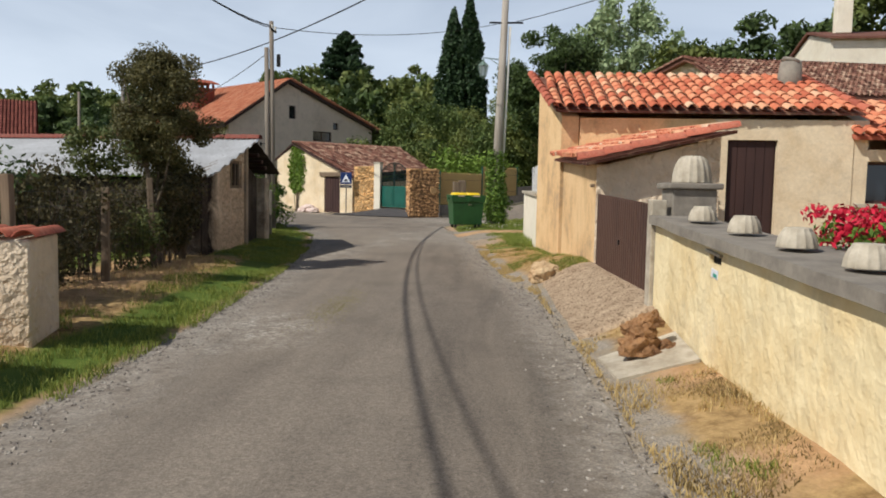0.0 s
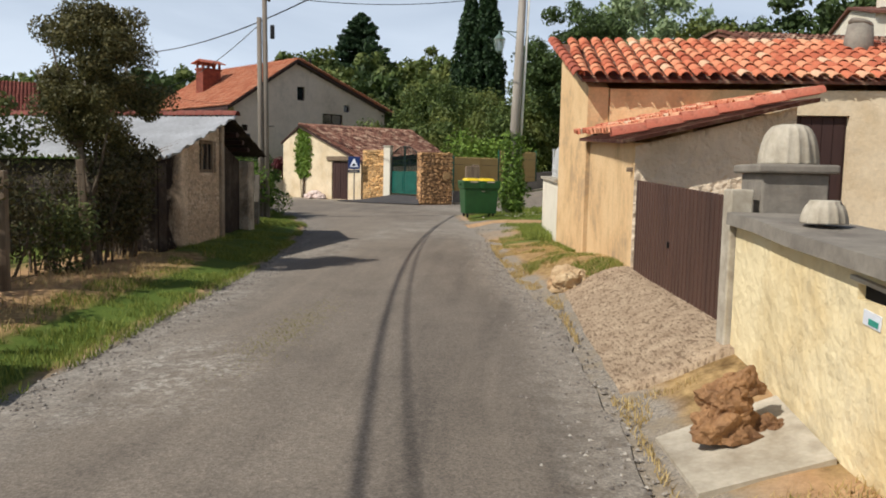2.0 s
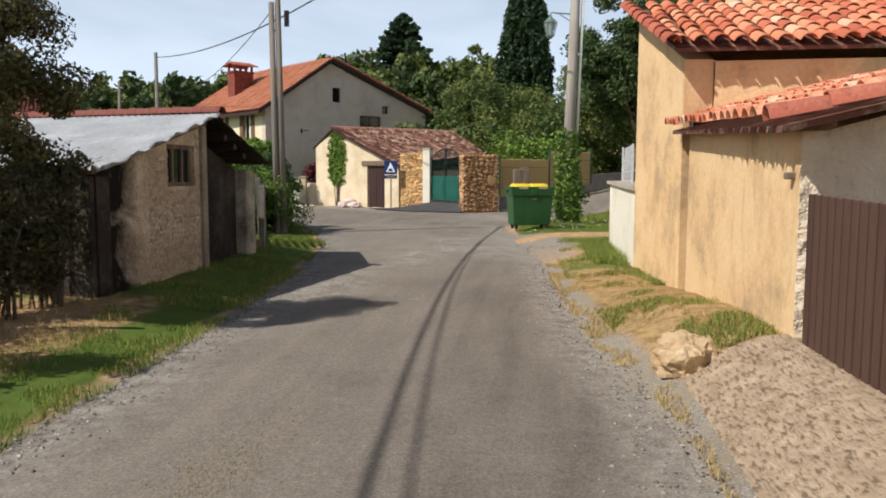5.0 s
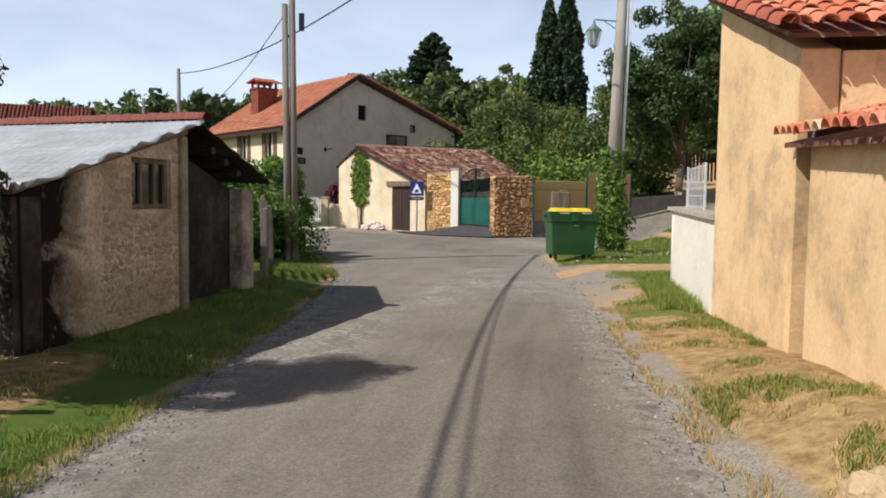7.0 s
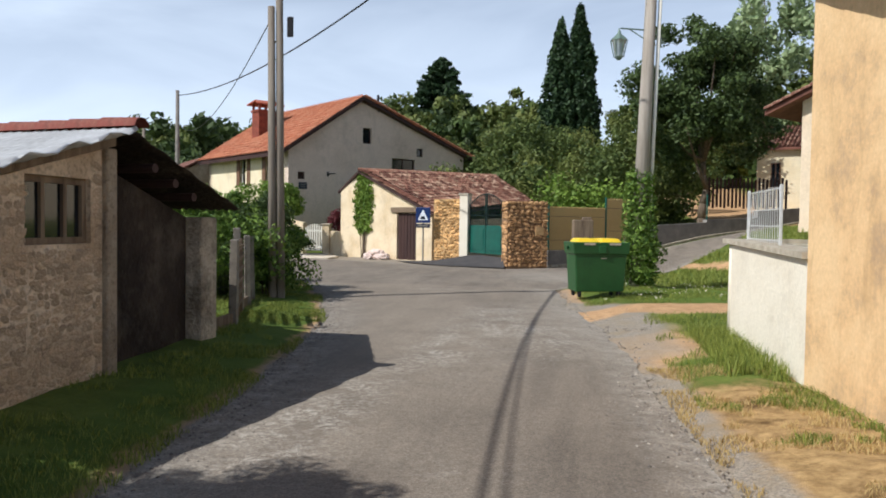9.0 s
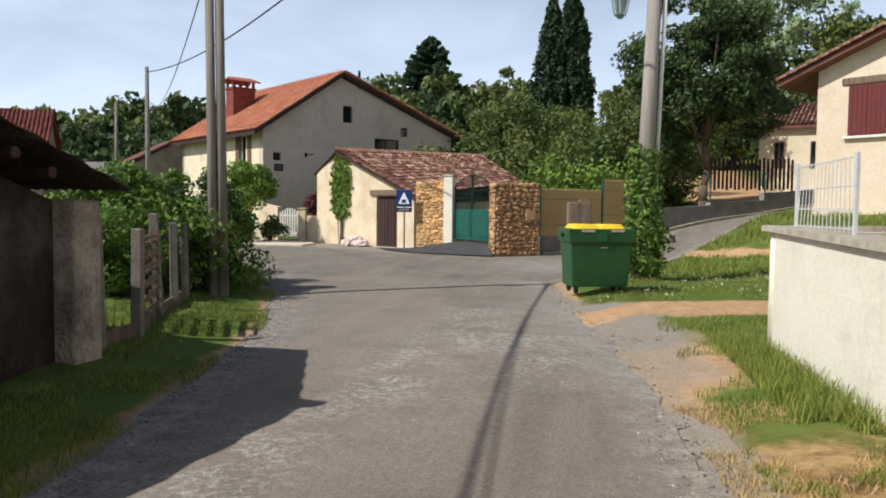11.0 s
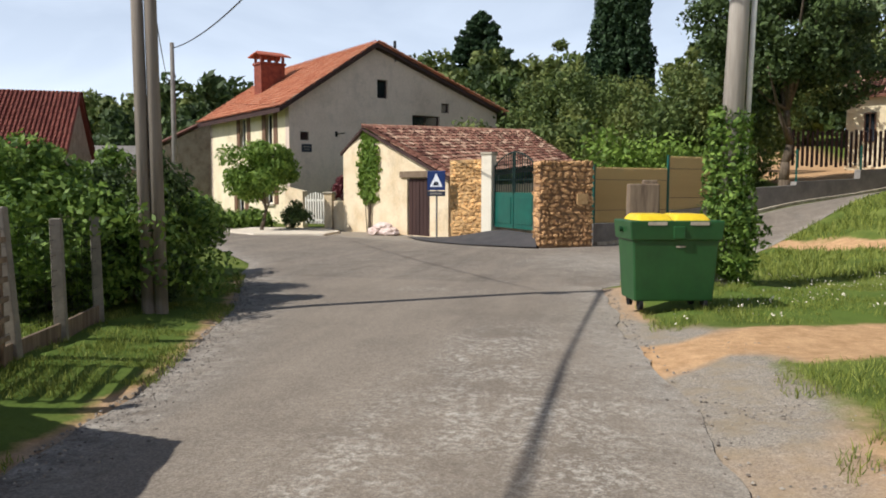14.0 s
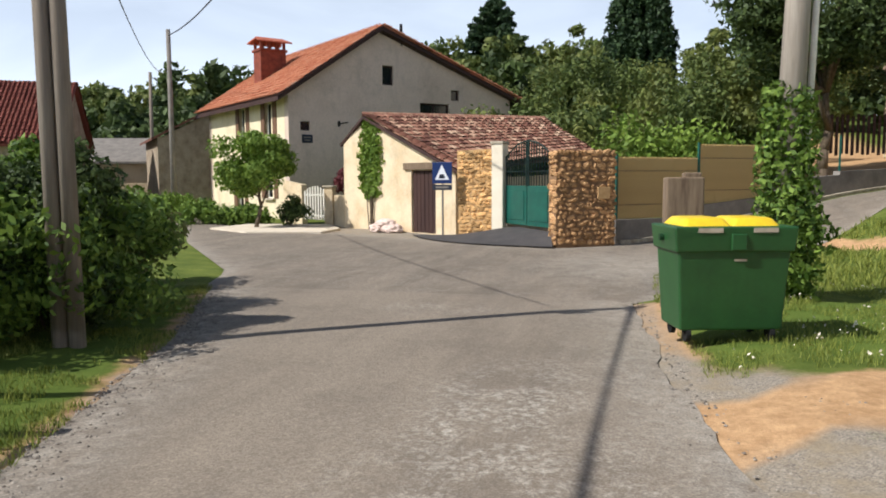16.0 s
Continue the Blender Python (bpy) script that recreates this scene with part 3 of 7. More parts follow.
def ground_cover(x, y):
    """Dry straw, bare earth and lush grass over the plan."""
    dry = dirt = lush = 0.0
    e = lerp(RIGHT_EDGE, y)
    if x > e - 0.3 and y < 30:
        dry = 0.75 if y < 17.5 else 0.75 * (1 - smooth(y, 17.5, 19.5))
        d = abs((y - 24.6) - 0.45 * (x - 0.2))
        dirt = 1.0 - smooth(d + 0.5 * noise.noise(Vector((x * 1.7, y * 1.7, 6))), 0.35, 1.25)
        stony = max(0.75 * (1 - smooth(x - e, 0.15, 0.6)), 0.8 * smooth(y, 19.5, 20.5) * (1 - smooth(y, 25.5, 26.5)) * (1 - smooth(x - e, 0.5, 1.5)))
        if y < 7.4:
            dirt = max(dirt, 0.55 * smooth(noise.noise(Vector((x * 1.6, y * 1.3, 4))), -0.15, 0.2))
        lush = smooth(y, 18, 20) * (1 - smooth(y, 21.5, 23)) + smooth(y, 26, 27) - 2.2 * stony * (1 - smooth(dirt, 0.45, 0.95))
        dirt = max(dirt, stony)
    elif y < 30:
        e = lerp(LEFT_EDGE, y)
        d = e - x
        edge_dirt = 0.7 * (1 - smooth(d, 0.05, 0.3))
        lush = 1 - smooth(abs(d - 0.45), 0.25, 0.6)
        dry = 0.85 * smooth(d, 0.6, 1.1) * (1 - smooth(y, 13.5, 15.5)) * (1 - smooth(d, 2.2, 3.2))
        lush = max(lush, smooth(y, 19, 21))
        lush -= 2.5 * edge_dirt
        dirt = max(edge_dirt, 0.5 * smooth(d, 1.0, 1.6) * (1 - smooth(y, 13, 15)) * (1 - smooth(d, 2.6, 3.6)))
    if 1.5 < x < 7.5 and 32 < y < 40:
        dirt = max(dirt, 1 - smooth(path_gap(x, y) + 0.35 * noise.noise(Vector((x * 1.6, y * 1.6, 3))), 0.05, 0.5))
    if -11.8 < x < -1.2 and 37.5 < y < 46:
        dirt, lush, dry = 1.0, -1.0, 0.0
    if y > 36 and 6 < x < 14 and y > 48:
        dirt = 0.6
    return dry, dirt, lush


def cover_mesh(name, rows, material, lift, cover, smooth_shade=True):
    """A sheet from rows of (x, y), with its cover as a colour attribute."""
    nx = len(rows[0])
    vs = [(x, y, height(x, y) + lift(x, y)) for row in rows for x, y in row]
    fs = [(j * nx + i, j * nx + i + 1, (j + 1) * nx + i + 1, (j + 1) * nx + i) for j in range(len(rows) - 1) for i in range(nx - 1)]
    me = bpy.data.meshes.new(name)
    me.from_pydata(vs, [], fs)
    col = me.color_attributes.new("cover", "FLOAT_COLOR", "POINT")
    col.data.foreach_set("color", [c for row in rows for i, (x, y) in enumerate(row) for c in (*cover(x, y, i / (nx - 1)), 1.0)])
    if smooth_shade:
        me.polygons.foreach_set("use_smooth", [True] * len(me.polygons))
    me.materials.append(material)
    return me


def spaced(a, fine0, fine1, b, step, grow=1.35):
    out, v, s = [], fine0, step
    while v > a:
        s *= grow
        v -= s
        out.append(max(v, a))
    out = out[::-1]
    v = fine0
    while v < fine1:
        out.append(v)
        v += step
    s = step
    while v < b:
        out.append(v)
        s *= grow
        v += s
    return out + [b]


gx, gy = spaced(-900, -8.5, 5, 900, 0.22), spaced(-500, -1, 46, 1500, 0.25)
def ground_lift(x, y):
    near = -6 < y < 50 and -12 < x < 8
    rough = 0.035 * noise.noise(Vector((x * 1.3, y * 1.3, 0))) + 0.02 * noise.noise(Vector((x * 4, y * 4, 3))) if near else 0.0
    if y <= 30:
        d = min(x - lerp(LEFT_EDGE, y), lerp(RIGHT_EDGE, y) - x)
    else:
        d = 0.7 * min(y - lerp(LOW_EDGE, x), lerp(HIGH_EDGE, x) - y)
    near_edge = smooth(d, -0.35, 0.0)
    return rough * (1 - near_edge) - 0.03 * near_edge - 0.09 * smooth(d, 0.0, 0.45)


ground = new("ground", cover_mesh("ground", [[(x, y) for x in gx] for y in gy], GROUND, ground_lift, lambda x, y, f: ground_cover(x, y)))
tagged(ground, "grass verge with dry straw and bare earth", "ground", kind="structure")


def road_row(y):
    a, b = lerp(LEFT_EDGE, y), lerp(RIGHT_EDGE, y)
    a += 0.09 * noise.noise(Vector((0, y * 0.9, 0))) + 0.05 * noise.noise(Vector((11, y * 2.6, 0))) + 0.035 * noise.noise(Vector((3, y * 6, 0)))
    b += 0.09 * noise.noise(Vector((9, y * 0.9, 0))) + 0.05 * noise.noise(Vector((21, y * 2.6, 0))) + 0.035 * noise.noise(Vector((5, y * 6, 0)))
    return [(a + (b - a) * f, y) for f in (0, 0.02, 0.06, 0.12, 0.2, 0.3, 0.38, 0.46, 0.54, 0.62, 0.7, 0.8, 0.88, 0.94, 0.98, 1)]


def road_lift(x, y):
    d = min(x - lerp(LEFT_EDGE, y), lerp(RIGHT_EDGE, y) - x) if y <= 30 else 1
    return 0.002 - height(x, y) * (y < 30) + 0.028 * smooth(d, -0.1, 1.3) - 0.02


def road_cover(x, y, f):
    a, b = lerp(LEFT_EDGE, y), lerp(RIGHT_EDGE, y)
    u = (x - a) / (b - a)
    edge = max(1 - smooth(u, 0.0, 0.24), smooth(u, 0.84, 1.0))
    lane = (1 - smooth(u, 0.5, 0.72) * (1 - 0.8 * smooth(y, 16, 21))) * smooth(u, 0.05, 0.25) * (0.55 + 0.45 * smooth(y, 10, 24))
    patch = 1.2 * max(0, 1 - ((x + 1.5) / 0.8) ** 2 - ((y - 7.8) / 1.4) ** 2)
    patch += 0.9 * max(0, 1 - ((x + 2.3) / 0.5) ** 2 - ((y - 16.8) / 2.4) ** 2) + 0.4 * max(0, 1 - ((x + 1.4) / 1.3) ** 2 - ((y - 22) / 4.5) ** 2)
    patch += 0.5 * max(0, 1 - ((x + 0.7) / 0.25) ** 2 - ((y - 15.5) / 0.3) ** 2) + 0.4 * smooth(y, 19, 26) * smooth(u, 0.75, 0.95)
    for px, py, rx, ry in ((-1.5, 24.4, 0.6, 1.9), (-3.2, 28.7, 0.9, 0.6), (-1.75, 20.3, 0.4, 2.5), (-2.05, 16.4, 0.5, 1.7), (-1.1, 22.4, 0.6, 1.3), (-0.3, 21.5, 0.5, 2.6)):
        patch += 0.75 * max(0, 1 - ((x - px) / rx) ** 2 - ((y - py) / ry) ** 2)
    return edge, lane, min(1, patch)


road_me = cover_mesh("road", [road_row(-12 + 0.2 * i) for i in range(211)], ASPHALT, road_lift, road_cover)
road = tagged(new("road", road_me), "worn grey asphalt lane with gritty broken edges", "road", kind="structure")
jx = [-60 + 2.0 * i for i in range(20)] + [-20 + 0.4 * i for i in range(96)]
jrows = []
for f in [0, 0.03, 0.08, 0.16, 0.26, 0.38, 0.5, 0.62, 0.74, 0.86, 0.95, 1]:
    jrows.append([(x, lerp(LOW_EDGE, x) + (lerp(HIGH_EDGE, x) - lerp(LOW_EDGE, x)) * f) for x in jx])


def junction_cover(x, y, f):
    lo, hi = lerp(LOW_EDGE, x), lerp(HIGH_EDGE, x)
    v = (y - lo) / (hi - lo)
    edge = max(smooth(v, 0.82, 1.0), (1 - smooth(v, 0, 0.12)) * (x < -7.3 or x > -0.6))
    near_bin = max(0, 1 - ((x - 0.2) / 3.2) ** 2 - ((y - 34.5) / 3.5) ** 2)
    return max(edge, near_bin), 0.3, 0.25 + 0.5 * near_bin


tagged(new("road_junction", cover_mesh("road_junction", jrows, ASPHALT, lambda x, y: 0.012 - 0.032 * (1 - smooth(min(y - lerp(LOW_EDGE, x), lerp(HIGH_EDGE, x) - y), 0, 1.2)), junction_cover)), "grey asphalt side road climbing to the houses", "road", kind="structure")

# dark asphalt apron up to the green gate
GATE_A, GATE_B = Vector((-4.45, 40.8)), Vector((-2.78, 38.62))
bm = bmesh.new()
rows_a = []
for i in range(9):
    f = i / 8
    back = GATE_A.lerp(GATE_B, f) + Vector((-0.1, 0.08))
    front = Vector((-7.5, 41.6)).lerp(Vector((-2.72, 38.02)), f) + Vector((-0.5, -0.75)) * math.sin(f * math.pi)
    rows_a.append([bm.verts.new((*front.lerp(back, g), 0.02 + (0.4 - 0.06 * f) * smooth(g, -0.1, 1.0) * (0.2 + 0.8 * smooth(f, 0.0, 0.4)))) for g in (0, 0.1, 0.25, 0.4, 0.55, 0.7, 0.85, 1)])
for p, q in zip(rows_a, rows_a[1:]):
    for i in range(7):
        bm.faces.new((p[i], p[i + 1], q[i + 1], q[i]))
tagged(part("driveway_apron", bm, APRON, None, smooth=True), "dark fresh asphalt apron sloping up to a gate", "driveway", kind="structure")

# pale concrete apron by the house
bm = prism(bmesh.new(), [(-15.3, 42.9), (-13.0, 41.3), (-10.6, 41.8), (-10.7, 43.6), (-12.0, 45.8), (-15.2, 45.4)], -0.1, 0.06)
tagged(part("concrete_apron", bm, PALEAPRON), "pale concrete entrance apron beside the road", "pavement", kind="structure")


# ---- canal-tile roofs ----
def canal_tile(r0, r1, length, arc=150, seg=5, thick=0.014):
    """One half-round clay tile, its axis along -y (downhill), crown up."""
    bm = bmesh.new()
    rings = []
    for y, r in ((0, r0), (-length, r1)):
        for rr in (r, r - thick):
            ring = []
            for i in range(seg + 1):
                a = radians(90 - arc / 2 + arc * i / seg)
                ring.append(bm.verts.new((rr * math.cos(a), y, rr * math.sin(a))))
            rings.append(ring)
    t_o, t_i, b_o, b_i = rings
    for i in range(seg):
        bm.faces.new((t_o[i], t_o[i + 1], b_o[i + 1], b_o[i]))
        bm.faces.new((t_i[i + 1], t_i[i], b_i[i], b_i[i + 1]))
        bm.faces.new((b_o[i], b_o[i + 1], b_i[i + 1], b_i[i]))
    return bm


def roof_frame(ridge0, ridge1, eave0):
    """Axes of a roof plane: x along the ridge, y uphill, z out of the roof; origin at the eave under ridge0."""
    ridge0, ridge1, eave0 = Vector(ridge0), Vector(ridge1), Vector(eave0)
    x = (ridge1 - ridge0).normalized()
    y = ridge0 - eave0
    y = (y - x * y.dot(x)).normalized()
    z = x.cross(y)
    m = Matrix((x, y, z)).transposed().to_4x4()
    m.translation = eave0
    return m


def tile_roof(parent, m, width, slope, material, pitch=0.215, step=0.34, seed=1, jitter=0.012):
    """Covers of a canal roof, one object each, under the roof part."""
    rng = random.Random(seed)
    mes = [finish("tile", canal_tile(0.088, 0.105, 0.44), material, True) for _ in range(1)]
    n, k = int(width / pitch), int(math.ceil(slope / step))
    for i in range(n + 1):
        for j in range(k):
            top = min(slope + 0.02, (j + 1) * step + 0.1)
            q = m @ Matrix.Translation((i * pitch + rng.uniform(-1, 1) * jitter, top + rng.uniform(-1, 1) * jitter, 0.028 + rng.uniform(0, 0.012))) @ pose(0, 0, 0, -2.4 + rng.uniform(-1.2, 1.2), rng.uniform(-2, 2), rng.uniform(-1.8, 1.8))
            shared("tile", mes[0], parent, parent.matrix_basis.inverted() @ q)


def tile_sheet(m, width, slope, pitch=0.215, step=0.34, seed=1, skew=0.0, seg=3, wav=0.0):
    """The same covers joined in one mesh, for roofs that stay far off; skew shears the plan."""
    rng = random.Random(seed)
    vs, fs = [], []
    n, k = int(width / pitch), int(math.ceil(slope / step))
    for i in range(n + 1):
        for j in range(k):
            y1 = min(slope, (j + 1) * step + 0.08)
            y0 = max(0.0, j * step)
            cx = i * pitch + rng.uniform(-0.012, 0.012)
            lift = 0.02 + rng.uniform(0, 0.02) + wav * math.sin(cx * 1.3 + j)
            b = len(vs)
            for y, r, up in ((y1, 0.085, 0.0), (y0, 0.108, 0.03)):
                for s in range(seg + 1):
                    a = radians(10 + 160 * s / seg)
                    vs.append(m @ Vector((cx + skew * y + r * math.cos(a), y, r * math.sin(a) + lift + up)))
            for s in range(seg):
                fs.append((b + s, b + s + 1, b + seg + 2 + s, b + seg + 1 + s))
    me = bpy.data.meshes.new("tile_cover")
    me.from_pydata([tuple(v) for v in vs], [], fs)
    return me


def verge_row(parent, a, b, material, seed=3, r=0.11):
    """Tiles laid along a sloping roof edge."""
    a, b = Vector(a), Vector(b)
    me = finish("verge_tile", canal_tile(r * 0.85, r, 0.42, 190), material, True)
    d = b - a
    n = max(1, int(d.length / 0.34))
    y = d.normalized()
    x = y.cross(Vector((0, 0, 1))).normalized()
    rot = Matrix((x, y, x.cross(y))).transposed().to_4x4()
    rng = random.Random(seed)
    for i in range(n):
        q = Matrix.Translation(a + d * min(1, ((i + 1) / n + 0.02))) @ rot @ pose(0, 0, 0.02, -2.5, rng.uniform(-2, 2), rng.uniform(-1.5, 1.5))
        shared("verge_tile", me, parent, parent.matrix_basis.inverted() @ q)


def based(ob, x, y, z):
    """Moves a thing's origin to its base and leaves its parts where they are."""
    ob.matrix_basis = Matrix.Translation((x, y, z))
    for child in ob.children:
        child.matrix_basis = Matrix.Translation((-x, -y, -z)) @ child.matrix_basis
    return ob


# ---- ochre outbuilding with canal-tile roof ----
A, B, C, D = (2.33, 15.93), (2.07, 18.45), (7.95, 15.7), (7.8, 18.3)
outbuilding = thing("outbuilding", 0, 0, 0, 0, "ochre rendered outbuilding with an orange canal tile roof", "building")
part("wall", wall_mesh(B, A, -0.2, [(0, 3.9), (2.55, 2.92)], thick=0.35), OCHRE, outbuilding, "ochre lime render, stained at the foot")
DOOR_U = (3.25, 4.2)
MID = Vector(A).lerp(Vector(C), 3.0 / (Vector(C) - Vector(A)).length)
part("wall", wall_mesh((A[0] + 0.36, A[1] - 0.016), MID, -0.2, [(0, 2.9), (6, 2.9)], thick=0.35), OCHRE, outbuilding)
part("wall", wall_mesh(MID, C, -0.2, [(0, 2.9), (6, 2.9)], [(DOOR_U[0] - 3.0, DOOR_U[1] - 3.0, 0.45, 2.5)], 0.35), PALE, outbuilding, "paler limewashed yard wall")
part("wall", wall_mesh((D[0], D[1]), (B[0] + 0.36, B[1]), -0.2, [(0, 3.9), (6, 3.9)], thick=0.3), OCHRE, outbuilding)
part("wall", wall_mesh((C[0], C[1] + 0.02), (D[0], D[1] + 0.3), -0.2, [(0, 2.9), (2.62, 3.85)], thick=-0.3), PALE, outbuilding)
part("roof", slab(bmesh.new(), [(2.2, 15.73, 3.03), (8.1, 15.6, 3.03), (7.95, 18.6, 4.08), (1.93, 18.65, 4.08)], 0.045), TILE_OLD, outbuilding, "orange canal tiles with pale lichen")
dm = on_wall(A, C, sum(DOOR_U) / 2, 1.47, 0.14)
od = part("door", one_box(0, 0, 0, DOOR_U[1] - DOOR_U[0], 0.06, 2.05, 0.006), DARKWOOD, outbuilding, "dark brown plank door", at=dm)
for i in range(5):
    part("plank", one_box(-0.35 + i * 0.175, -0.04, 0, 0.165, 0.02, 2.02, 0.004), DARKWOOD, od)
bm = one_tube((7.5, 17.9, 3.6), (7.53, 17.9, 4.36), 0.3, 0.22, 14)
tube(bm, (7.53, 17.9, 4.36), (7.55, 17.9, 4.42), 0.23, 0.2, 14)
part("chimney", bm, CONCRETE, outbuilding, "squat round cement chimney", True)
based(outbuilding, 5, 17, 0)

# ---- lean-to against it ----
leanto = thing("lean_to_shed", 0, 0, 0, 0, "lean-to shed with rough stucco gable and orange tiles", "shed")
LA, LB = (2.43, 11.8), (2.36, 15.6)
part("wall", wall_mesh(LB, LA, -0.1, [(0, 2.02), (3.8, 1.83)], thick=0.3), OCHRE, leanto, "ochre rendered road wall")
part("wall", wall_mesh((2.43, 11.79), (4.2, 11.74), -0.1, [(0, 1.79), (1.77, 2.26)], thick=0.3), STUCCO, leanto, "thick-textured grey-beige stucco")
part("wall", wall_mesh((4.2, 12.05), (4.25, 15.6), -0.1, [(0, 2.2), (3.6, 2.4)], thick=0.25), STUCCO, leanto)
part("roof", slab(bmesh.new(), [(2.25, 11.55, 1.85), (4.35, 11.5, 2.34), (4.35, 15.6, 2.55), (2.2, 15.85, 2.07)], 0.045), TILE_OLD, leanto, "orange canal tiles, bright verge")
part("coping", slab(bmesh.new(), [(2.4, 15.62, 2.2), (4.35, 15.55, 2.66), (4.35, 15.83, 2.68), (2.4, 15.88, 2.22)], 0.1), CONCRETE, leanto)
part("beam_end", one_box(2.4, 11.92, 1.52, 0.08, 0.06, 0.05, 0.01), POSTWOOD, leanto)
based(leanto, 3.5, 13.7, 0)

# ---- lower building beyond the yard ----
annex = thing("yard_building", 0, 0, 0, 0, "low plastered building with a recessed window and orange tiles", "building")
EA, EB = (8.0, 15.75), (13.5, 15.3)
part("wall", wall_mesh(EA, EB, -0.1, [(0, 2.35), (6, 2.35)], [(0.12, 1.4, 1.3, 2.12)], 0.4), PALE, annex)
part("roof", slab(bmesh.new(), [(7.9, 15.55, 2.6), (13.6, 15.15, 2.6), (13.6, 18.2, 3.5), (8.1, 18.4, 3.5)], 0.08), TILE_VERGE, annex)
part("wall", wall_mesh((13.5, 15.3), (13.5, 18.3), -0.1, [(0, 2.3), (3, 3.3)], thick=0.3), PALE, annex)
part("wall", wall_mesh((13.4, 18.3), (8.1, 18.3), -0.1, [(0, 3.3), (6, 3.3)], thick=0.3), PALE, annex)
window(annex, EA, EB, 0.12, 1.4, 1.3, 2.12, DARKWOOD, 1, 0.25, PALECONC)
based(annex, 10.7, 16.8, 0)

# ---- roofs seen over it ----
def gabled(name, label, c, rz, w, d, h, rise, wall_mat, roof_mat, z=0.0, over=0.35):
    """A plain gabled building: ridge along local x, parts wall, roof and gable."""
    ob = thing(name, c[0], c[1], z, rz, label, "house")
    for s in (-1, 1):
        part("wall", one_box(0, s * (d / 2 - 0.15), h / 2 - 0.5, w, 0.3, h + 1), wall_mat, ob)
    for s in (-1, 1):
        g = wall_mesh((s * w / 2, -s * (d / 2 - 0.31)), (s * w / 2, s * (d / 2 - 0.31)), -1, [(0, h), (d / 2 - 0.31, h + rise - 0.1), (d - 0.62, h)], thick=0.3)
        part("gable", g, wall_mat, ob)
    for s in (-1, 1):
        e = (d / 2 + over)
        drop = rise / (d / 2) * over
        part("roof", slab(bmesh.new(), [(-w / 2 - 0.2, s * e, h - drop + 0.12), (w / 2 + 0.2, s * e, h - drop + 0.12), (w / 2 + 0.2, 0, h + rise + 0.12), (-w / 2 - 0.2, 0, h + rise + 0.12)], 0.14), roof_mat, ob)
    return ob


def far_roof(ob, w, d, h, rise, material, over=0.35, step=0.36, pitch=0.24, sides=(-1, 1)):
    for s in sides:
        drop = rise / (d / 2) * over
        e = Vector((-s * (-w / 2 - 0.2), s * (d / 2 + over), h - drop + 0.14))
        r0 = Vector((-s * (-w / 2 - 0.2), 0, h + rise + 0.14))
        r1 = Vector((s * (-w / 2 - 0.2), 0, h + rise + 0.14))
        m = roof_frame(r0, r1, e)
        me = tile_sheet(m, w + 0.4, (r0 - e).length, pitch, step, 5, 0, 3)
        me.materials.append(material)
        o = new("tile_cover", me)
        o.parent = ob
        tagged(o, kind="stuff")


barn = gabled("barn", "stone barn with a brown weathered tile roof", (18.4, 38), 8, 16, 9, 5.4, 2.0, PALE, ROOFBROWN, 0.1)
far_roof(barn, 16, 9, 5.4, 2.0, TILE_OLD)
white_house = gabled("white_house", "white rendered house with a chimney behind the barn", (27.3, 50), -6, 12, 8, 7.6, 1.0, WHITE, ROOFBROWN, 3.0)
part("chimney", one_box(-4.6, -1.5, 9.6, 0.9, 0.7, 2.6, 0.03), WHITE, white_house)
part("chimney_cap", one_box(-4.6, -1.5, 11.0, 1.1, 0.9, 0.16, 0.02), CONCRETE, white_house)

# ---- garden wall with coping, pillar and brown gate ----
def cap_z(y):
    return 1.2 + 0.046 * (y - 7.2) if y < 7.2 else 1.2


yard_wall = thing("garden_wall", 0, 0, 0, 0, "cream rendered garden wall with a grey cement coping", "wall", kind="structure")
part("wall", wall_mesh((2.42, 7.85), (2.56, -5.0), -0.15, [(0, cap_z(7.85) - 0.07), (0.65, 1.12), (12.85, cap_z(-5) - 0.07)], [(1.69, 1.97, 0.91, 0.98)], 0.3), CREAM, yard_wall)
bm = slab(bmesh.new(), [(2.35, 7.85, 1.21), (2.49, -5.0, cap_z(-5)), (3.02, -5.0, cap_z(-5)), (2.88, 7.85, 1.21)], 0.08)
bmesh.ops.subdivide_edges(bm, edges=[e for e in bm.edges if e.calc_length() > 3], cuts=24)
for v in bm.verts:
    v.co += Vector((noise.noise(v.co * 1.9) * 0.02, 0, noise.noise(v.co * 2.3) * 0.012))
part("coping", bm, CONCRETE, yard_wall, "grey weathered cement coping")
sm = on_wall((2.42, 7.85), (2.56, -5.0), 1.83, 0.945) @ pose(0, 0, 0, 0, 4, 0)
# near-black box stands for the unlit depth of the slot
part("letter_slot", one_box(0, 0.06, 0, 0.3, 0.05, 0.08), DARKVOID, yard_wall, "dark letter slot", at=sm)
part("slot_lip", one_box(0, -0.012, 0.05, 0.34, 0.03, 0.02, 0.004), PALECONC, yard_wall, at=sm)
part("sticker", one_box(0.02, -0.004, -0.1, 0.15, 0.006, 0.065, 0.001), SIGNWHITE, yard_wall, "white and green sticker", at=sm)
part("sticker_mark", one_box(0.04, -0.009, -0.11, 0.08, 0.004, 0.025, 0.001), STICKER, yard_wall, at=sm)
based(yard_wall, 2.6, 2, 0)

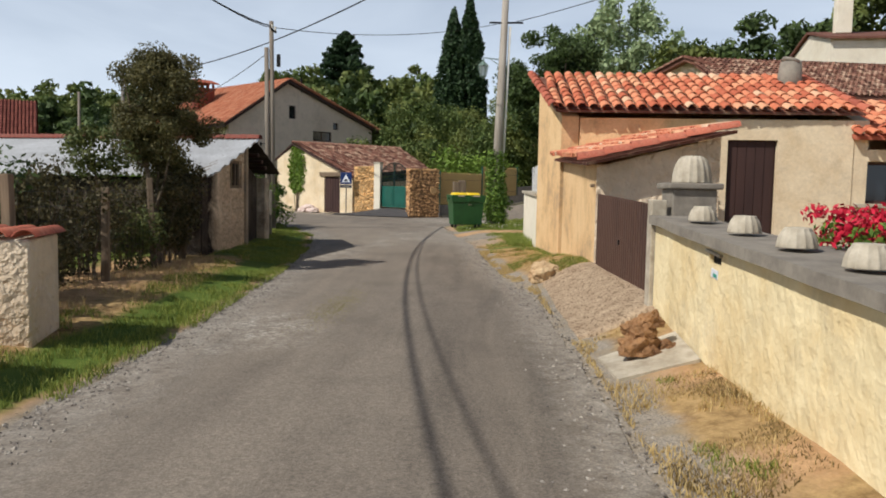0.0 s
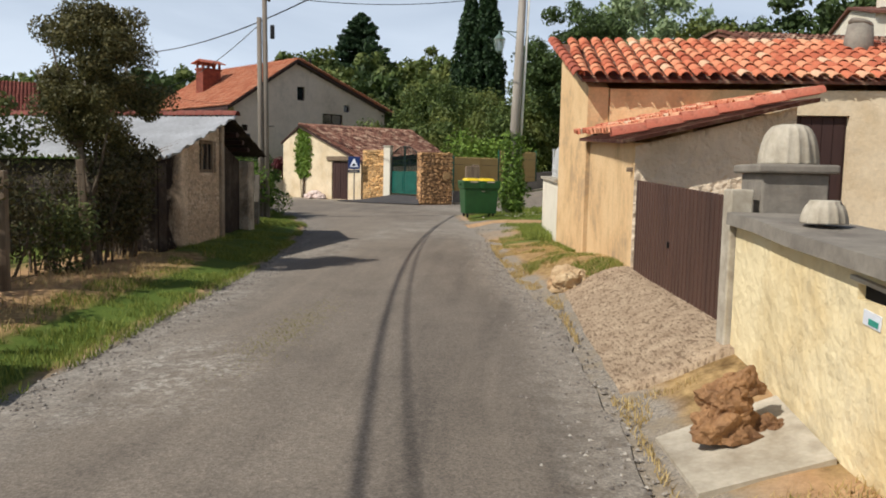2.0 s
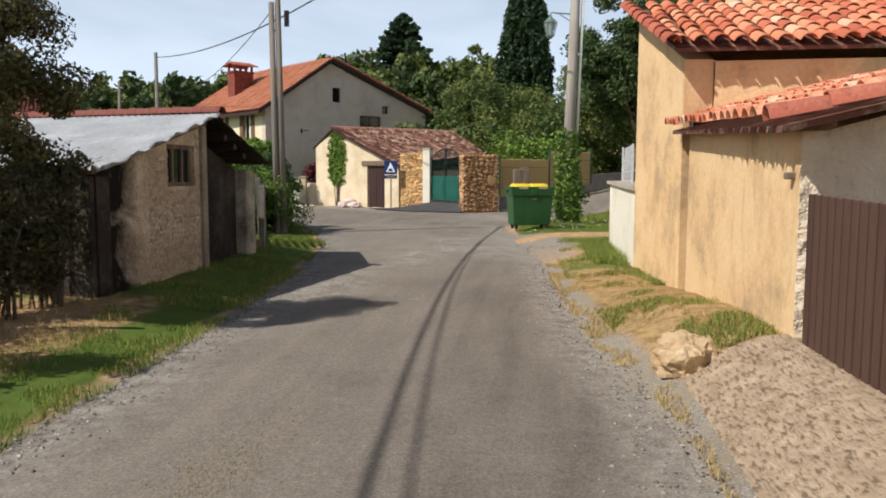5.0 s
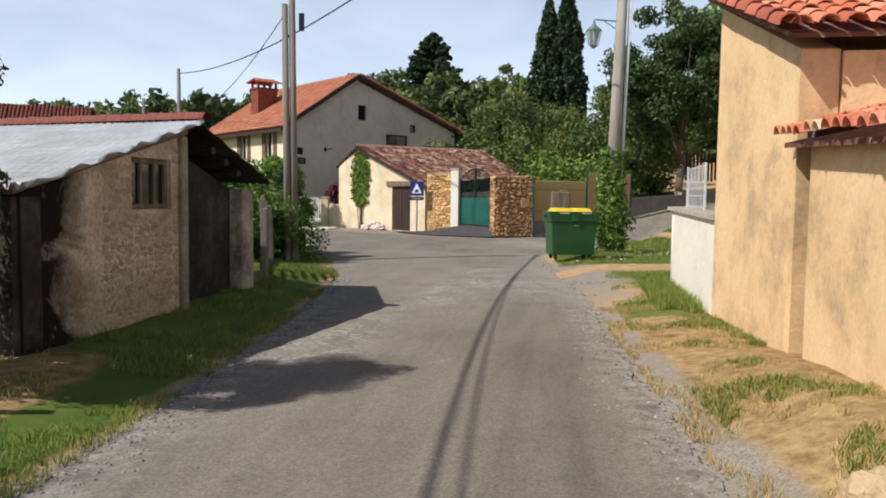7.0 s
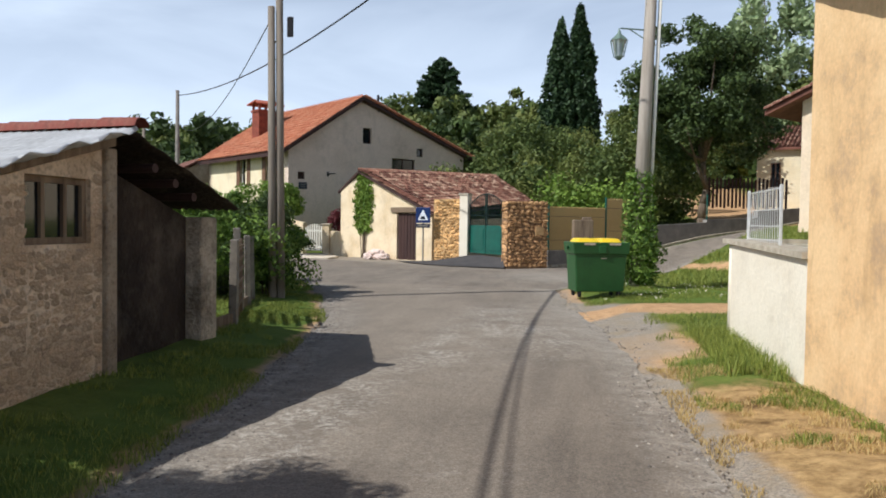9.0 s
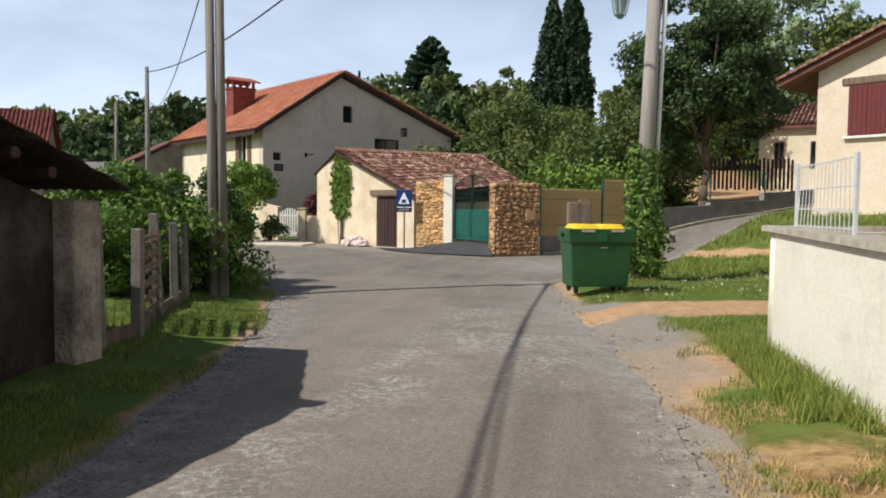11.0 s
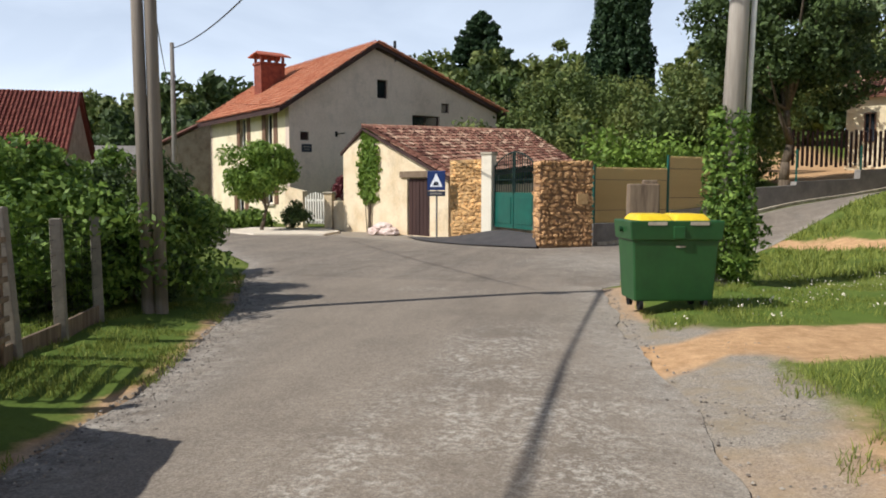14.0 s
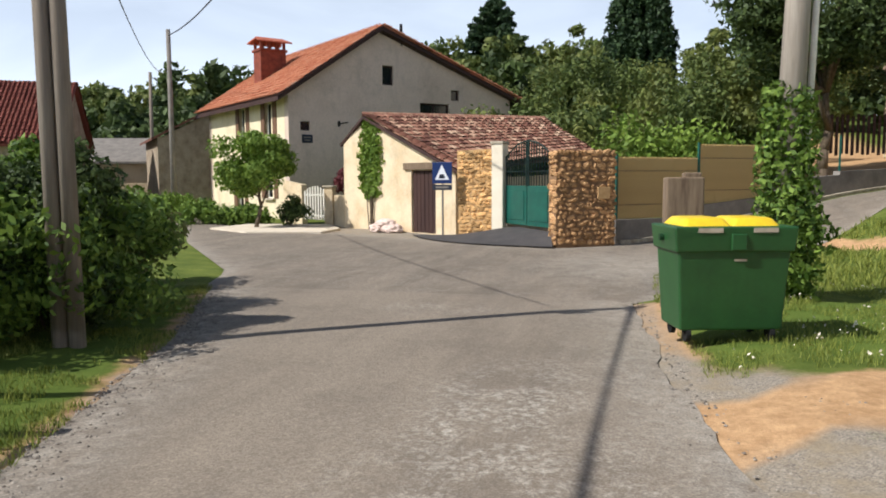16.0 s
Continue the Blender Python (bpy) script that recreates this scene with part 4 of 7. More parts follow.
pillar = thing("gate_pillar", 2.79, 8.1, 0.1, 1, "grey cement gate pillar with a flat cap", "pillar")
part("shaft", one_box(0, 0, 0.62, 0.43, 0.42, 1.5, 0.015), CONCRETE, pillar)
part("cap", one_box(0, 0, 1.4, 0.52, 0.52, 0.06, 0.015), CONCRETE, pillar)


def ribbed_dome(r, h, ribs=16, flat=0.0):
    """A scalloped moulded dome."""
    bm = bmesh.new()
    seg = ribs * 6
    loops = []
    for s, q in ((0, 1.0), (0.06, 1.0), (0.3, 0.97), (0.55, 0.9), (0.75, 0.8), (0.88, 0.69), (0.96, 0.56 + flat * 0.4), (1.0, 0.36 + flat), (1.02, 0.04)):
        depth = 0.075 * (1 if s < 0.95 else 0.2)
        loops.append([bm.verts.new((r * q * (1 - depth * abs(math.sin(ribs * t / 2)) ** 0.6) * math.cos(t), r * q * (1 - depth * abs(math.sin(ribs * t / 2)) ** 0.6) * math.sin(t), h * min(s, 1.01))) for t in (2 * math.pi * i / seg for i in range(seg))])
    for p, q in zip(loops, loops[1:]):
        for i in range(seg):
            bm.faces.new((p[i], p[(i + 1) % seg], q[(i + 1) % seg], q[i]))
    bm.faces.new(loops[0][::-1])
    bm.faces.new(loops[-1])
    return bm


dome = part("ornamental_dome", ribbed_dome(0.195, 0.27), PALECONC, None, smooth=True, at=pose(2.81, 8.1, 1.53))
tagged(dome, "cream ribbed concrete dome on the gate pillar", "ornament")
cup_me = finish("ribbed_ornament", ribbed_dome(0.122, 0.125, 14, 0.25), PALECONC, True)
for i, y in enumerate((7.0, 6.0, 5.1, 4.25, 3.4, 2.5, 1.6)):
    o = shared("ribbed_ornament", cup_me, None, pose(2.62 + 0.013 * (7 - y), y, cap_z(y) + 0.005, 0, 0, 20 * i))
    tagged(o, "small ribbed cement cup upside down on the coping", "ornament", "ornaments on the garden wall")

gate = thing("courtyard_gate", 2.5, 9.95, 0.25, 0, "brown slatted wooden gate, closed", "gate")
GL = 3.35
n_sl = 29
for i in range(n_sl):
    f = (i + 0.5) / n_sl
    part("slat", one_box(0.045 - 0.1 * f, -GL / 2 + GL * f, 0.55 + 0.1 * (f - 0.5), 0.032, GL / n_sl - 0.022, 1.1, 0.006), GATEBROWN, gate)
for z in (0.2, 0.9):
    bm = slab(bmesh.new(), [(0.07, -GL / 2, z - 0.05), (-0.03, GL / 2, z + 0.05), (0.02, GL / 2, z + 0.05), (0.12, -GL / 2, z - 0.05)], 0.1)
    part("rail", bm, GATEBROWN, gate)
part("latch", one_box(-0.03, 0.1, 0.55, 0.03, 0.03, 0.06, 0.004), BLACKMETAL, gate, "dark metal latch")
jamb = thing("gate_jamb", 2.45, 7.95, 0.1, 2, "pale weathered concrete post carrying the gate", "post")
part("post", one_box(0, 0, 0.58, 0.15, 0.16, 1.36, 0.012), PALECONC, jamb)
for z in (0.4, 1.0):
    part("hinge", one_box(-0.02, 0.1, z, 0.06, 0.08, 0.05, 0.006), BLACKMETAL, jamb)
# brushed concrete ramp to the gate
bm = bmesh.new()
rows_r = []
for i in range(-1, 22):
    f = max(i, 0) / 21
    y = 7.75 + 4.15 * f
    rows_r.append([bm.verts.new((x + 0.03 * noise.noise(Vector((x * 2, y * 2, 1))), y, height(x, y) + 0.03 - (0.2 if i < 0 else 0) - 0.03 * (1 - smooth(x, 1.6, 1.85)))) for g, x in [(g, 1.68 + (2.52 - 1.68) * g) for g in (0, 0.1, 0.25, 0.4, 0.55, 0.7, 0.85, 1)]])
for p, q in zip(rows_r, rows_r[1:]):
    for i in range(7):
        bm.faces.new((p[i], p[i + 1], q[i + 1], q[i]))
k = Nodes("brushed_concrete")
rc = k.mix(k.ramp(k.noise(6, 7, 0.7), 0.35, 0.68), lin(190, 168, 140), lin(150, 128, 104))
waves = k.noise(16, 5, 0.6, k.map((2.6, 0.8, 1), (0, 0, 0.5)))
rc = k.mix(k.ramp(waves, 0.36, 0.5), lin(120, 100, 80), rc)
k.bump(waves, 1.0, 0.03)
RAMP = k.done(rc, 0.95, spec=0.1)
tagged(part("gate_ramp", bm, RAMP, None, smooth=True), "combed concrete ramp rising to the gate", "ramp", kind="structure")

# ---- white wall beside the track ----
white_wall = thing("white_wall", 0, 0, 0, 0, "white rendered low wall with a coping slab", "wall", kind="structure")
part("wall", wall_mesh((1.98, 21.7), (2.08, 18.46), -0.1, [(0, 1.37), (3.3, 1.3)], thick=0.3), WHITE, white_wall)
part("wall", wall_mesh((6.5, 23.2), (2.0, 21.98), -0.1, [(0, 1.37), (5, 1.37)], thick=0.3), WHITE, white_wall)
part("corner", one_tube((2.14, 21.84, -0.1), (2.14, 21.84, 1.37), 0.17, 0.165, 16), WHITE, white_wall, smooth=True)
part("coping", slab(bmesh.new(), [(1.92, 21.85, 1.43), (2.02, 18.46, 1.36), (2.42, 18.46, 1.36), (2.36, 21.85, 1.43)], 0.06), PALECONC, white_wall)
part("coping", slab(bmesh.new(), [(1.92, 22.06, 1.43), (1.92, 21.86, 1.43), (6.5, 22.9, 1.43), (6.5, 23.3, 1.43)], 0.06), PALECONC, white_wall)
based(white_wall, 2.2, 20, 0)

# ---- shed with corrugated roof ----
shed = thing("corrugated_shed", 0, 0, 0, 0, "old rubble shed with a grey corrugated roof", "shed")
S_A, S_B, S_C = (-4.42, 14.35), (-4.52, 17.3), (-4.78, 19.6)
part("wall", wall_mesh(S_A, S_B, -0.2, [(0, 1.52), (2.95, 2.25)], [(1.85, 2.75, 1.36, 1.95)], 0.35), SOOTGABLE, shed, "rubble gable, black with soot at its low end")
part("wall", wall_mesh((-4.72, 17.3), (-4.88, 19.5), -0.2, [(0, 2.2), (2.2, 1.62)], thick=0.3), STAINSHADE, shed, "black stained wall")
# front wall: stains, and the shade of the garden plants put into the colour
part("wall", wall_mesh((-12.4, 15.9), (-4.44, 14.29), -0.2, [(0, 1.5), (8, 1.5)], thick=0.3), STAINSHADE, shed, "dark stained wall with garden shade in its colour")
part("wall", wall_mesh((-4.9, 19.55), (-12.4, 21.1), -0.2, [(0, 1.6), (8, 1.6)], thick=0.3), STAINSHADE, shed)
part("corner_post", one_box(-4.56, 17.36, 1.06, 0.2, 0.16, 2.4, 0.02), SHEDWALL, shed)
part("corner_post", one_box(-4.8, 19.72, 0.75, 0.26, 0.42, 1.75, 0.03), plaster("flaking_sooty_render", lin(204, 190, 168), lin(84, 73, 63), 16, 0.9, 1.6, 0.04, 0.5, 0.4), shed, "pale flaking end pier with soot")
part("wall_plate", slab(bmesh.new(), [(-4.5, 14.2, 1.62), (-4.35, 14.2, 1.62), (-4.42, 17.35, 2.38), (-4.57, 17.35, 2.38)], 0.1), POSTWOOD, shed)
bm = bmesh.new()
for f in (0.25, 0.5, 0.75):
    p = Vector((-4.4, 17.5, 2.25)).lerp(Vector((-4.6, 19.5, 1.72)), f)
    tube(bm, p + Vector((0.05, 0, 0)), p + Vector((-1.5, 0.3, 0)), 0.05, 0.05, 8)
part("rafter", bm, DARKWOOD, shed)
window(shed, S_A, S_B, 1.85, 2.75, 1.36, 1.95, POSTWOOD, 2, 0.08)
# corrugated sheets: the slope towards the start and its far side
def corrugated(corner, across, down, waves, amp, material, name, label=""):
    bm = bmesh.new()
    corner, across, down = Vector(corner), Vector(across), Vector(down)
    nrm = across.cross(down).normalized()
    if nrm.z < 0:
        nrm = -nrm
    n, m = waves * 6, 22
    ridge = across.normalized()
    cols = []
    for i in range(n + 1):
        col = [[], []]
        for j in range(m + 1):
            f = j / m
            p = corner + across * (i / n) + down * f * (1 + 0.012 * math.sin(int(i / 32) * 5.1))
            # waves run square to the ridge, so that the verge cuts across them
            off = amp * math.sin(2 * math.pi * (p - corner).dot(ridge) / 0.125) - 0.05 * math.sin(math.pi * f) * math.sin(i / n * 9) * 0.5
            for h in (0, 1):
                col[h].append(bm.verts.new(p + nrm * (off - 0.008 * h)))
        cols.append(col)
    for a, b in zip(cols, cols[1:]):
        for j in range(m):
            bm.faces.new((a[0][j], a[0][j + 1], b[0][j + 1], b[0][j]))
            bm.faces.new((a[1][j + 1], a[1][j], b[1][j], b[1][j + 1]))
        bm.faces.new((a[0][m], a[1][m], b[1][m], b[0][m]))
    for j in range(m):
        bm.faces.new((cols[0][0][j], cols[0][1][j], cols[0][1][j + 1], cols[0][0][j + 1]))
    return part(name, bm, material, shed, label, True)


corrugated((-4.22, 17.4, 2.45), (-8.0, 1.55, 0.0), (0.12, -3.35, -0.86), 65, 0.032, ZINC, "roof_sheet", "pale grey corrugated sheets")
corrugated((-4.30, 17.42, 2.45), (-8.0, 1.55, 0.0), (-0.12, 2.66, -0.72), 65, 0.012, STAINSHADE, "roof_sheet", "near-black roof sheets")
ridge_me = finish("ridge_tile", canal_tile(0.1, 0.115, 0.46, 170), TILE_RED, True)
for i in range(20):
    a = Vector((-4.18, 17.4, 2.46)) + Vector((-8.0, 1.55, 0.0)) * (i / 20)
    shared("ridge_tile", ridge_me, shed, Matrix.Translation(a) @ pose(0, 0, 0, 0, 0, 79 + 180))
based(shed, -8, 17.5, 0)

# ---- big house ----
H_L, H_A, H_R = Vector((-15.37, 49.36)), Vector((-12.45, 52.8)), Vector((-7.45, 58.68))
gdir = (H_R - H_L).normalized()
bdir = Vector((-gdir.y, gdir.x))
hw = (H_R - H_L).length
ua = (H_A - H_L).length
HLEN = 10.5
H_BL, H_BR = H_L + bdir * HLEN, H_R + bdir * HLEN
house = thing("farmhouse", 0, 0, 0, 0, "two-storey rendered farmhouse with an orange tile roof", "house")
gopen = [(ua + 0.15, ua + 0.75, 6.05, 6.95), (ua + 4.0, ua + 4.5, 5.55, 6.05), (ua + 2.2, ua + 3.9, 4.65, 5.35), (0.55, 1.0, 3.85, 4.25)]
part("wall", wall_mesh(H_L, H_R, -0.3, [(0, 5.65), (ua, 8.4), (hw, 5.72)], gopen, 0.4), HOUSE, house, "grey-beige render in shade")
fopen = [(HLEN - 2.6, HLEN - 1.7, 3.6, 5.2), (HLEN - 5.9, HLEN - 5.0, 3.6, 5.2), (HLEN - 2.7, HLEN - 1.7, 0.9, 2.5), (HLEN - 6.4, HLEN - 5.4, 0.3, 2.4)]
part("wall", wall_mesh(H_BL, H_L + bdir * 0.41, -0.3, [(0, 5.6), (12, 5.6)], [(a - 0.2, b - 0.2, c, d) for a, b, c, d in fopen], 0.4), FACADE, house, "cream rendered front")
part("wall", wall_mesh(H_R + bdir * 0.41, H_BR, -0.3, [(0, 5.5), (12, 5.5)], thick=0.4), HOUSE, house)
part("wall", wall_mesh(H_BR, H_BL, -0.3, [(0, 5.62), (hw - ua, 8.4), (hw, 5.65)], thick=0.4), HOUSE, house)
for u0, u1, z0, z1 in gopen:
    window(house, H_L, H_R, u0, u1, z0, z1, DARKWOOD, 1 if u1 - u0 > 0.8 else 0, 0.15)
for u0, u1, z0, z1 in fopen:
    w = window(house, H_BL, H_L, u0, u1, z0, z1, WHITEPAINT, 1, 0.15, PALECONC)
    for s in (-1, 1):
        part("shutter", one_box(s * ((u1 - u0) / 2 + 0.24), -0.17, 0, 0.42, 0.04, z1 - z0, 0.008), SHUTTER, w, "brown wooden shutter")


def v3(p, z):
    return Vector((p.x, p.y, z))


apex_f, apex_b = v3(H_A - bdir * 0.35, 8.62), v3(H_A + bdir * (HLEN + 0.3), 8.62)
el_f = v3(H_L - bdir * 0.35 - gdir * 0.6, 5.22)
er_f = v3(H_R - bdir * 0.35 + gdir * 0.5, 5.72)
el_b, er_b = el_f + (apex_b - apex_f), er_f + (apex_b - apex_f)
part("roof", slab(bmesh.new(), [el_f, el_b, apex_b, apex_f], 0.18), DARKWOOD, house)
part("roof", slab(bmesh.new(), [apex_f, apex_b, er_b, er_f], 0.18), DARKWOOD, house)
for r0, r1, e in ((apex_b, apex_f, el_b), (apex_f, apex_b, er_f)):
    m = roof_frame(r0, r1, e)
    m.translation += m.to_3x3() @ Vector((0, 0, 0.02))
    me = tile_sheet(m, (r1 - r0).length, (r0 - e).length, 0.24, 0.36, 7)
    me.materials.append(TILE_HOUSE)
    o = new("tile_cover", me)
    o.parent = house
    tagged(o, "orange clay tiles", kind="stuff")
cp = H_L + gdir * 1.9 + bdir * 6.5
cm = on_wall(H_L, H_R, 0, 0)
cm.translation = (cp.x, cp.y, 6.9)
ch = part("chimney", one_box(0, 0, 0.2, 1.35, 0.95, 2.2, 0.02), BRICKRED, house, "red brick chimney", at=cm)
part("band", one_box(0, 0, 1.3, 1.47, 1.07, 0.12, 0.01), BRICKRED, ch)
for sx in (-0.6, -0.2, 0.2, 0.6):
    for sy in (-0.4, 0.4):
        part("cap_leg", one_box(sx, sy, 1.54, 0.12, 0.12, 0.36), BRICKRED, ch)
for sy in (-1, 1):
    part("cap", slab(bmesh.new(), [(-0.92, sy * 0.7, 1.72), (0.92, sy * 0.7, 1.72), (0.7, 0, 1.98), (-0.7, 0, 1.98)], 0.07), TILE_VERGE, ch)
part("flue", one_tube((0, 0, 0), (0, 0, 1.0), 0.07, 0.07), BLACKMETAL, house, at=Matrix.Translation((H_A.x + 0.75, H_A.y + 0.95, 7.9)))
based(house, H_A.x, H_A.y, 0)

# stone annex at the far end of the house
gabled("stone_annex", "old dark stone outbuilding behind the farmhouse", (-27.5, 62), 131, 7, 6, 4.2, 1.6, SHEDWALL, ROOFBROWN)

# ---- small tiled garage by the gate ----
G_L, G_R = Vector((-11.0, 44.8)), Vector((-6.05, 41.45))
garage = thing("tiled_garage", 0, 0, 0, 0, "small lime-washed garage with an old mottled tile roof", "garage")
glen = (G_R - G_L).length
ga = glen * 0.224
gd = (3.85, 5.05)
part("wall", wall_mesh(G_L, G_R, -0.3, [(0, 2.95), (ga, 3.82), (glen, 1.95)], [(gd[0], gd[1], 0.02, 2.0)], 0.35), PALE, garage, "pale lime-washed gable")
gdr = part("door", one_box(0, 0, 0, gd[1] - gd[0], 0.06, 1.98, 0.006), DARKWOOD, garage, "dark brown double door", at=on_wall(G_L, G_R, sum(gd) / 2, 1.0, 0.12))
for s in (-1, 1):
    for i in range(3):
        part("plank", one_box(s * (0.1 + 0.19 * i), -0.045, 0, 0.175, 0.03, 1.94, 0.006), DARKWOOD, gdr)
part("lintel", one_box(0, 0, 0, 1.75, 0.14, 0.22, 0.02), POSTWOOD, garage, at=on_wall(G_L, G_R, sum(gd) / 2 - 0.05, 2.13, -0.02))
ridge_a, ridge_b = Vector((-9.93, 43.9, 3.88)), Vector((-3.95, 45.85, 3.72))
eav_a = Vector((-5.95, 41.15, 1.98))
eav_b = Vector((-2.1, 43.2, 2.5))
part("roof", slab(bmesh.new(), [ridge_a, eav_a, eav_b, ridge_b], 0.1), DARKWOOD, garage)
back_a, back_b = Vector((-11.2, 44.95, 3.0)), Vector((-5.5, 48.6, 2.6))
part("roof", slab(bmesh.new(), [ridge_a, ridge_b, back_b, back_a], 0.1), DARKWOOD, garage)
part("wall", wall_mesh(G_R + Vector((0.3, 0.2)), (-2.35, 43.55), -0.3, [(0, 1.7), (6, 2.0)], thick=0.3), PALE, garage)
part("wall", wall_mesh((-2.4, 43.9), (-4.0, 46.0), -0.3, [(0, 2.0), (3.4, 3.6)], thick=0.3), PALE, garage)
part("wall", wall_mesh((-5.6, 48.4), (-11.0, 45.2), -0.3, [(0, 2.4), (6.3, 2.7)], thick=0.3), PALE, garage)
# old tiles over a roof that is not quite square
vs, fs = [], []
rng = random.Random(11)
NC, NR = 30, 14
for i in range(NC):
    for j in range(NR):
        fa = (i + 0.5) / NC
        top, bot = ridge_a.lerp(ridge_b, fa), eav_a.lerp(eav_b, fa)
        d = bot - top
        xd = (ridge_b - ridge_a).normalized()
        nz = xd.cross(-d).normalized()
        if nz.z < 0:
            nz = -nz
        y0, y1 = j / NR, min(1.03, (j + 1.25) / NR)
        jit = rng.uniform(-0.02, 0.02)
        b = len(vs)
        for f, r, up in ((y0, 0.09, 0.02), (y1, 0.115, 0.045)):
            for s in range(4):
                a = radians(10 + 160 * s / 3)
                vs.append(tuple(top + d * f + xd * (r * math.cos(a) + jit) + nz * (r * math.sin(a) + up + rng.uniform(0, 0.008))))
        for s in range(3):
            fs.append((b + s, b + s + 1, b + 5 + s, b + 4 + s))
me = bpy.data.meshes.new("tile_cover")
me.from_pydata(vs, [], fs)
me.materials.append(TILE_OLD)
o = new("tile_cover", me)
o.parent = garage
tagged(o, "mottled old canal tiles", kind="stuff")
rc_me = finish("ridge_tile", canal_tile(0.13, 0.14, 0.46, 180), TILE_OLD, True)
for i in range(14):
    p = ridge_a.lerp(ridge_b, (i + 1) / 14)
    ry = math.degrees(math.atan2(ridge_b.y - ridge_a.y, ridge_b.x - ridge_a.x))
    shared("ridge_tile", rc_me, garage, Matrix.Translation(p + Vector((0, 0, 0.02))) @ pose(0, 0, 0, 0, 0, ry - 90))
verge_row(garage, (-5.75, 41.2, 2.02), (-9.75, 43.75, 3.9), TILE_OLD, 8, 0.1)
based(garage, -7, 44, 0)

# ---- gate posts, stone panel, stone pier, iron gate ----
def rubble(parent, p0, p1, z0, z1, cell, seed, proud=0.04, material=RUBBLE):
    """Single stones bedded in the face of a wall."""
    rng = random.Random(seed)
    p0, p1 = Vector(p0), Vector(p1)
    w = (p1 - p0).length
    mes = []
    for k in range(7):
        bm = bmesh.new()
        bmesh.ops.create_icosphere(bm, subdivisions=1, radius=0.5)
        for v in bm.verts:
            v.co *= rng.uniform(0.78, 1.15)
            v.co.x, v.co.z = max(-0.5, min(0.5, v.co.x * 1.15)), max(-0.5, min(0.5, v.co.z * 1.15))
        mes.append(finish("stone", bm, material))
    z, row = z0 + cell * 0.3, 0
    while z < z1:
        hh = cell * rng.uniform(0.45, 0.85)
        u = rng.uniform(0, cell * 0.5)
        while u < w:
            ww = cell * rng.choice((0.5, 0.7, 0.9, 1.2, 1.7, 2.0)) * rng.uniform(0.85, 1.15)
            m = on_wall(p0, p1, min(u + ww / 2, w - ww * 0.3), min(z + hh / 2 + rng.uniform(-0.3, 0.3) * hh, z1 - 0.02), rng.uniform(-0.3, 0.4) * proud) @ pose(0, 0, 0, 0, rng.uniform(-22, 22), 0) @ Matrix.Diagonal((ww * 0.98, proud * 2.6, hh * rng.uniform(0.9, 1.25), 1))
            shared("stone", rng.choice(mes), parent, parent.matrix_basis.inverted() @ m)
            u += ww
        z += hh
    return parent


panel = thing("stone_panel_wall", 0, 0, 0, 0, "ochre rubble stone wall panel beside the gate", "wall", kind="structure")
SP0, SP1 = (-5.9, 41.05), (-4.78, 40.77)
part("core", wall_mesh(SP0, SP1, -0.2, [(0, 2.55), (2, 2.6)], thick=0.35), MORTAR, panel)
post_w = thing("gate_post", -4.57, 40.74, 0, -16, "white rendered gate post", "gate post")
part("shaft", one_box(0, 0, 1.3, 0.36, 0.36, 2.8, 0.02), WHITE, post_w)
part("cap", one_box(0, 0, 2.74, 0.42, 0.42, 0.08, 0.015), PALECONC, post_w)
pier = thing("stone_pier", 0, 0, 0, 0, "brown rubble stone pier at the gate", "wall", kind="structure")
PP0, PP1 = (-2.67, 38.22), (-1.28, 39.05)
part("core", wall_mesh(PP0, PP1, -0.2, [(0, 2.42), (2, 2.42)], thick=0.45), PIERMORTAR, pier)
part("plaque", one_box(0, 0, 0, 0.34, 0.05, 0.3, 0.01), MORTAR, pier, "plain stone plaque", at=on_wall(PP0, PP1, 1.28, 1.35, -0.05))
ggate = thing("iron_gate", (GATE_A.x + GATE_B.x) / 2, (GATE_A.y + GATE_B.y) / 2, 0.41, math.degrees(math.atan2(GATE_B.y - GATE_A.y, GATE_B.x - GATE_A.x)), "green metal double gate with barred top, closed", "gate")
gl = (GATE_B - GATE_A).length - 0.2
for s in (-1, 1):
    leaf = part("gate_leaf", one_box(s * gl / 4, 0, 0.58, gl / 2 - 0.04, 0.04, 1.08, 0.008), GREENMETAL, ggate, "solid green lower panel")
    part("panel_rib", one_box(s * gl / 4, -0.03, 0.58, gl / 2 - 0.3, 0.02, 0.8, 0.006), GREENMETAL, leaf)
    for i in range(9):
        u = s * (0.06 + (gl / 2 - 0.12) * i / 8)
        top = 2.32 - 0.42 * (abs(u) / (gl / 2)) ** 2
        part("bar", one_tube((u, 0, 1.1), (u, 0, top), 0.014 if i % 8 else 0.03, None, 8), GREENIRON, leaf)
    arch = [Vector((s * gl / 2 * i / 8, 0, 2.32 - 0.42 * (i / 8) ** 2)) for i in range(9)]
    part("top_rail", pipe(bmesh.new(), arch, 0.02, 8), GREENIRON, leaf)
    part("middle_rail", one_tube((s * 0.03, 0, 1.5), (s * gl / 2, 0, 1.5), 0.014, None, 8), GREENIRON, leaf)

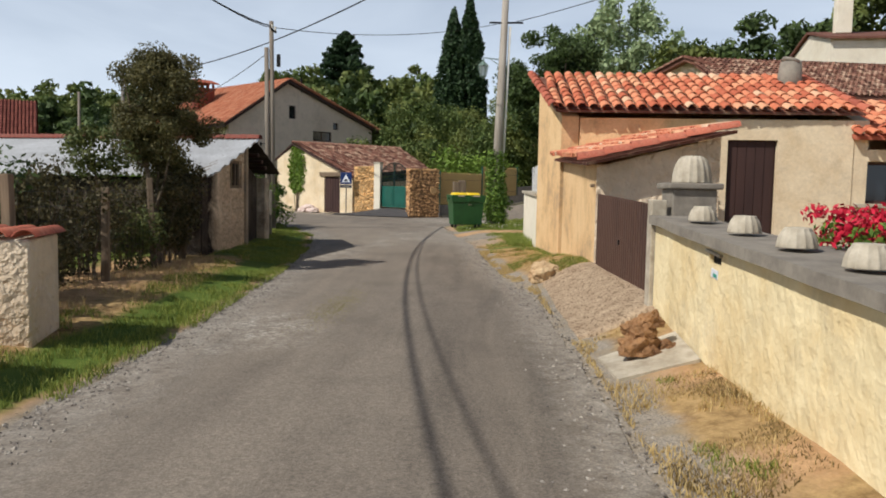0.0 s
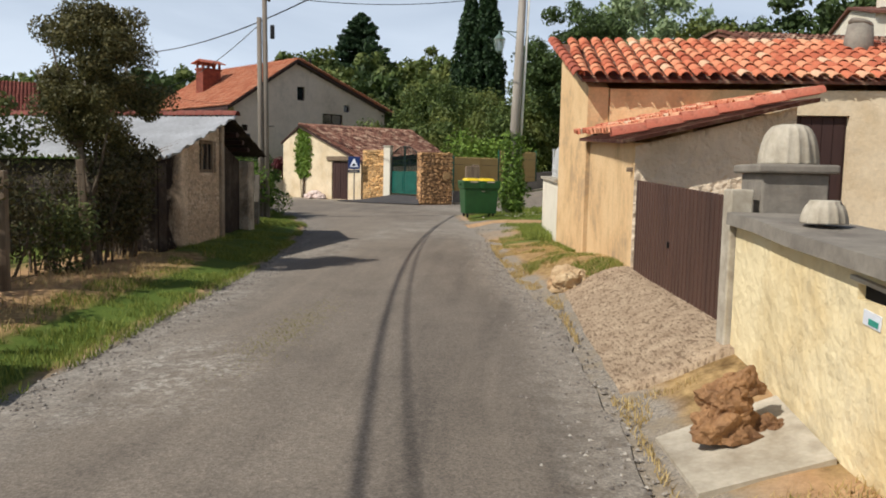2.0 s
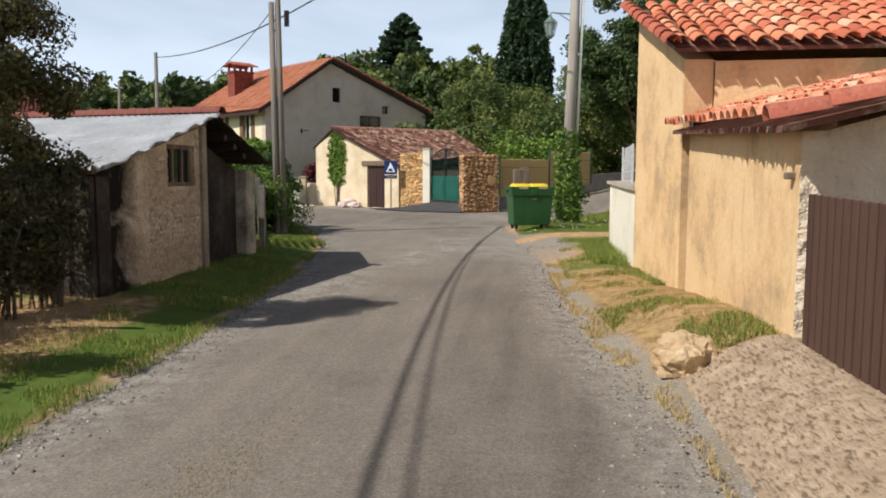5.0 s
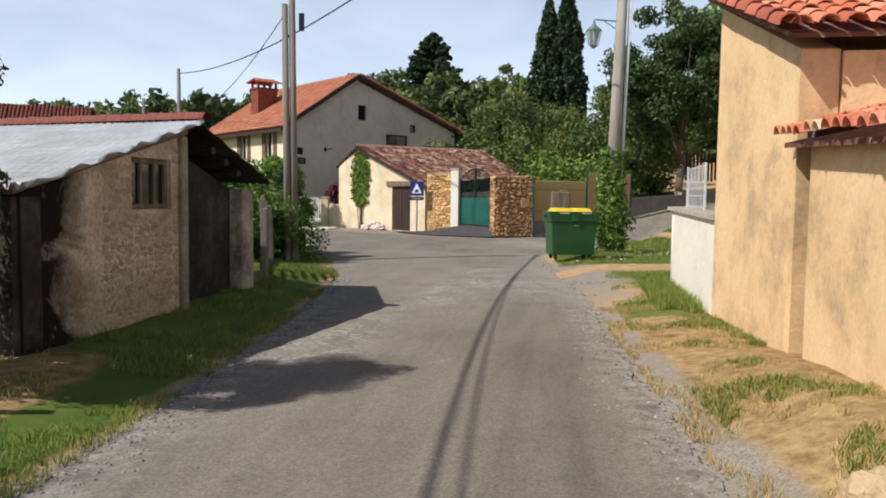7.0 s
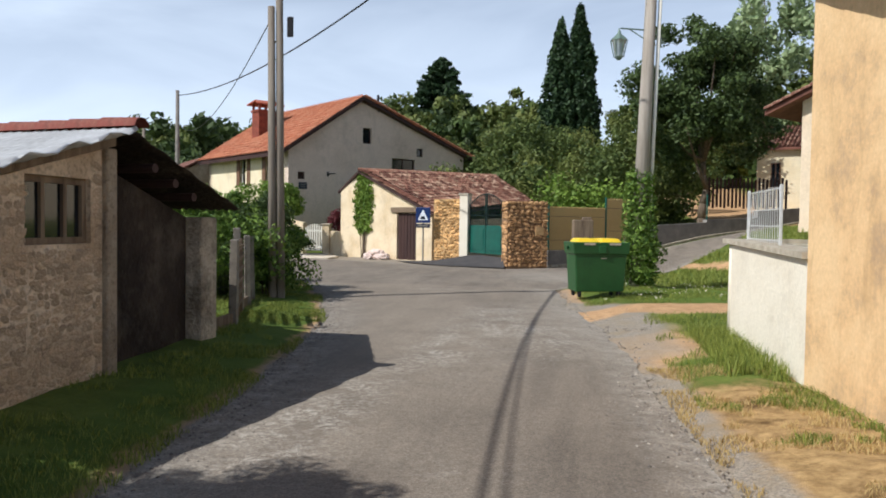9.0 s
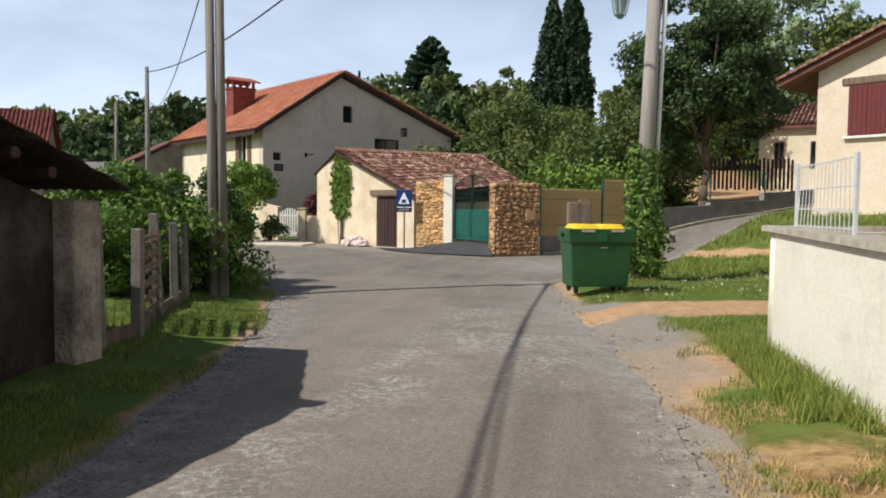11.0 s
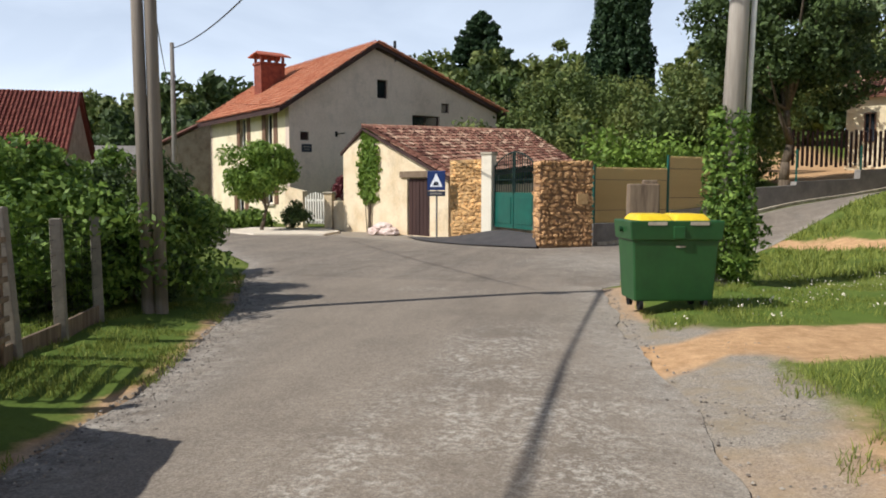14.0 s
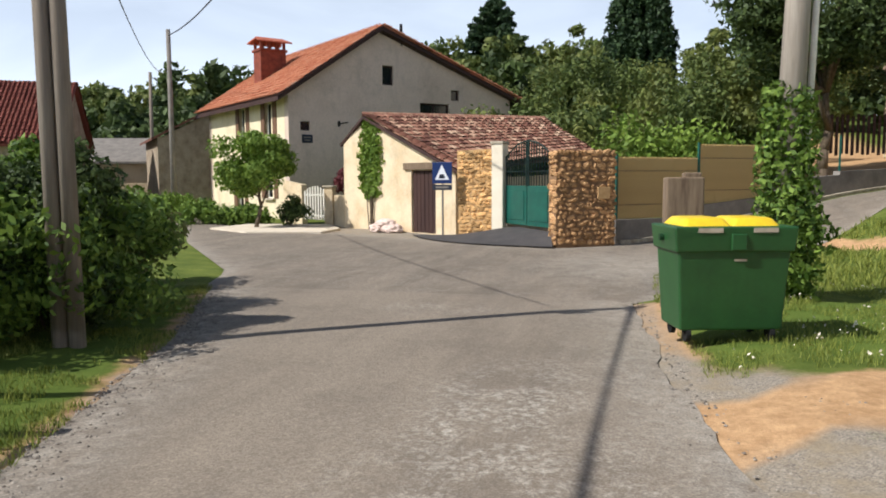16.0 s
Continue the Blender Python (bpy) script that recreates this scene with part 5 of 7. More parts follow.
# ---- reed fence on a grey wall, climbing with the side road ----
W0, W1, W2, W3 = Vector((-1.25, 39.75)), Vector((2.9, 43.4)), Vector((8.9, 48.0)), Vector((20, 56.5))
retain = thing("retaining_wall", 0, 0, 0, 0, "long grey block retaining wall beside the climbing road", "wall", kind="structure")
part("wall", wall_mesh(W0, W1, -0.3, [(0, 0.62), (2.9, 0.62), (2.95, 0.95), (6, 1.2)], thick=0.25), GREYWALL, retain)
part("wall", wall_mesh(W1, W2, -0.3, [(0, 1.62), (2.95, 1.78), (2.97, 1.9), (6.05, 2.02), (6.07, 2.34), (8, 2.42)], thick=0.25), GREYWALL, retain)
part("wall", wall_mesh(W2, W3, 0.5, [(0, 2.42), (14, 3.5)], thick=0.25), GREYWALL, retain)
bm = bmesh.new()
for p, q in ((W0, W1), (W1, W2), (W2, W3)):
    out = Vector(((q - p).y, -(q - p).x)).normalized()
    for i in range(14):
        a, b = p.lerp(q, i / 14), p.lerp(q, (i + 0.985) / 14)
        a2, b2 = a + out * 0.16, b + out * 0.16
        za, zb = height(a2.x, a2.y) + 0.09, height(b2.x, b2.y) + 0.09
        slab(bm, [(a.x, a.y, za), (a2.x, a2.y, za), (b2.x, b2.y, zb), (b.x, b.y, zb)], 0.25)
part("kerb", bm, PALECONC, retain)
based(retain, 2.9, 43.4, 0)
fence = thing("reed_fence", 0, 0, 0, 0, "yellow reed screen panels between green posts", "fence")
for a, b, z0, z1 in ((0.1, 2.9, 0.64, 2.28), (2.98, 5.5, 0.98, 2.66)):
    pm = on_wall(W0, W1, (a + b) / 2, (z0 + z1) / 2, 0.1)
    pn = part("reed_panel", one_box(0, 0.02, 0, b - a, 0.02, z1 - z0), BAMBOO, fence, at=pm)
    me = finish("reed", one_tube((0, 0, -(z1 - z0) / 2 + 0.02), (0, 0, (z1 - z0) / 2 - 0.01), 0.014, None, 6), BAMBOO)
    nr = int((b - a) / 0.034)
    for i in range(nr):
        shared("reed", me, pn, Matrix.Translation((-(b - a) / 2 + 0.02 + i * 0.034, 0, random.Random(i).uniform(-0.02, 0.01))))
    for z in (-0.45, 0.45):
        part("wire", one_box(0, -0.018, z, b - a, 0.008, 0.016), POSTWOOD, pn)
for u, z0, z1 in ((0.05, 0.6, 2.35), (2.94, 0.6, 2.7), (5.52, 0.9, 2.72)):
    part("post", one_box(0, 0, 0, 0.06, 0.06, z1 - z0, 0.005), GREENMETAL, fence, at=on_wall(W0, W1, u, (z0 + z1) / 2, 0.1))
based(fence, 0.8, 41.6, 0.6)
post_me = one_box(0, 0, 0.85, 0.055, 0.055, 1.9, 0.005)
gp = thing("fence_post", 5.25, 45.3, 1.2, 0, "slim green metal fence post on the wall", "fence post", "posts on the retaining wall")
part("post", post_me, GREENMETAL, gp)
for x, y, z in ((7.75, 47.22, 1.4), (12.6, 51.05, 2.0)):
    copy_thing(gp, pose(x, y, z))

# ---- cream houses up the side road ----
right_house = thing("cream_house", 0, 0, 0, 0, "cream rendered house with maroon shutters and a brown eave", "house")
R0, R1 = Vector((7.42, 39.29)), Vector((13.1, 34.35))
RL = (R1 - R0).length
RB = Vector((-(R1 - R0).y, (R1 - R0).x)).normalized()
ropen = [(0.95, 2.05, 3.9, 5.45), (4.6, 5.7, 3.9, 5.45)]
part("wall", wall_mesh(R0, R1, 0.6, [(0, 6.05), (RL / 2, 7.45), (RL, 6.05)], ropen, 0.3), BEIGE, right_house)
part("wall", wall_mesh(R0 + RB * 9, R0 + RB * 0.31, 0.6, [(0, 5.95), (9, 5.95)], thick=0.3), BEIGE, right_house)
part("wall", wall_mesh(R1 + RB * 0.31, R1 + RB * 9, 0.6, [(0, 5.95), (9, 5.95)], thick=0.3), BEIGE, right_house)
part("plinth", wall_mesh(R0 + Vector((-0.04, -0.04)), R1 + Vector((-0.04, -0.04)), 0.5, [(0, 1.75), (9, 1.75)], thick=0.035), BEIGE, right_house)
for u0, u1, z0, z1 in ropen:
    rw = window(right_house, R0, R1, u0, u1, z0, z1, REDSHUTTER, 1, 0.1, WHITEPAINT)
    for s_ in (-1, 1):
        leaf_ = part("shutter", one_box(s_ * 0.272, -0.12, 0, 0.535, 0.04, 1.5, 0.008), REDSHUTTER, rw, "closed maroon shutter")
        for k in range(4):
            part("board", one_box(s_ * (0.07 + 0.135 * k), -0.146, 0, 0.125, 0.014, 1.48, 0.004), REDSHUTTER, leaf_)
    part("lintel", one_box(0, -0.12, 0.9, 1.5, 0.08, 0.2, 0.01), POSTWOOD, rw)
rway = (R1 - R0).normalized()
for e, top in ((R0 - rway * 1.1, 1), (R1 + rway * 1.1, -1)):
    ridge = R0.lerp(R1, 0.5) - RB * 0.5
    e = e - RB * 0.5
    quad = [(e.x, e.y, 5.72), (ridge.x, ridge.y, 7.62), ((ridge + RB * 10).x, (ridge + RB * 10).y, 7.62), ((e + RB * 10).x, (e + RB * 10).y, 5.72)]
    part("roof", slab(bmesh.new(), quad, 0.16), ROOFBROWN, right_house, "brown tile roof")
    verge_row(right_house, quad[0], quad[1], TILE_OLD, 13, 0.12)
based(right_house, 10, 37, 1.2)
cream_house2 = gabled("cream_bungalow", "cream bungalow with small windows behind the trees", (15.4, 62), -22, 8, 7, 3.4, 1.5, FACADE, ROOFBROWN, 3.0)
for i in range(4):
    window(cream_house2, (-4, -3.5), (4, -3.5), 0.8 + i * 1.9, 1.35 + i * 1.9, 1.0, 2.5, SHUTTER, 1, -0.03)
far_roof(cream_house2, 8, 7, 3.4, 1.5, TILE_OLD)

# ---- red-roofed house beyond the garden ----
red_house = gabled("red_roofed_house", "grey gabled house with a steep red tile roof", (-37, 54.5), 30, 10, 9, 3.8, 3.4, SHEDWALL, REDTIN)
far_roof(red_house, 10, 9, 3.8, 3.4, TILE_RED)
gabled("grey_roofed_barn", "low barn with a grey sheet roof in the distance", (-36, 66), 20, 12, 8, 3.0, 1.6, PALE, GREYWALL)

# ---- poles ----
def leaning(name, x, y, z, lean, h, r0, r1, material, label, n=14):
    ob = thing(name, x, y, z, 0, label, "utility pole")
    part("shaft", one_tube((0, 0, -0.3), (lean[0] * h, lean[1] * h, h), r0, r1, n), material, ob, smooth=True)
    return ob


P2 = Vector((-6.06, 25.5, 0))
pole_a = leaning("wooden_pole", P2.x, P2.y, 0, (-0.012, 0.0), 6.75, 0.088, 0.07, POLEWOOD, "grey weathered wooden pole by the hedge")
part("insulator_arm", one_box(0, 0, 6.45, 0.06, 0.5, 0.06, 0.005), BLACKMETAL, pole_a)
for dy in (-0.2, 0.2):
    part("insulator", one_tube((0, dy, 6.47), (0, dy, 6.62), 0.035, 0.025, 10), WHITEPAINT, pole_a)
part("fixing", one_box(0.16, 0, 5.5, 0.12, 0.06, 0.4, 0.01), BLACKMETAL, pole_a)
pole_b = leaning("wooden_pole", P2.x - 0.15, P2.y - 0.06, 0, (-0.012, 0.0), 5.9, 0.086, 0.07, POLEWOOD, "second weathered pole bracing the first")
part("bolt", one_tube((0, 0, 5.2), (0.14, 0.11, 5.2), 0.015), BLACKMETAL, pole_b)

PR = Vector((1.33, 30.5, 0.09))
pole_r = thing("lamp_pole", PR.x, PR.y, PR.z, 0, "pale tapering pole carrying a green lantern", "utility pole")
part("shaft", one_tube((0, 0, -0.2), (0.27, 0, 9.2), 0.2, 0.12, 14), POLECONC, pole_r, smooth=True)
part("conduit", one_tube((0.25, 0.02, 0.2), (0.45, 0.02, 7.6), 0.045, 0.045, 10), WHITEPAINT, pole_r, "pale cable conduit", smooth=True)
part("crossarm", one_box(0.3, 0, 7.75, 1.3, 0.06, 0.06, 0.005), BLACKMETAL, pole_r)
arm = bmesh.new()
tube(arm, (0.2, 0, 6.35), (-0.52, -0.1, 6.40), 0.02)
tube(arm, (0.2, 0, 6.05), (-0.3, -0.06, 6.38), 0.014)
part("lamp_arm", arm, LAMPGREEN, pole_r)
lamp = part("lantern", one_tube((-0.55, -0.1, 5.70), (-0.55, -0.1, 6.10), 0.11, 0.2, 6), LAMPGLASS, pole_r, "green four-sided lantern with pale glass")
cap = one_tube((-0.55, -0.1, 6.10), (-0.55, -0.1, 6.26), 0.23, 0.06, 6)
tube(cap, (-0.55, -0.1, 6.26), (-0.55, -0.1, 6.40), 0.05, 0.015, 8)
part("hood", cap, LAMPGREEN, lamp)
ribs = bmesh.new()
for i in range(6):
    a = math.pi / 3 * i
    tube(ribs, (-0.55 + 0.115 * math.cos(a), -0.1 + 0.115 * math.sin(a), 5.68), (-0.55 + 0.205 * math.cos(a), -0.1 + 0.205 * math.sin(a), 6.10), 0.012, None, 6)
tube(ribs, (-0.55, -0.1, 5.62), (-0.55, -0.1, 5.70), 0.05, 0.12, 6)
part("cage", ribs, LAMPGREEN, lamp)
leaning("distant_pole", -24.9, 55, 0, (0, 0), 9.6, 0.16, 0.11, GREYWALL, "grey concrete pole beyond the farmhouse")
leaning("distant_pole", -34, 66, 0, (0.01, 0), 9.2, 0.15, 0.11, POLEWOOD, "dark wooden pole in the distance")


def cable(a, b, sag, r, label):
    """A hanging cable between two fixings."""
    a, b = Vector(a), Vector(b)
    bm = bmesh.new()
    n = 22
    pts = [a.lerp(b, i / n) - Vector((0, 0, sag * 4 * (i / n) * (1 - i / n))) for i in range(n + 1)]
    pipe(bm, pts, r)
    ob = part("overhead_cable", bm, BLACKMETAL)
    return tagged(ob, label, "cable")


cable((P2.x - 0.08, P2.y, 6.6), (-3.0, -12, 7.2), 1.65, 0.021, "black twisted cable along the lane")
cable((P2.x - 0.08, P2.y, 6.54), (-2.45, -12, 7.05), 1.62, 0.013, "thin black cable along the lane")
cable((-24.9, 55, 9.3), (3.4, 21.5, 9.8), 1.5, 0.026, "black cable crossing over the lane")
cable((P2.x - 0.08, P2.y + 0.2, 6.6), (1.6, 30.5, 7.85), 0.35, 0.012, "thin wire between the poles")
cable((P2.x - 0.35, P2.y + 0.2, 5.7), (-24.9, 55, 7.6), 1.2, 0.012, "thin slack wire to the distant pole")
cable((1.9, 30.5, 7.85), (14, 14, 9.5), 0.5, 0.014, "thin wire over the roofs")


# ---- wheeled refuse bin ----
bin_ob = thing("wheeled_bin", 0.27, 27.22, 0.09, 7, "large green plastic wheeled bin with a yellow lid", "refuse bin")
bin_ob.matrix_basis = pose(0.27, 27.22, 0.09, 0, 0, 17) @ Matrix.Diagonal((0.93, 0.93, 1, 1))


def tapered(bm, z0, z1, w0, d0, w1, d1, bevel=0.03):
    g = bmesh.ops.create_cube(bm, size=1)
    for v in g["verts"]:
        hi = v.co.z > 0
        v.co = Vector((v.co.x * (w1 if hi else w0), v.co.y * (d1 if hi else d0), z1 if hi else z0))
    bmesh.ops.bevel(bm, geom=list({e for v in g["verts"] for e in v.link_edges}), offset=bevel, segments=3, affect="EDGES", profile=0.6)
    return bm


part("body", tapered(bmesh.new(), 0.12, 0.96, 1.10, 0.62, 1.20, 0.74), BINGREEN, bin_ob, smooth=False)
rim = part("rim", tapered(bmesh.new(), 0.9, 1.15, 1.26, 0.78, 1.31, 0.82, 0.025), BINGREEN, bin_ob, "deep green plastic rim")
part("front_grip", one_box(0.02, -0.41, 1.0, 0.16, 0.03, 0.16, 0.01), BINGREEN, rim)
for x in (-0.28, 0.3):
    part("sticker", one_box(x, -0.412, 1.115, 0.26, 0.006, 0.045), PALECONC, rim, "pale worn sticker")
for s in (-1, 1):
    bm = tapered(bmesh.new(), 1.13, 1.23, 0.54, 0.74, 0.40, 0.52, 0.045)
    bmesh.ops.translate(bm, verts=bm.verts, vec=(s * 0.26 - 0.02, 0.02, 0))
    part("lid", bm, BINYELLOW, bin_ob, "bulging yellow lid flap", True)
    part("trunnion", one_tube((s * 0.6, 0, 1.03), (s * 0.69, 0, 1.03), 0.035, None, 12), BINDARK, bin_ob)
    for y in (-0.24, 0.24):
        wh = part("wheel", one_tube((s * 0.45 - 0.025, y, 0.08), (s * 0.45 + 0.025, y, 0.08), 0.08, None, 16), RUBBER, bin_ob)
        part("fork", one_box(s * 0.45, y, 0.12, 0.08, 0.05, 0.08, 0.01), BLACKMETAL, wh)
part("emblem_bar", one_box(0.06, -0.365, 0.82, 0.13, 0.006, 0.02), PALECONC, bin_ob)

stump_post = thing("sleeper_post", -0.02, 29.4, 0.0, 12, "thick weathered timber post behind the bin", "post")
bm = tapered(bmesh.new(), -0.15, 1.72, 0.5, 0.24, 0.48, 0.22, 0.03)
part("timber", bm, POSTWOOD, stump_post)
part("split_top", one_box(0.1, 0, 1.74, 0.22, 0.16, 0.08, 0.02), POSTWOOD, stump_post)


# ---- stones and driftwood by the gate ----
def boulder(name, x, y, z, sx, sy, sz, seed, material, label, category, cuts=4, rough=0.34):
    bm = bmesh.new()
    bmesh.ops.create_icosphere(bm, subdivisions=cuts, radius=1)
    for v in bm.verts:
        n = v.co.normalized()
        d = 1 + rough * noise.noise(n * 1.4 + Vector((seed, 0, 0))) + rough * 0.6 * noise.noise(n * 3.6 + Vector((0, seed, 0))) + 0.08 * noise.noise(n * 9 + Vector((0, 0, seed)))
        c = n * d
        c.z = max(c.z, -0.55)
        v.co = Vector((c.x * sx, c.y * sy, (c.z + 0.55) * sz))
    return tagged(part(name, bm, material, None, at=pose(x, y, z, 0, 0, seed * 37)), label, category)


boulder("boulder", 1.72, 11.95, 0.04, 0.24, 0.22, 0.2, 3, ROCK, "pale ochre limestone boulder by the ramp", "rock")
boulder("boulder", 2.16, 12.15, 0.12, 0.14, 0.13, 0.12, 5, ROCK, "small ochre limestone boulder by the wall", "rock")
boulder("boulder", 1.95, 12.3, 0.1, 0.12, 0.1, 0.1, 8, ROCK, "small ochre limestone boulder by the wall", "rock")
slab_me = slab(bmesh.new(), [(x, y, height(x, y) + 0.02) for x, y in ((1.74, 6.82), (1.78, 6.08), (2.42, 6.2), (2.42, 6.98))], 0.12)
tagged(part("concrete_slab", slab_me, PALECONC), "small pale concrete slab on the verge", "slab", kind="structure")
drift = thing("root_stump", 2.08, 6.62, height(2.08, 6.62) + 0.03, 20, "weathered reddish root stump on a concrete slab", "stump")
for i, (x, y, z, sx, sy, sz) in enumerate(((-0.05, 0, 0.0, 0.25, 0.16, 0.13), (-0.02, 0.06, 0.13, 0.2, 0.13, 0.14), (0.1, 0.04, 0.26, 0.15, 0.1, 0.1), (0.28, -0.05, 0.0, 0.12, 0.08, 0.09))):
    bm = bmesh.new()
    bmesh.ops.create_icosphere(bm, subdivisions=4, radius=1)
    for v in bm.verts:
        n = v.co.normalized()
        d = 1 + 0.42 * noise.noise(n * 1.6 + Vector((i * 3, 1, 0))) + 0.22 * noise.noise(n * 4.0 + Vector((2, i, 0))) + 0.06 * noise.noise(n * 11)
        v.co = Vector((n.x * d * sx + x, n.y * d * sy + y, max(-0.5, n.z * d) * sz + z + 0.5 * sz))
    part("root", bm, STUMP, drift)


drift.matrix_basis = drift.matrix_basis @ Matrix.Diagonal((0.72, 0.72, 0.85, 1))


# ---- plants ----
def planted(name, x, y, z, label, category, crown, per, spread, size, material, trunk=None, seed=1, bark=BARK, group=""):
    """A plant: trunk with limbs where it has one, and a crown of single leaves."""
    if z is None:
        z = height(x, y) - 0.1
    ob = thing(name, x, y, z, 0, label, category, group)
    if trunk:
        h, r = trunk
        part("trunk", limbs(bmesh.new(), (0, 0, -0.15), h, r, crown, seed), bark, ob, smooth=True)
    else:
        rs = random.Random(seed)
        for q in rs.sample(list(crown), min(5, len(crown))):
            foot = Vector((q[0] * 0.5, q[1] * 0.5, -0.1))
            mid = foot.lerp(Vector(q[:3]), 0.55) + Vector((rs.uniform(-0.1, 0.1), rs.uniform(-0.1, 0.1), 0))
            part("stem", tube(one_tube(foot, mid, 0.022, 0.015, 6), mid, q[:3], 0.015, 0.006, 6), bark, ob)
    me = leaf_mesh("crown", crown, per, spread, size, material, seed)
    o = new("crown", me)
    o.parent = ob
    return ob


crown = clumps(60, 0.72, 0.72, 0.86, 4, 0, 0, 2.6, 0.2, 0.6, 1.2) + clumps(14, 0.5, 0.5, 0.35, 9, -0.1, 0, 1.8, 0.2)
planted("garden_tree", -4.5, 12.7, 0.1, "small feathery olive-green tree leaning over the fence", "tree", crown, 640, (0.27, 0.27, 0.23), 0.024, LEAF_FEATHER, (1.75, 0.075), 3)
crown = clumps(34, 1.2, 1.1, 0.95, 12, 0, 0, 2.3, 0.3)
planted("round_tree", -13.9, 43.6, 0.0, "small round light green tree before the farmhouse", "tree", crown, 420, (0.5, 0.5, 0.38), 0.075, LEAF_LIGHT, (1.6, 0.09), 5)
crown = clumps(80, 1.7, 2.3, 0.95, 21, 0, 0, 1.2, 0.5) + clumps(30, 1.5, 2.0, 0.5, 22, 0, 0, 0.5, 0.4)
planted("ivy_hedge", -7.75, 25.9, 0.0, "big ivy-covered hedge mound swallowing the fence", "hedge", crown, 400, (0.42, 0.42, 0.32), 0.05, LEAF_IVY, None, 6)
# the shaded side of the ivy is put into a darker leaf colour
crown = clumps(28, 0.6, 0.6, 1.05, 23, 0, 0, 1.2, 0.3)
planted("ivy_bush", -6.8, 26.1, 0.0, "ivy growing round the pole foot, shade in its leaf colour", "ivy", crown, 420, (0.34, 0.34, 0.3), 0.045, LEAF_DARK, None, 7)
crown = clumps(60, 2.4, 1.6, 0.9, 24, 0, 0, 1.0, 0.4)
planted("ivy_hedge", -11.2, 25.2, 0.0, "green hedge continuing behind the fence", "hedge", crown, 130, (0.5, 0.5, 0.36), 0.085, LEAF_IVY, None, 8)
crown = clumps(34, 1.0, 0.9, 0.85, 25, 0, 0, 0.9, 0.3)
planted("flowering_shrub", -8.7, 29.5, 0.0, "loose grey-green flowering shrub on the verge", "shrub", crown, 150, (0.36, 0.36, 0.3), 0.06, LEAF_OLIVE, None, 9)
for i, (x, y, r, h) in enumerate(((-17.2, 45.6, 1.3, 0.7), (-19.8, 48.0, 1.4, 0.9), (-15.6, 46.2, 0.7, 0.55), (-22.5, 50.5, 1.5, 1.1))):
    crown = clumps(22, r, r * 0.8, h * 0.6, 31 + i, 0, 0, h * 0.55, 0.2)
    planted("garden_shrub", x, y, 0.0, "low green garden shrub before the farmhouse", "shrub", crown, 110, (0.4, 0.4, 0.28), 0.09, LEAF_LIGHT if i % 2 else LEAF_IVY, None, 41 + i, group="shrubs before the farmhouse")
crown = clumps(18, 0.5, 0.5, 0.5, 51, 0, 0, 0.6, 0.2)
planted("clipped_bush", -12.9, 44.7, 0.0, "dark clipped bush beside the entrance", "shrub", crown, 150, (0.25, 0.25, 0.25), 0.06, LEAF_DARK, None, 51)
crown = [(0.16 * math.sin(i * 2.1) * (1.25 - 0.3 * i / 34), 0.16 * math.cos(i * 2.1), 0.1 + 2.85 * i / 34, 1.05 - 0.35 * i / 34) for i in range(34)] + clumps(12, 0.3, 0.3, 0.7, 52, 0.05, 0, 0.9, 0.4)
planted("climbing_ivy", PR.x + 0.05, PR.y, 0.05, "glossy ivy climbing the lamp pole", "ivy", crown, 210, (0.36, 0.34, 0.26), 0.055, LEAF_IVY, None, 53)
gi = on_wall(G_L, G_R, ga + 0.35, 0, -0.06)
crown = [(0.18 * math.sin(i * 1.7), 0.0, 1.2 + 2.5 * i / 26, 0.55 + 0.5 * math.sin(math.pi * (i + 4) / 32)) for i in range(27)]
ivy2 = planted("wall_ivy", 0, 0, 0, "strip of light green ivy on the garage wall", "ivy", crown, 90, (0.6, 0.1, 0.24), 0.085, LEAF_LIGHT, None, 54)
ivy2.matrix_basis = gi
part("stem", one_tube((0.15, 0, -0.1), (0.05, 0, 1.4), 0.03, 0.02, 7), BARK, ivy2)

# garden on the near left
hedge_c = clumps(46, 0.9, 1.3, 0.62, 61, 0, 0, 1.05, 0.2)
planted("clipped_hedge", -4.95, 7.9, 0.05, "dense dark green hedge behind the gate pillar", "hedge", hedge_c, 190, (0.3, 0.3, 0.24), 0.04, LEAF_DARK, None, 62)
# the last two bushes are made taller and denser to shade the verge
for i, (x, y, r, h, mtl) in enumerate(((-4.4, 8.7, 0.55, 1.15, LEAF_ROSE), (-4.75, 9.9, 0.6, 1.45, LEAF_ROSE), (-4.95, 11.0, 0.6, 1.2, LEAF_ROSE), (-4.8, 12.0, 0.5, 0.95, LEAF_OLIVE), (-4.65, 12.9, 0.5, 1.45, LEAF_ROSE), (-4.7, 13.7, 0.45, 1.55, LEAF_ROSE))):
    crown = clumps(24, r, r, h * 0.5, 71 + i, 0, 0, h * 0.62, 0.15)
    ob = planted("rose_bush", x, y, 0.08, "straggly rose bush behind the wire fence", "shrub", crown, 130 if y < 12.5 else 260, (0.28, 0.28, 0.26), 0.034, mtl, None, 75 + i, group="bushes along the garden fence")
    bm = bmesh.new()
    rr = random.Random(i)
    for k in range(9):
        tube(bm, (rr.uniform(-0.1, 0.1), rr.uniform(-0.1, 0.1), -0.05), (rr.uniform(-r, r) * 0.7, rr.uniform(-r, r) * 0.7, h * rr.uniform(0.7, 1.1)), 0.012, 0.005, 5)
    part("stem", bm, BARK, ob)
crown = clumps(18, 0.34, 0.34, 0.42, 81, 0, 0, 1.75, 0.15)
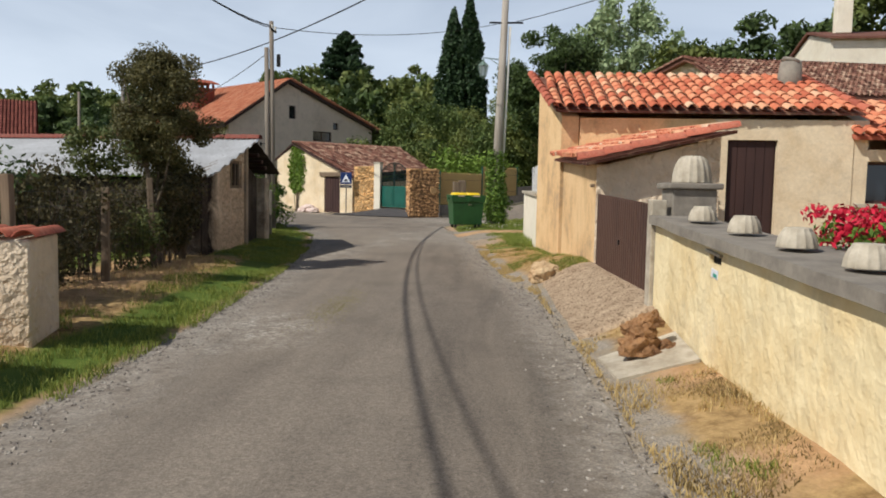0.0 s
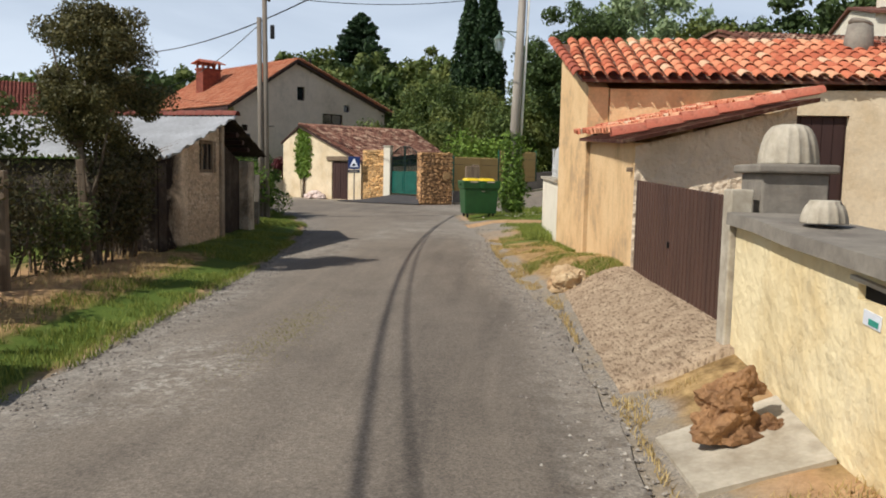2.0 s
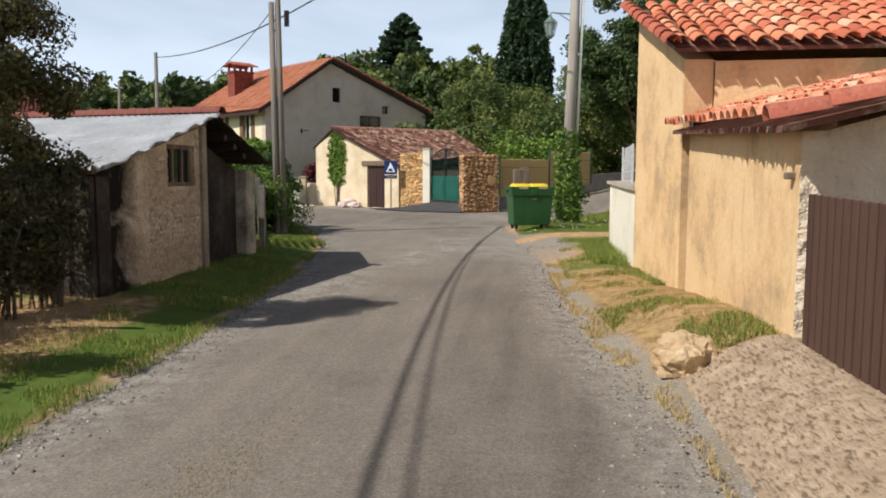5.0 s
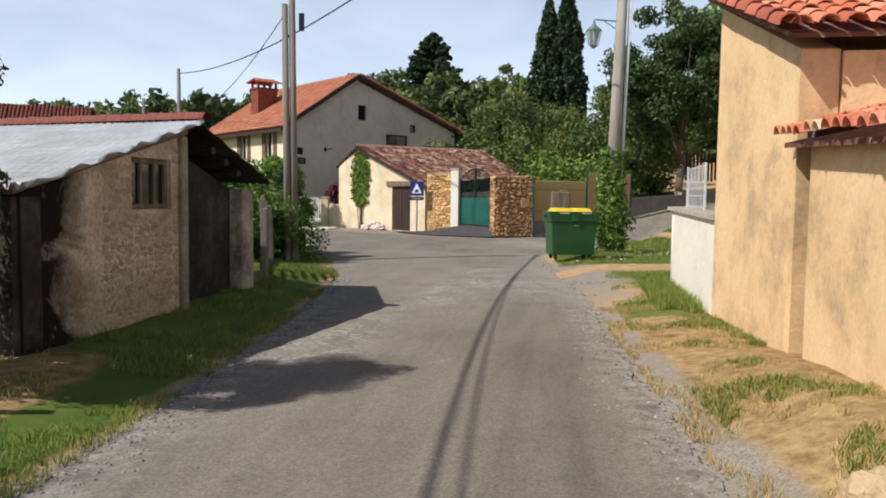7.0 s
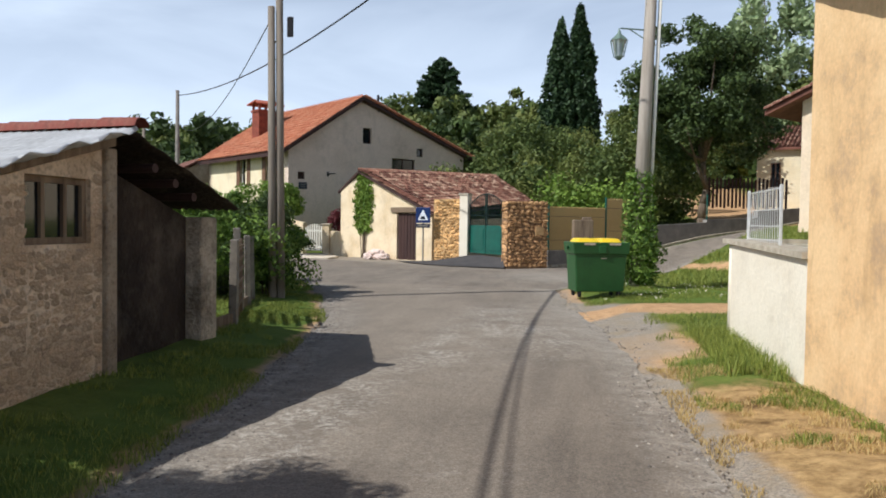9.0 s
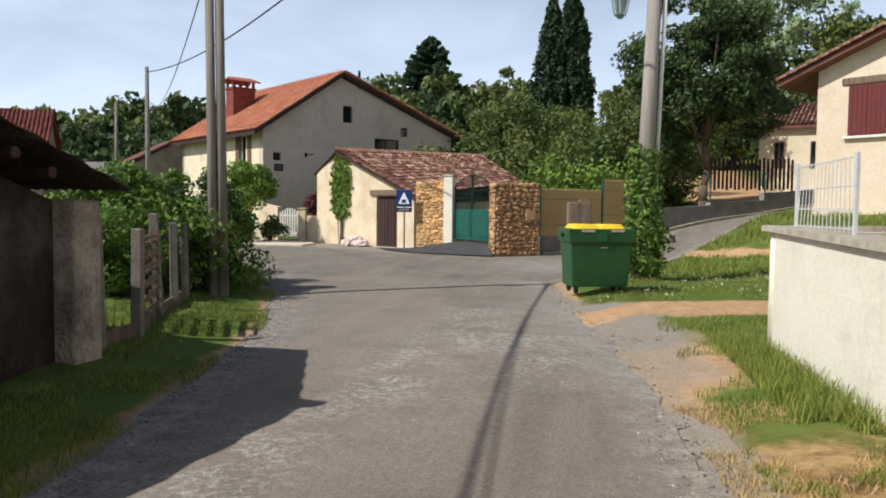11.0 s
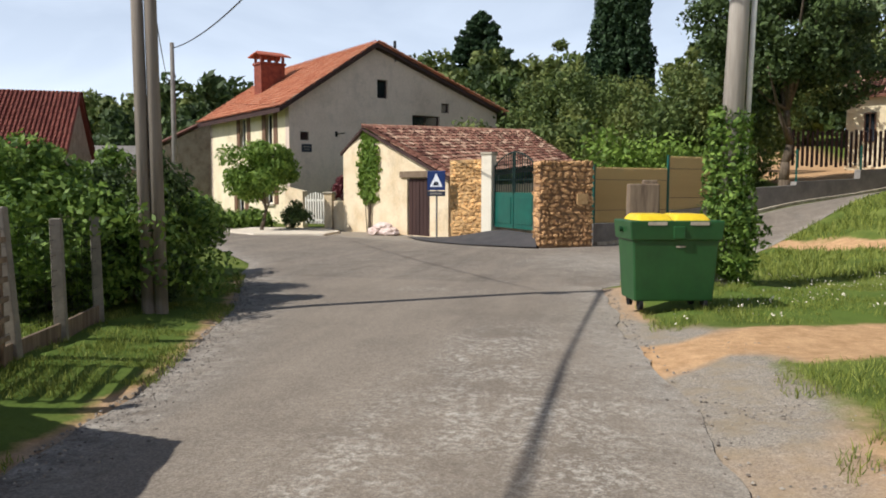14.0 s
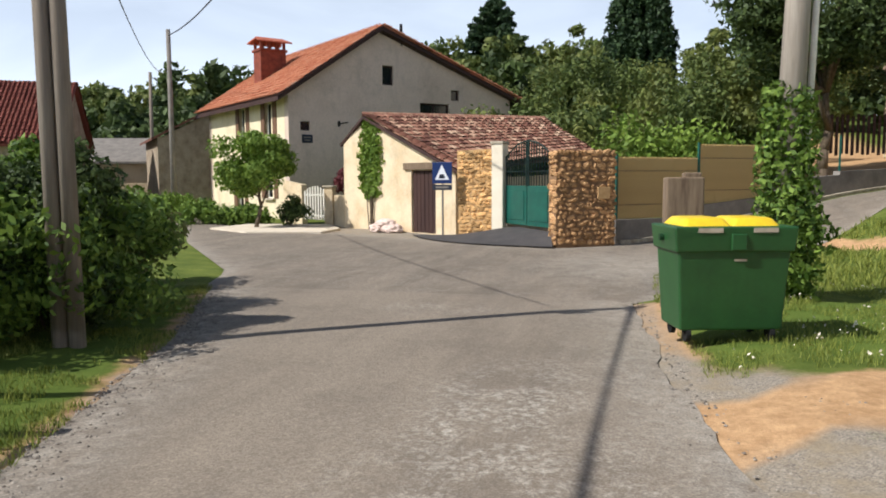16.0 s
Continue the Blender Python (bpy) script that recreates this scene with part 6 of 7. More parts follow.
planted("climbing_rose", -4.5, 10.6, 0.1, "leafy climber over the fence by the shed", "shrub", crown, 90, (0.2, 0.2, 0.2), 0.035, LEAF_OLIVE, (1.4, 0.03), 82)

# ---- fences on the left ----
near_pillar = thing("pebbledash_pillar", -3.4, 6.72, 0.0, 15, "pebbledashed gate pillar with a red tile cap", "pillar", "pillars of the garden entrance")
part("shaft", one_box(0, 0, 0.42, 0.72, 0.85, 1.06, 0.02), STUCCO, near_pillar)
cap_me = finish("cap_tile", canal_tile(0.1, 0.11, 0.92, 130), TILE_VERGE, True)
for i in range(4):
    shared("cap_tile", cap_me, near_pillar, pose(-0.33 + i * 0.22, 0.46, 0.93))
copy_thing(near_pillar, pose(-3.55, 4.9, 0.0, 0, 0, 5))


def wire_fence(label, pts, h, post_mat, widths, name="wire_fence"):
    """Posts with wires and a base board between them."""
    ob = thing(name, 0, 0, 0, 0, label, "fence")
    for i, (x, y) in enumerate(pts):
        rr = random.Random(i)
        hh = h + rr.uniform(-0.08, 0.1)
        z = height(x, y)
        bm = tapered(bmesh.new(), -0.1, hh, widths, widths, widths * 0.9, widths * 0.9, 0.012)
        part("post", bm, post_mat, ob, at=pose(x, y, z, rr.uniform(-2.5, 2.5), rr.uniform(-2.5, 2.5), 10 * i))
    for (x0, y0), (x1, y1) in zip(pts, pts[1:]):
        bm = bmesh.new()
        z0, z1 = height(x0, y0), height(x1, y1)
        n = int(math.hypot(x1 - x0, y1 - y0) / 0.16)
        for i in range(8):
            z = 0.1 + (h - 0.2) * i / 7
            tube(bm, (x0, y0, z0 + z), (x1, y1, z1 + z), 0.0022, None, 4)
        for i in range(1, n):
            f = i / n
            p = Vector((x0 + (x1 - x0) * f, y0 + (y1 - y0) * f, z0 + (z1 - z0) * f))
            tube(bm, p + Vector((0, 0, 0.08)), p + Vector((0, 0, h - 0.08)), 0.0022, None, 4)
        tagged(part("wire_mesh", bm, BLACKMETAL, ob, "rusty wire netting"), kind="stuff")
    return based(ob, pts[0][0], pts[0][1], 0)


wire_fence("wire netting fence on grey wooden posts", [(-3.75, 7.45), (-4.22, 10.25), (-4.42, 12.25), (-4.62, 13.9)], 1.32, POSTWOOD, 0.1)
wf2 = [(-4.9, 20.2), (-4.98, 21.05), (-5.55, 22.5), (-5.85, 23.45), (-6.3, 24.6)]
wire_fence("concrete and wooden fence posts with wire netting", wf2, 1.28, CONCRETE, 0.12)
for i, (a, b) in enumerate(zip(wf2, wf2[1:])):
    m = on_wall(a, b, math.dist(a, b) / 2, 0.14, 0.0)
    tagged(part("base_board", one_box(0, 0, 0, math.dist(a, b), 0.04, 0.24, 0.008), POSTWOOD, None, at=m), "grey plank along the fence foot", "plank", "planks along the fence")
reed_bay = thing("wattle_panel", -5.22, 21.75, 0.1, 111, "bleached wattle panel tied to the fence", "panel")
for i in range(12):
    part("slat", one_box(0, 0.03 * (-1) ** i, 0.16 + i * 0.085, 1.15, 0.02, 0.05, 0.006), POSTWOOD, reed_bay)
for x in (-0.5, 0, 0.5):
    part("stake", one_box(x, 0, 0.6, 0.04, 0.035, 1.2, 0.006), POSTWOOD, reed_bay)

# ---- white wire panel on the white wall ----
panel_w = thing("mesh_fence", 2.2, 20.9, 1.41, 0, "white welded wire panel standing on the wall", "fence panel")
for i in range(15):
    part("wire", one_tube((0, -0.85 + i * 0.12, 0), (-0.02 + 0.004 * i, -0.85 + i * 0.12, 0.66), 0.0045, None, 6), WHITEMETAL, panel_w)
for z in (0.03, 0.2, 0.4, 0.64):
    part("wire", one_tube((0, -0.87, z), (0.04 * z, 0.85, z), 0.006, None, 6), WHITEMETAL, panel_w)
for y in (-0.87, 0.86):
    part("post", one_box(0, y, 0.33, 0.035, 0.035, 0.7, 0.005), WHITEMETAL, panel_w)

# ---- road sign ----
sign = thing("road_sign", -6.28, 40.75, 0.12, -8, "blue square speed hump sign on a grey post", "road sign")
part("post", one_tube((0, 0.03, -0.2), (0, 0.03, 2.05), 0.03, None, 10), GREYWALL, sign)
sp = part("panel", one_box(0, 0, 1.78, 0.62, 0.02, 0.62, 0.008), SIGNBLUE, sign, "blue panel with a white triangle")
part("triangle", tapered(bmesh.new(), 1.58, 2.0, 0.44, 0.008, 0.02, 0.008, 0.001), SIGNWHITE, sp, at=pose(0, -0.014, 0))
part("hump", tapered(bmesh.new(), 1.62, 1.74, 0.22, 0.008, 0.12, 0.008, 0.001), SIGNDARK, sp, at=pose(0, -0.022, 0))
part("lower_plate", one_box(0, 0, 1.36, 0.62, 0.02, 0.16, 0.006), SIGNDARK, sign, "dark distance plate")
part("text_bar", one_box(0, -0.013, 1.36, 0.4, 0.006, 0.05), GREYWALL, sign)

# house plate and lamp bracket
hp = on_wall(H_L, H_R, 0.85, 3.5, -0.03)
plate = part("house_plate", one_box(0, 0, 0, 0.5, 0.04, 0.36, 0.006), SIGNDARK, None, at=hp)
tagged(plate, "dark enamel street plate on the farmhouse", "sign")
part("text_bar", one_box(0, -0.024, 0.06, 0.34, 0.006, 0.05), GREYWALL, plate)
part("text_bar", one_box(0, -0.024, -0.06, 0.28, 0.006, 0.05), GREYWALL, plate)
wlamp = thing("wall_bracket", 0, 0, 0, 0, "old iron bracket on the farmhouse wall", "bracket")
wlamp.matrix_basis = on_wall(H_L, H_R, 2.4, 4.2, -0.02)
part("arm", one_tube((0, 0, 0), (0.3, -0.3, 0.05), 0.025), BLACKMETAL, wlamp)
part("plate", one_box(0, 0, 0, 0.12, 0.04, 0.25, 0.01), BLACKMETAL, wlamp)

# ---- sacks, white gate, low walls by the garage ----
sack_ob = thing("sand_sacks", -8.75, 42.75, 0.0, -34, "heap of pink and white plastic sacks", "sacks")
for i, (x, y, z, sx, sy, sz) in enumerate(((-0.3, 0, 0, 0.42, 0.3, 0.2), (0.3, 0.05, 0, 0.46, 0.3, 0.19), (0.02, 0.02, 0.2, 0.44, 0.26, 0.16))):
    bm = bmesh.new()
    bmesh.ops.create_icosphere(bm, subdivisions=3, radius=1)
    for v in bm.verts:
        n = v.co.normalized()
        d = 1 + 0.25 * noise.noise(n * 2.2 + Vector((i * 5, 0, 0))) + 0.14 * noise.noise(n * 6 + Vector((0, i, 0)))
        v.co = Vector((n.x * d * sx + x, n.y * d * sy + y, max(-0.6, n.z * d) * sz + z + 0.6 * sz))
    part("sack", bm, SACK, sack_ob)
wg = thing("white_gate", -12.75, 46.2, 0.1, -20, "white picket garden gate with an arched top", "gate")
for i in range(9):
    x = -0.56 + i * 0.14
    part("picket", one_box(x, 0, 0.62 + 0.12 * math.cos(x * 2.4), 0.07, 0.03, 1.05 + 0.24 * math.cos(x * 2.4), 0.008), WHITEPAINT, wg)
for z in (0.25, 1.05):
    part("rail", one_box(0, 0.03, z, 1.25, 0.04, 0.09, 0.008), WHITEPAINT, wg)
low = thing("entrance_wall", 0, 0, 0, 0, "pale rendered entrance walls with pillars", "wall", kind="structure")
part("wall", wall_mesh((-14.6, 47.2), (-13.45, 46.45), -0.2, [(0, 1.7), (2, 1.45)], thick=0.25), PALE, low)
part("pillar", one_box(-12.05, 45.95, 0.65, 0.34, 0.34, 1.6, 0.02), PALE, low)
part("pillar_cap", one_box(-12.05, 45.95, 1.47, 0.44, 0.44, 0.07, 0.02), PALECONC, low)
part("wall", wall_mesh((-11.88, 45.9), (-11.1, 45.0), -0.2, [(0, 1.15), (2, 1.15)], thick=0.22), PALE, low)
based(low, -12.6, 46.2, 0)
crown = clumps(14, 0.6, 0.4, 0.5, 91, 0, 0, 1.6, 0.2)
planted("red_shrub", -12.2, 47.6, 0.1, "dark red-leaved shrub behind the entrance wall", "shrub", crown, 90, (0.3, 0.3, 0.3), 0.08, leaf_material("red_leaves", lin(92, 40, 48), lin(120, 60, 60)), (1.0, 0.04), 92)

# ---- flowers behind the garden wall ----
planter = thing("flower_trough", 3.42, 5.2, 0.2, 1, "cement trough full of red and white flowers", "planter")
part("trough", one_box(0, 0, 0.42, 0.5, 2.6, 0.84, 0.03), CONCRETE, planter)
for nm, mtl, off, sd in (("red_blossom", FLOWER_RED, 0.35, 95), ("white_blossom", FLOWER_WHITE, -0.55, 96), ("foliage", LEAF_IVY, 0.0, 97)):
    cl = clumps(26 if nm != "white_blossom" else 12, 0.24, 1.0 if nm != "white_blossom" else 0.4, 0.16, sd, 0, off, 1.0 if nm != "foliage" else 0.92, 0.1)
    o = new(nm, leaf_mesh(nm, cl, 70, (0.14, 0.14, 0.1), 0.028, mtl, sd))
    o.parent = planter

# ---- tall trees ----
def cypress(x, y, top, r, seed):
    z, h = None, top - height(x, y)
    cl = []
    rng = random.Random(seed)
    for i in range(420):
        f = rng.random()
        rr = r * min(1.0, 0.55 + f * 1.6) * (1 - max(0.0, (f - 0.3) / 0.7) ** 1.9)
        a = rng.uniform(0, 6.28)
        q = rng.uniform(0.55, 1) * rr
        cl.append((q * math.cos(a), q * math.sin(a), 0.5 + (h - 0.9) * f, rng.uniform(0.7, 1.1)))
    return planted("cypress", x, y, z, "tall narrow dark green cypress", "tree", cl, 70, (0.34, 0.34, 0.95), 0.17, LEAF_CYPRESS, (h * 0.4, 0.2), seed, group="pair of cypresses")


cypress(-2.1, 78, 19.1, 1.8, 101)
cypress(-0.5, 78.0, 20.3, 1.95, 102)


def conifer_crown(h, r, levels, seed):
    """Clumps along drooping boughs, tier over tier."""
    rng, cl = random.Random(seed), []
    for j in range(levels):
        f = j / (levels - 1)
        reach = r * (1 - f) ** 0.75 + 0.3
        for b in range(max(7, int(17 * (1 - f)))):
            a, long = rng.uniform(0, 6.28), reach * rng.uniform(0.7, 1.12)
            n = max(2, int(long * 1.6))
            for i in range(n):
                q = (i + 1) / n
                cl.append((long * q * math.cos(a), long * q * math.sin(a), 0.6 + (h - 1.0) * f - 0.1 * long * q + 0.35 * q * q, 1.1 - 0.5 * q))
    return cl


planted("fir_tree", -20.2, 120, None, "dark pointed fir tree on the hill", "tree", conifer_crown(16.2, 9.4, 26, 104), 30, (0.75, 0.75, 0.4), 0.34, LEAF_CYPRESS, (9, 0.3), 105)
cl = clumps(150, 3.3, 3.2, 3.5, 111, 0, 0, 6.7, 0.2)
planted("broadleaf_tree", 5.8, 50.5, None, "big dark broadleaf tree above the retaining wall", "tree", cl, 230, (0.8, 0.8, 0.55), 0.11, LEAF_DARK, (3.6, 0.24), 112)
cl = clumps(70, 4.4, 4.0, 5.2, 121, 0, 0, 11.0, 0.3)
planted("birch_tree", 13.3, 70, None, "tall airy pale green birch", "tree", cl, 120, (1.0, 1.0, 1.2), 0.24, LEAF_BIRCH, (7, 0.24), 122)
for i, (x, y, z, r, h) in enumerate(((27, 66, 4.2, 5, 11.5), (33, 64, 4.5, 5, 12.0), (21.5, 72, 4.5, 4.4, 12.5), (39, 66, 5, 5.4, 12.5), (46, 62, 6, 5, 11.5), (17.8, 67, 4, 4.2, 11.5), (24.5, 61, 4, 4.5, 12.5), (30.5, 60, 4, 4.6, 13.0))):
    cl = clumps(60, r, r, h * 0.36, 131 + i, 0, 0, h * 0.66, 0.3)
    planted("pine_tree" if i in (0, 4) else "oak_tree", x, y, None, "broad dark tree behind the barns", "tree", cl, 110, (1.1, 1.1, 0.8), 0.27, (LEAF_DARK, LEAF_HILL)[i % 2], (h * 0.45, 0.25), 135 + i, group="trees behind the barns")

# thicket on the bank and the woods on the hill, too many leaves to count
def wood(name, label, spots, per, size, material, seed):
    cl = []
    for i, (x, y, r, h) in enumerate(spots):
        z = height(x, y)
        cl += clumps(max(8, int(9 * r)), r, r, h * 0.5, seed + i, x, y, z + h * 0.52, 0.25, 0.75, 1.35)
    o = new(name, leaf_mesh(name, cl, per, (1.0, 1.0, 0.8), size, material, seed))
    return tagged(o, label, "woodland", kind="stuff")


rw_ = random.Random(7)
bank = [(x + rw_.uniform(-0.6, 0.6), 52.5 + 0.35 * x + rw_.uniform(-1.5, 1.5), rw_.uniform(1.5, 2.3), rw_.uniform(3.4, 5.2)) for x in np.arange(-6, 5.2, 1.5)]
bank += [(x, 62 + rw_.uniform(-2, 3), rw_.uniform(2.2, 3.2), rw_.uniform(5.5, 7.5)) for x in np.arange(-12, 9.5, 2.4)]
wood("thicket", "dense green thicket on the bank", bank, 260, 0.115, LEAF_HILL, 201)
low_bush = [(x + rw_.uniform(-0.4, 0.4), 46.2 + 0.7 * (x + 2) * 0.9, 0.9, rw_.uniform(2.2, 2.9)) for x in np.arange(-3.5, 1.5, 0.8)]
wood("light_bushes", "light green bushes behind the reed fence", low_bush, 120, 0.11, LEAF_LIGHT, 231)
hill = []
for i in range(150):
    x = rw_.uniform(-105, 75)
    y = rw_.uniform(92, 128)
    hill.append((x, y, rw_.uniform(2.8, 4.6), rw_.uniform(6.5, 10)))
wood("hill_woods", "wooded hillside with mixed trees", hill, 72, 0.38, LEAF_HILL, 301)
dark_hill = [(rw_.uniform(-80, 60), rw_.uniform(84, 100), rw_.uniform(2.5, 3.8), rw_.uniform(5.5, 8)) for i in range(46)]
wood("dark_woods", "darker oaks on the hillside", dark_hill, 60, 0.42, LEAF_DARK, 601)
left_woods = [(-30 - 3.2 * i + rw_.uniform(-1, 1), 72 + rw_.uniform(-4, 8), rw_.uniform(2.5, 3.8), rw_.uniform(6, 9.5)) for i in range(13)]
wood("village_trees", "dark trees behind the village houses", left_woods, 70, 0.36, LEAF_DARK, 701)
right_woods = [(48 + 5 * i, 50 - 3 * i + rw_.uniform(-3, 3), 4, 9) for i in range(8)] + [(-60 - 5 * i, 60 - 5 * i, 4, 9) for i in range(8)]
wood("outer_trees", "trees closing the valley", right_woods, 40, 0.5, LEAF_DARK, 801)

# picket screen on the bank; the tree's shade is put into its dark wood
pk = thing("garden_palisade", 8.3, 52.3, 2.75, 12, "old grey garden palisade under the trees", "fence")
for i in range(22):
    part("picket", one_box(-2.2 + i * 0.2, 0, 0.6 + 0.05 * math.sin(i * 2.3), 0.12, 0.03, 1.5, 0.01), DARKWOOD, pk)


# ---- grass and litter ----
def blades(name, label, spots, material, seed, h0=0.05, h1=0.14, w=0.0042, kind="stuff"):
    rng = np.random.default_rng(seed)
    vs, fs = [], []
    for x, y in spots:
        z = height(x, y) - 0.01
        a, hh = rng.uniform(0, 6.28), rng.uniform(h0, h1)
        lx, ly = rng.normal(0, 0.4, 2) * hh
        b = len(vs)
        c, s = math.cos(a) * w, math.sin(a) * w
        vs += [(x - c, y - s, z), (x + c, y + s, z), (x + lx * 0.5 + c * 0.6, y + ly * 0.5 + s * 0.6, z + hh * 0.65), (x + lx * 0.5 - c * 0.6, y + ly * 0.5 - s * 0.6, z + hh * 0.65), (x + lx, y + ly, z + hh)]
        fs += [(b, b + 1, b + 2, b + 3), (b + 3, b + 2, b + 4)]
    me = bpy.data.meshes.new(name)
    me.from_pydata(vs, [], fs)
    me.materials.append(material)
    return tagged(new(name, me), label, "grass", kind=kind)


rg = np.random.default_rng(5)


def scatter(n, test, x0, x1, y0, y1, patch=0.0):
    out = []
    while len(out) < n:
        x, y = rg.uniform(x0, x1), rg.uniform(y0, y1)
        if test(x, y) and noise.noise(Vector((x * 1.1, y * 1.1, 7))) + 0.5 * noise.noise(Vector((x * 3.5, y * 3.5, 2))) > patch:
            out.append((x, y))
    return out


def left_verge(x, y):
    e = lerp(LEFT_EDGE, y)
    if y < 15 and x < e - 1.2 - 0.15 * math.sin(y * 1.9):
        return False
    return e - 1.35 - (1.0 if y > 15 else 0) < x < e + 0.03 and not (x < -4.5 and 14 < y < 20)


def right_lush(x, y):
    return x > lerp(RIGHT_EDGE, y) + ((0.8 + 0.7 * noise.noise(Vector((x * 1.2, y * 1.2, 9)))) if 20 < y < 25.8 else 0.3) and not (x > 1.95 and y < 22.2) and abs((y - 24.6) - 0.45 * (x - 0.2)) > 1.0


blades("verge_grass", "tufts of green grass along the lane", scatter(36000, left_verge, -7.5, -1.9, 3, 30, -0.05), GRASSBLADE, 11, 0.025, 0.085)
blades("verge_grass", "long green grass by the white wall and bin", scatter(34000, right_lush, -0.7, 7, 18, 33, -0.18), GRASSBLADE, 12, 0.03, 0.1)
blades("tall_grass", "taller grass at the foot of the white wall", [(x, y) for x, y in scatter(2600, lambda x, y: 1.45 < x < 2.02, 1.4, 2.02, 18.6, 22, -0.5)], GRASSBLADE, 13, 0.08, 0.22, 0.005)
blades("dry_grass", "dry straw along the house walls", scatter(15000, lambda x, y: x > lerp(RIGHT_EDGE, y) + 0.05 and x < (2.45 if y < 16 else 2.05) and not (7.6 < y < 12 and x > 1.6) and not (6 < y < 7 and x > 1.7), 0.6, 2.5, 3, 19.5, -0.1), STRAWBLADE, 14, 0.02, 0.06, 0.004)
blades("weeds", "small green weeds in the dry verge", scatter(9500, lambda x, y: x > lerp(RIGHT_EDGE, y) + 0.3 and x < 2.4 and not (7.6 < y < 12 and x > 1.6) and not (6 < y < 7 and x > 1.7), 0.8, 2.4, 3, 18.5, 0.1), GRASSBLADE, 15, 0.02, 0.075)
blades("dry_grass", "dry tangled grass under the garden fence", scatter(2600, lambda x, y: lerp(LEFT_EDGE, y) - 2.3 < x < lerp(LEFT_EDGE, y) - 0.8, -5, -2.8, 6, 14.5, -0.1), STRAWBLADE, 16, 0.03, 0.12, 0.004)
blades("dry_weeds", "brown withered weeds at the foot of the garden wall", scatter(3000, lambda x, y: rg.random() < 0.75 and x > 2.42 - 0.75 * smooth(noise.noise(Vector((y * 1.1, 3, 0))), -0.4, 0.5), 1.5, 2.42, 2.6, 5.9, -0.45), BROWNBLADE, 20, 0.012, 0.045, 0.004)
blades("bank_grass", "long grass on the bank by the side road", scatter(9000, lambda x, y: y < lerp(LOW_EDGE, x) - 0.2 and path_gap(x, y) > 0.35, 1.5, 9, 32, 41, -0.25), GRASSBLADE, 18, 0.08, 0.2, 0.012)
blades("moss", "thin mossy weeds in the middle of the lane", [(rg.normal(-0.95, 0.13), rg.normal(9.4, 0.75)) for i in range(2600)], leaf_material("moss_blades", lin(138, 132, 84), lin(166, 156, 106)), 19, 0.024, 0.036, 0.004)
daisies = [(x, y, height(x, y) + 0.09, 1) for x, y in scatter(420, right_lush, 0.3, 5, 25, 32, 0.05)]
tagged(new("daisies", leaf_mesh("daisies", daisies, 1, (0.03, 0.03, 0.04), 0.018, FLOWER_WHITE, 17)), "scattered white daisies in the grass", "flowers", kind="stuff")

# loose chippings along the lane
def pebbles(name, label, spots, material, seed, s0, s1):
    rng = np.random.default_rng(seed)
    base = np.array([(1, 0, 0), (-1, 0, 0), (0, 1, 0), (0, -1, 0), (0, 0, 1), (0, 0, -1)], float)
    tri = [(0, 2, 4), (2, 1, 4), (1, 3, 4), (3, 0, 4), (2, 0, 5), (1, 2, 5), (3, 1, 5), (0, 3, 5)]
    vs, fs = [], []
    for x, y, z in spots:
        b = len(vs)
        q = base * rng.uniform(0.6, 1.3, (6, 1)) * rng.uniform(s0, s1) * np.array((1, 1, 0.6))
        a = rng.uniform(0, 6.28)
        c, s = math.cos(a), math.sin(a)
        vs += [(x + p[0] * c - p[1] * s, y + p[0] * s + p[1] * c, z + p[2]) for p in q]
        fs += [tuple(b + k for k in t) for t in tri]
    me = bpy.data.meshes.new(name)
    me.from_pydata(vs, [], fs)
    me.materials.append(material)
    return tagged(new(name, me), label, "gravel", kind="stuff")


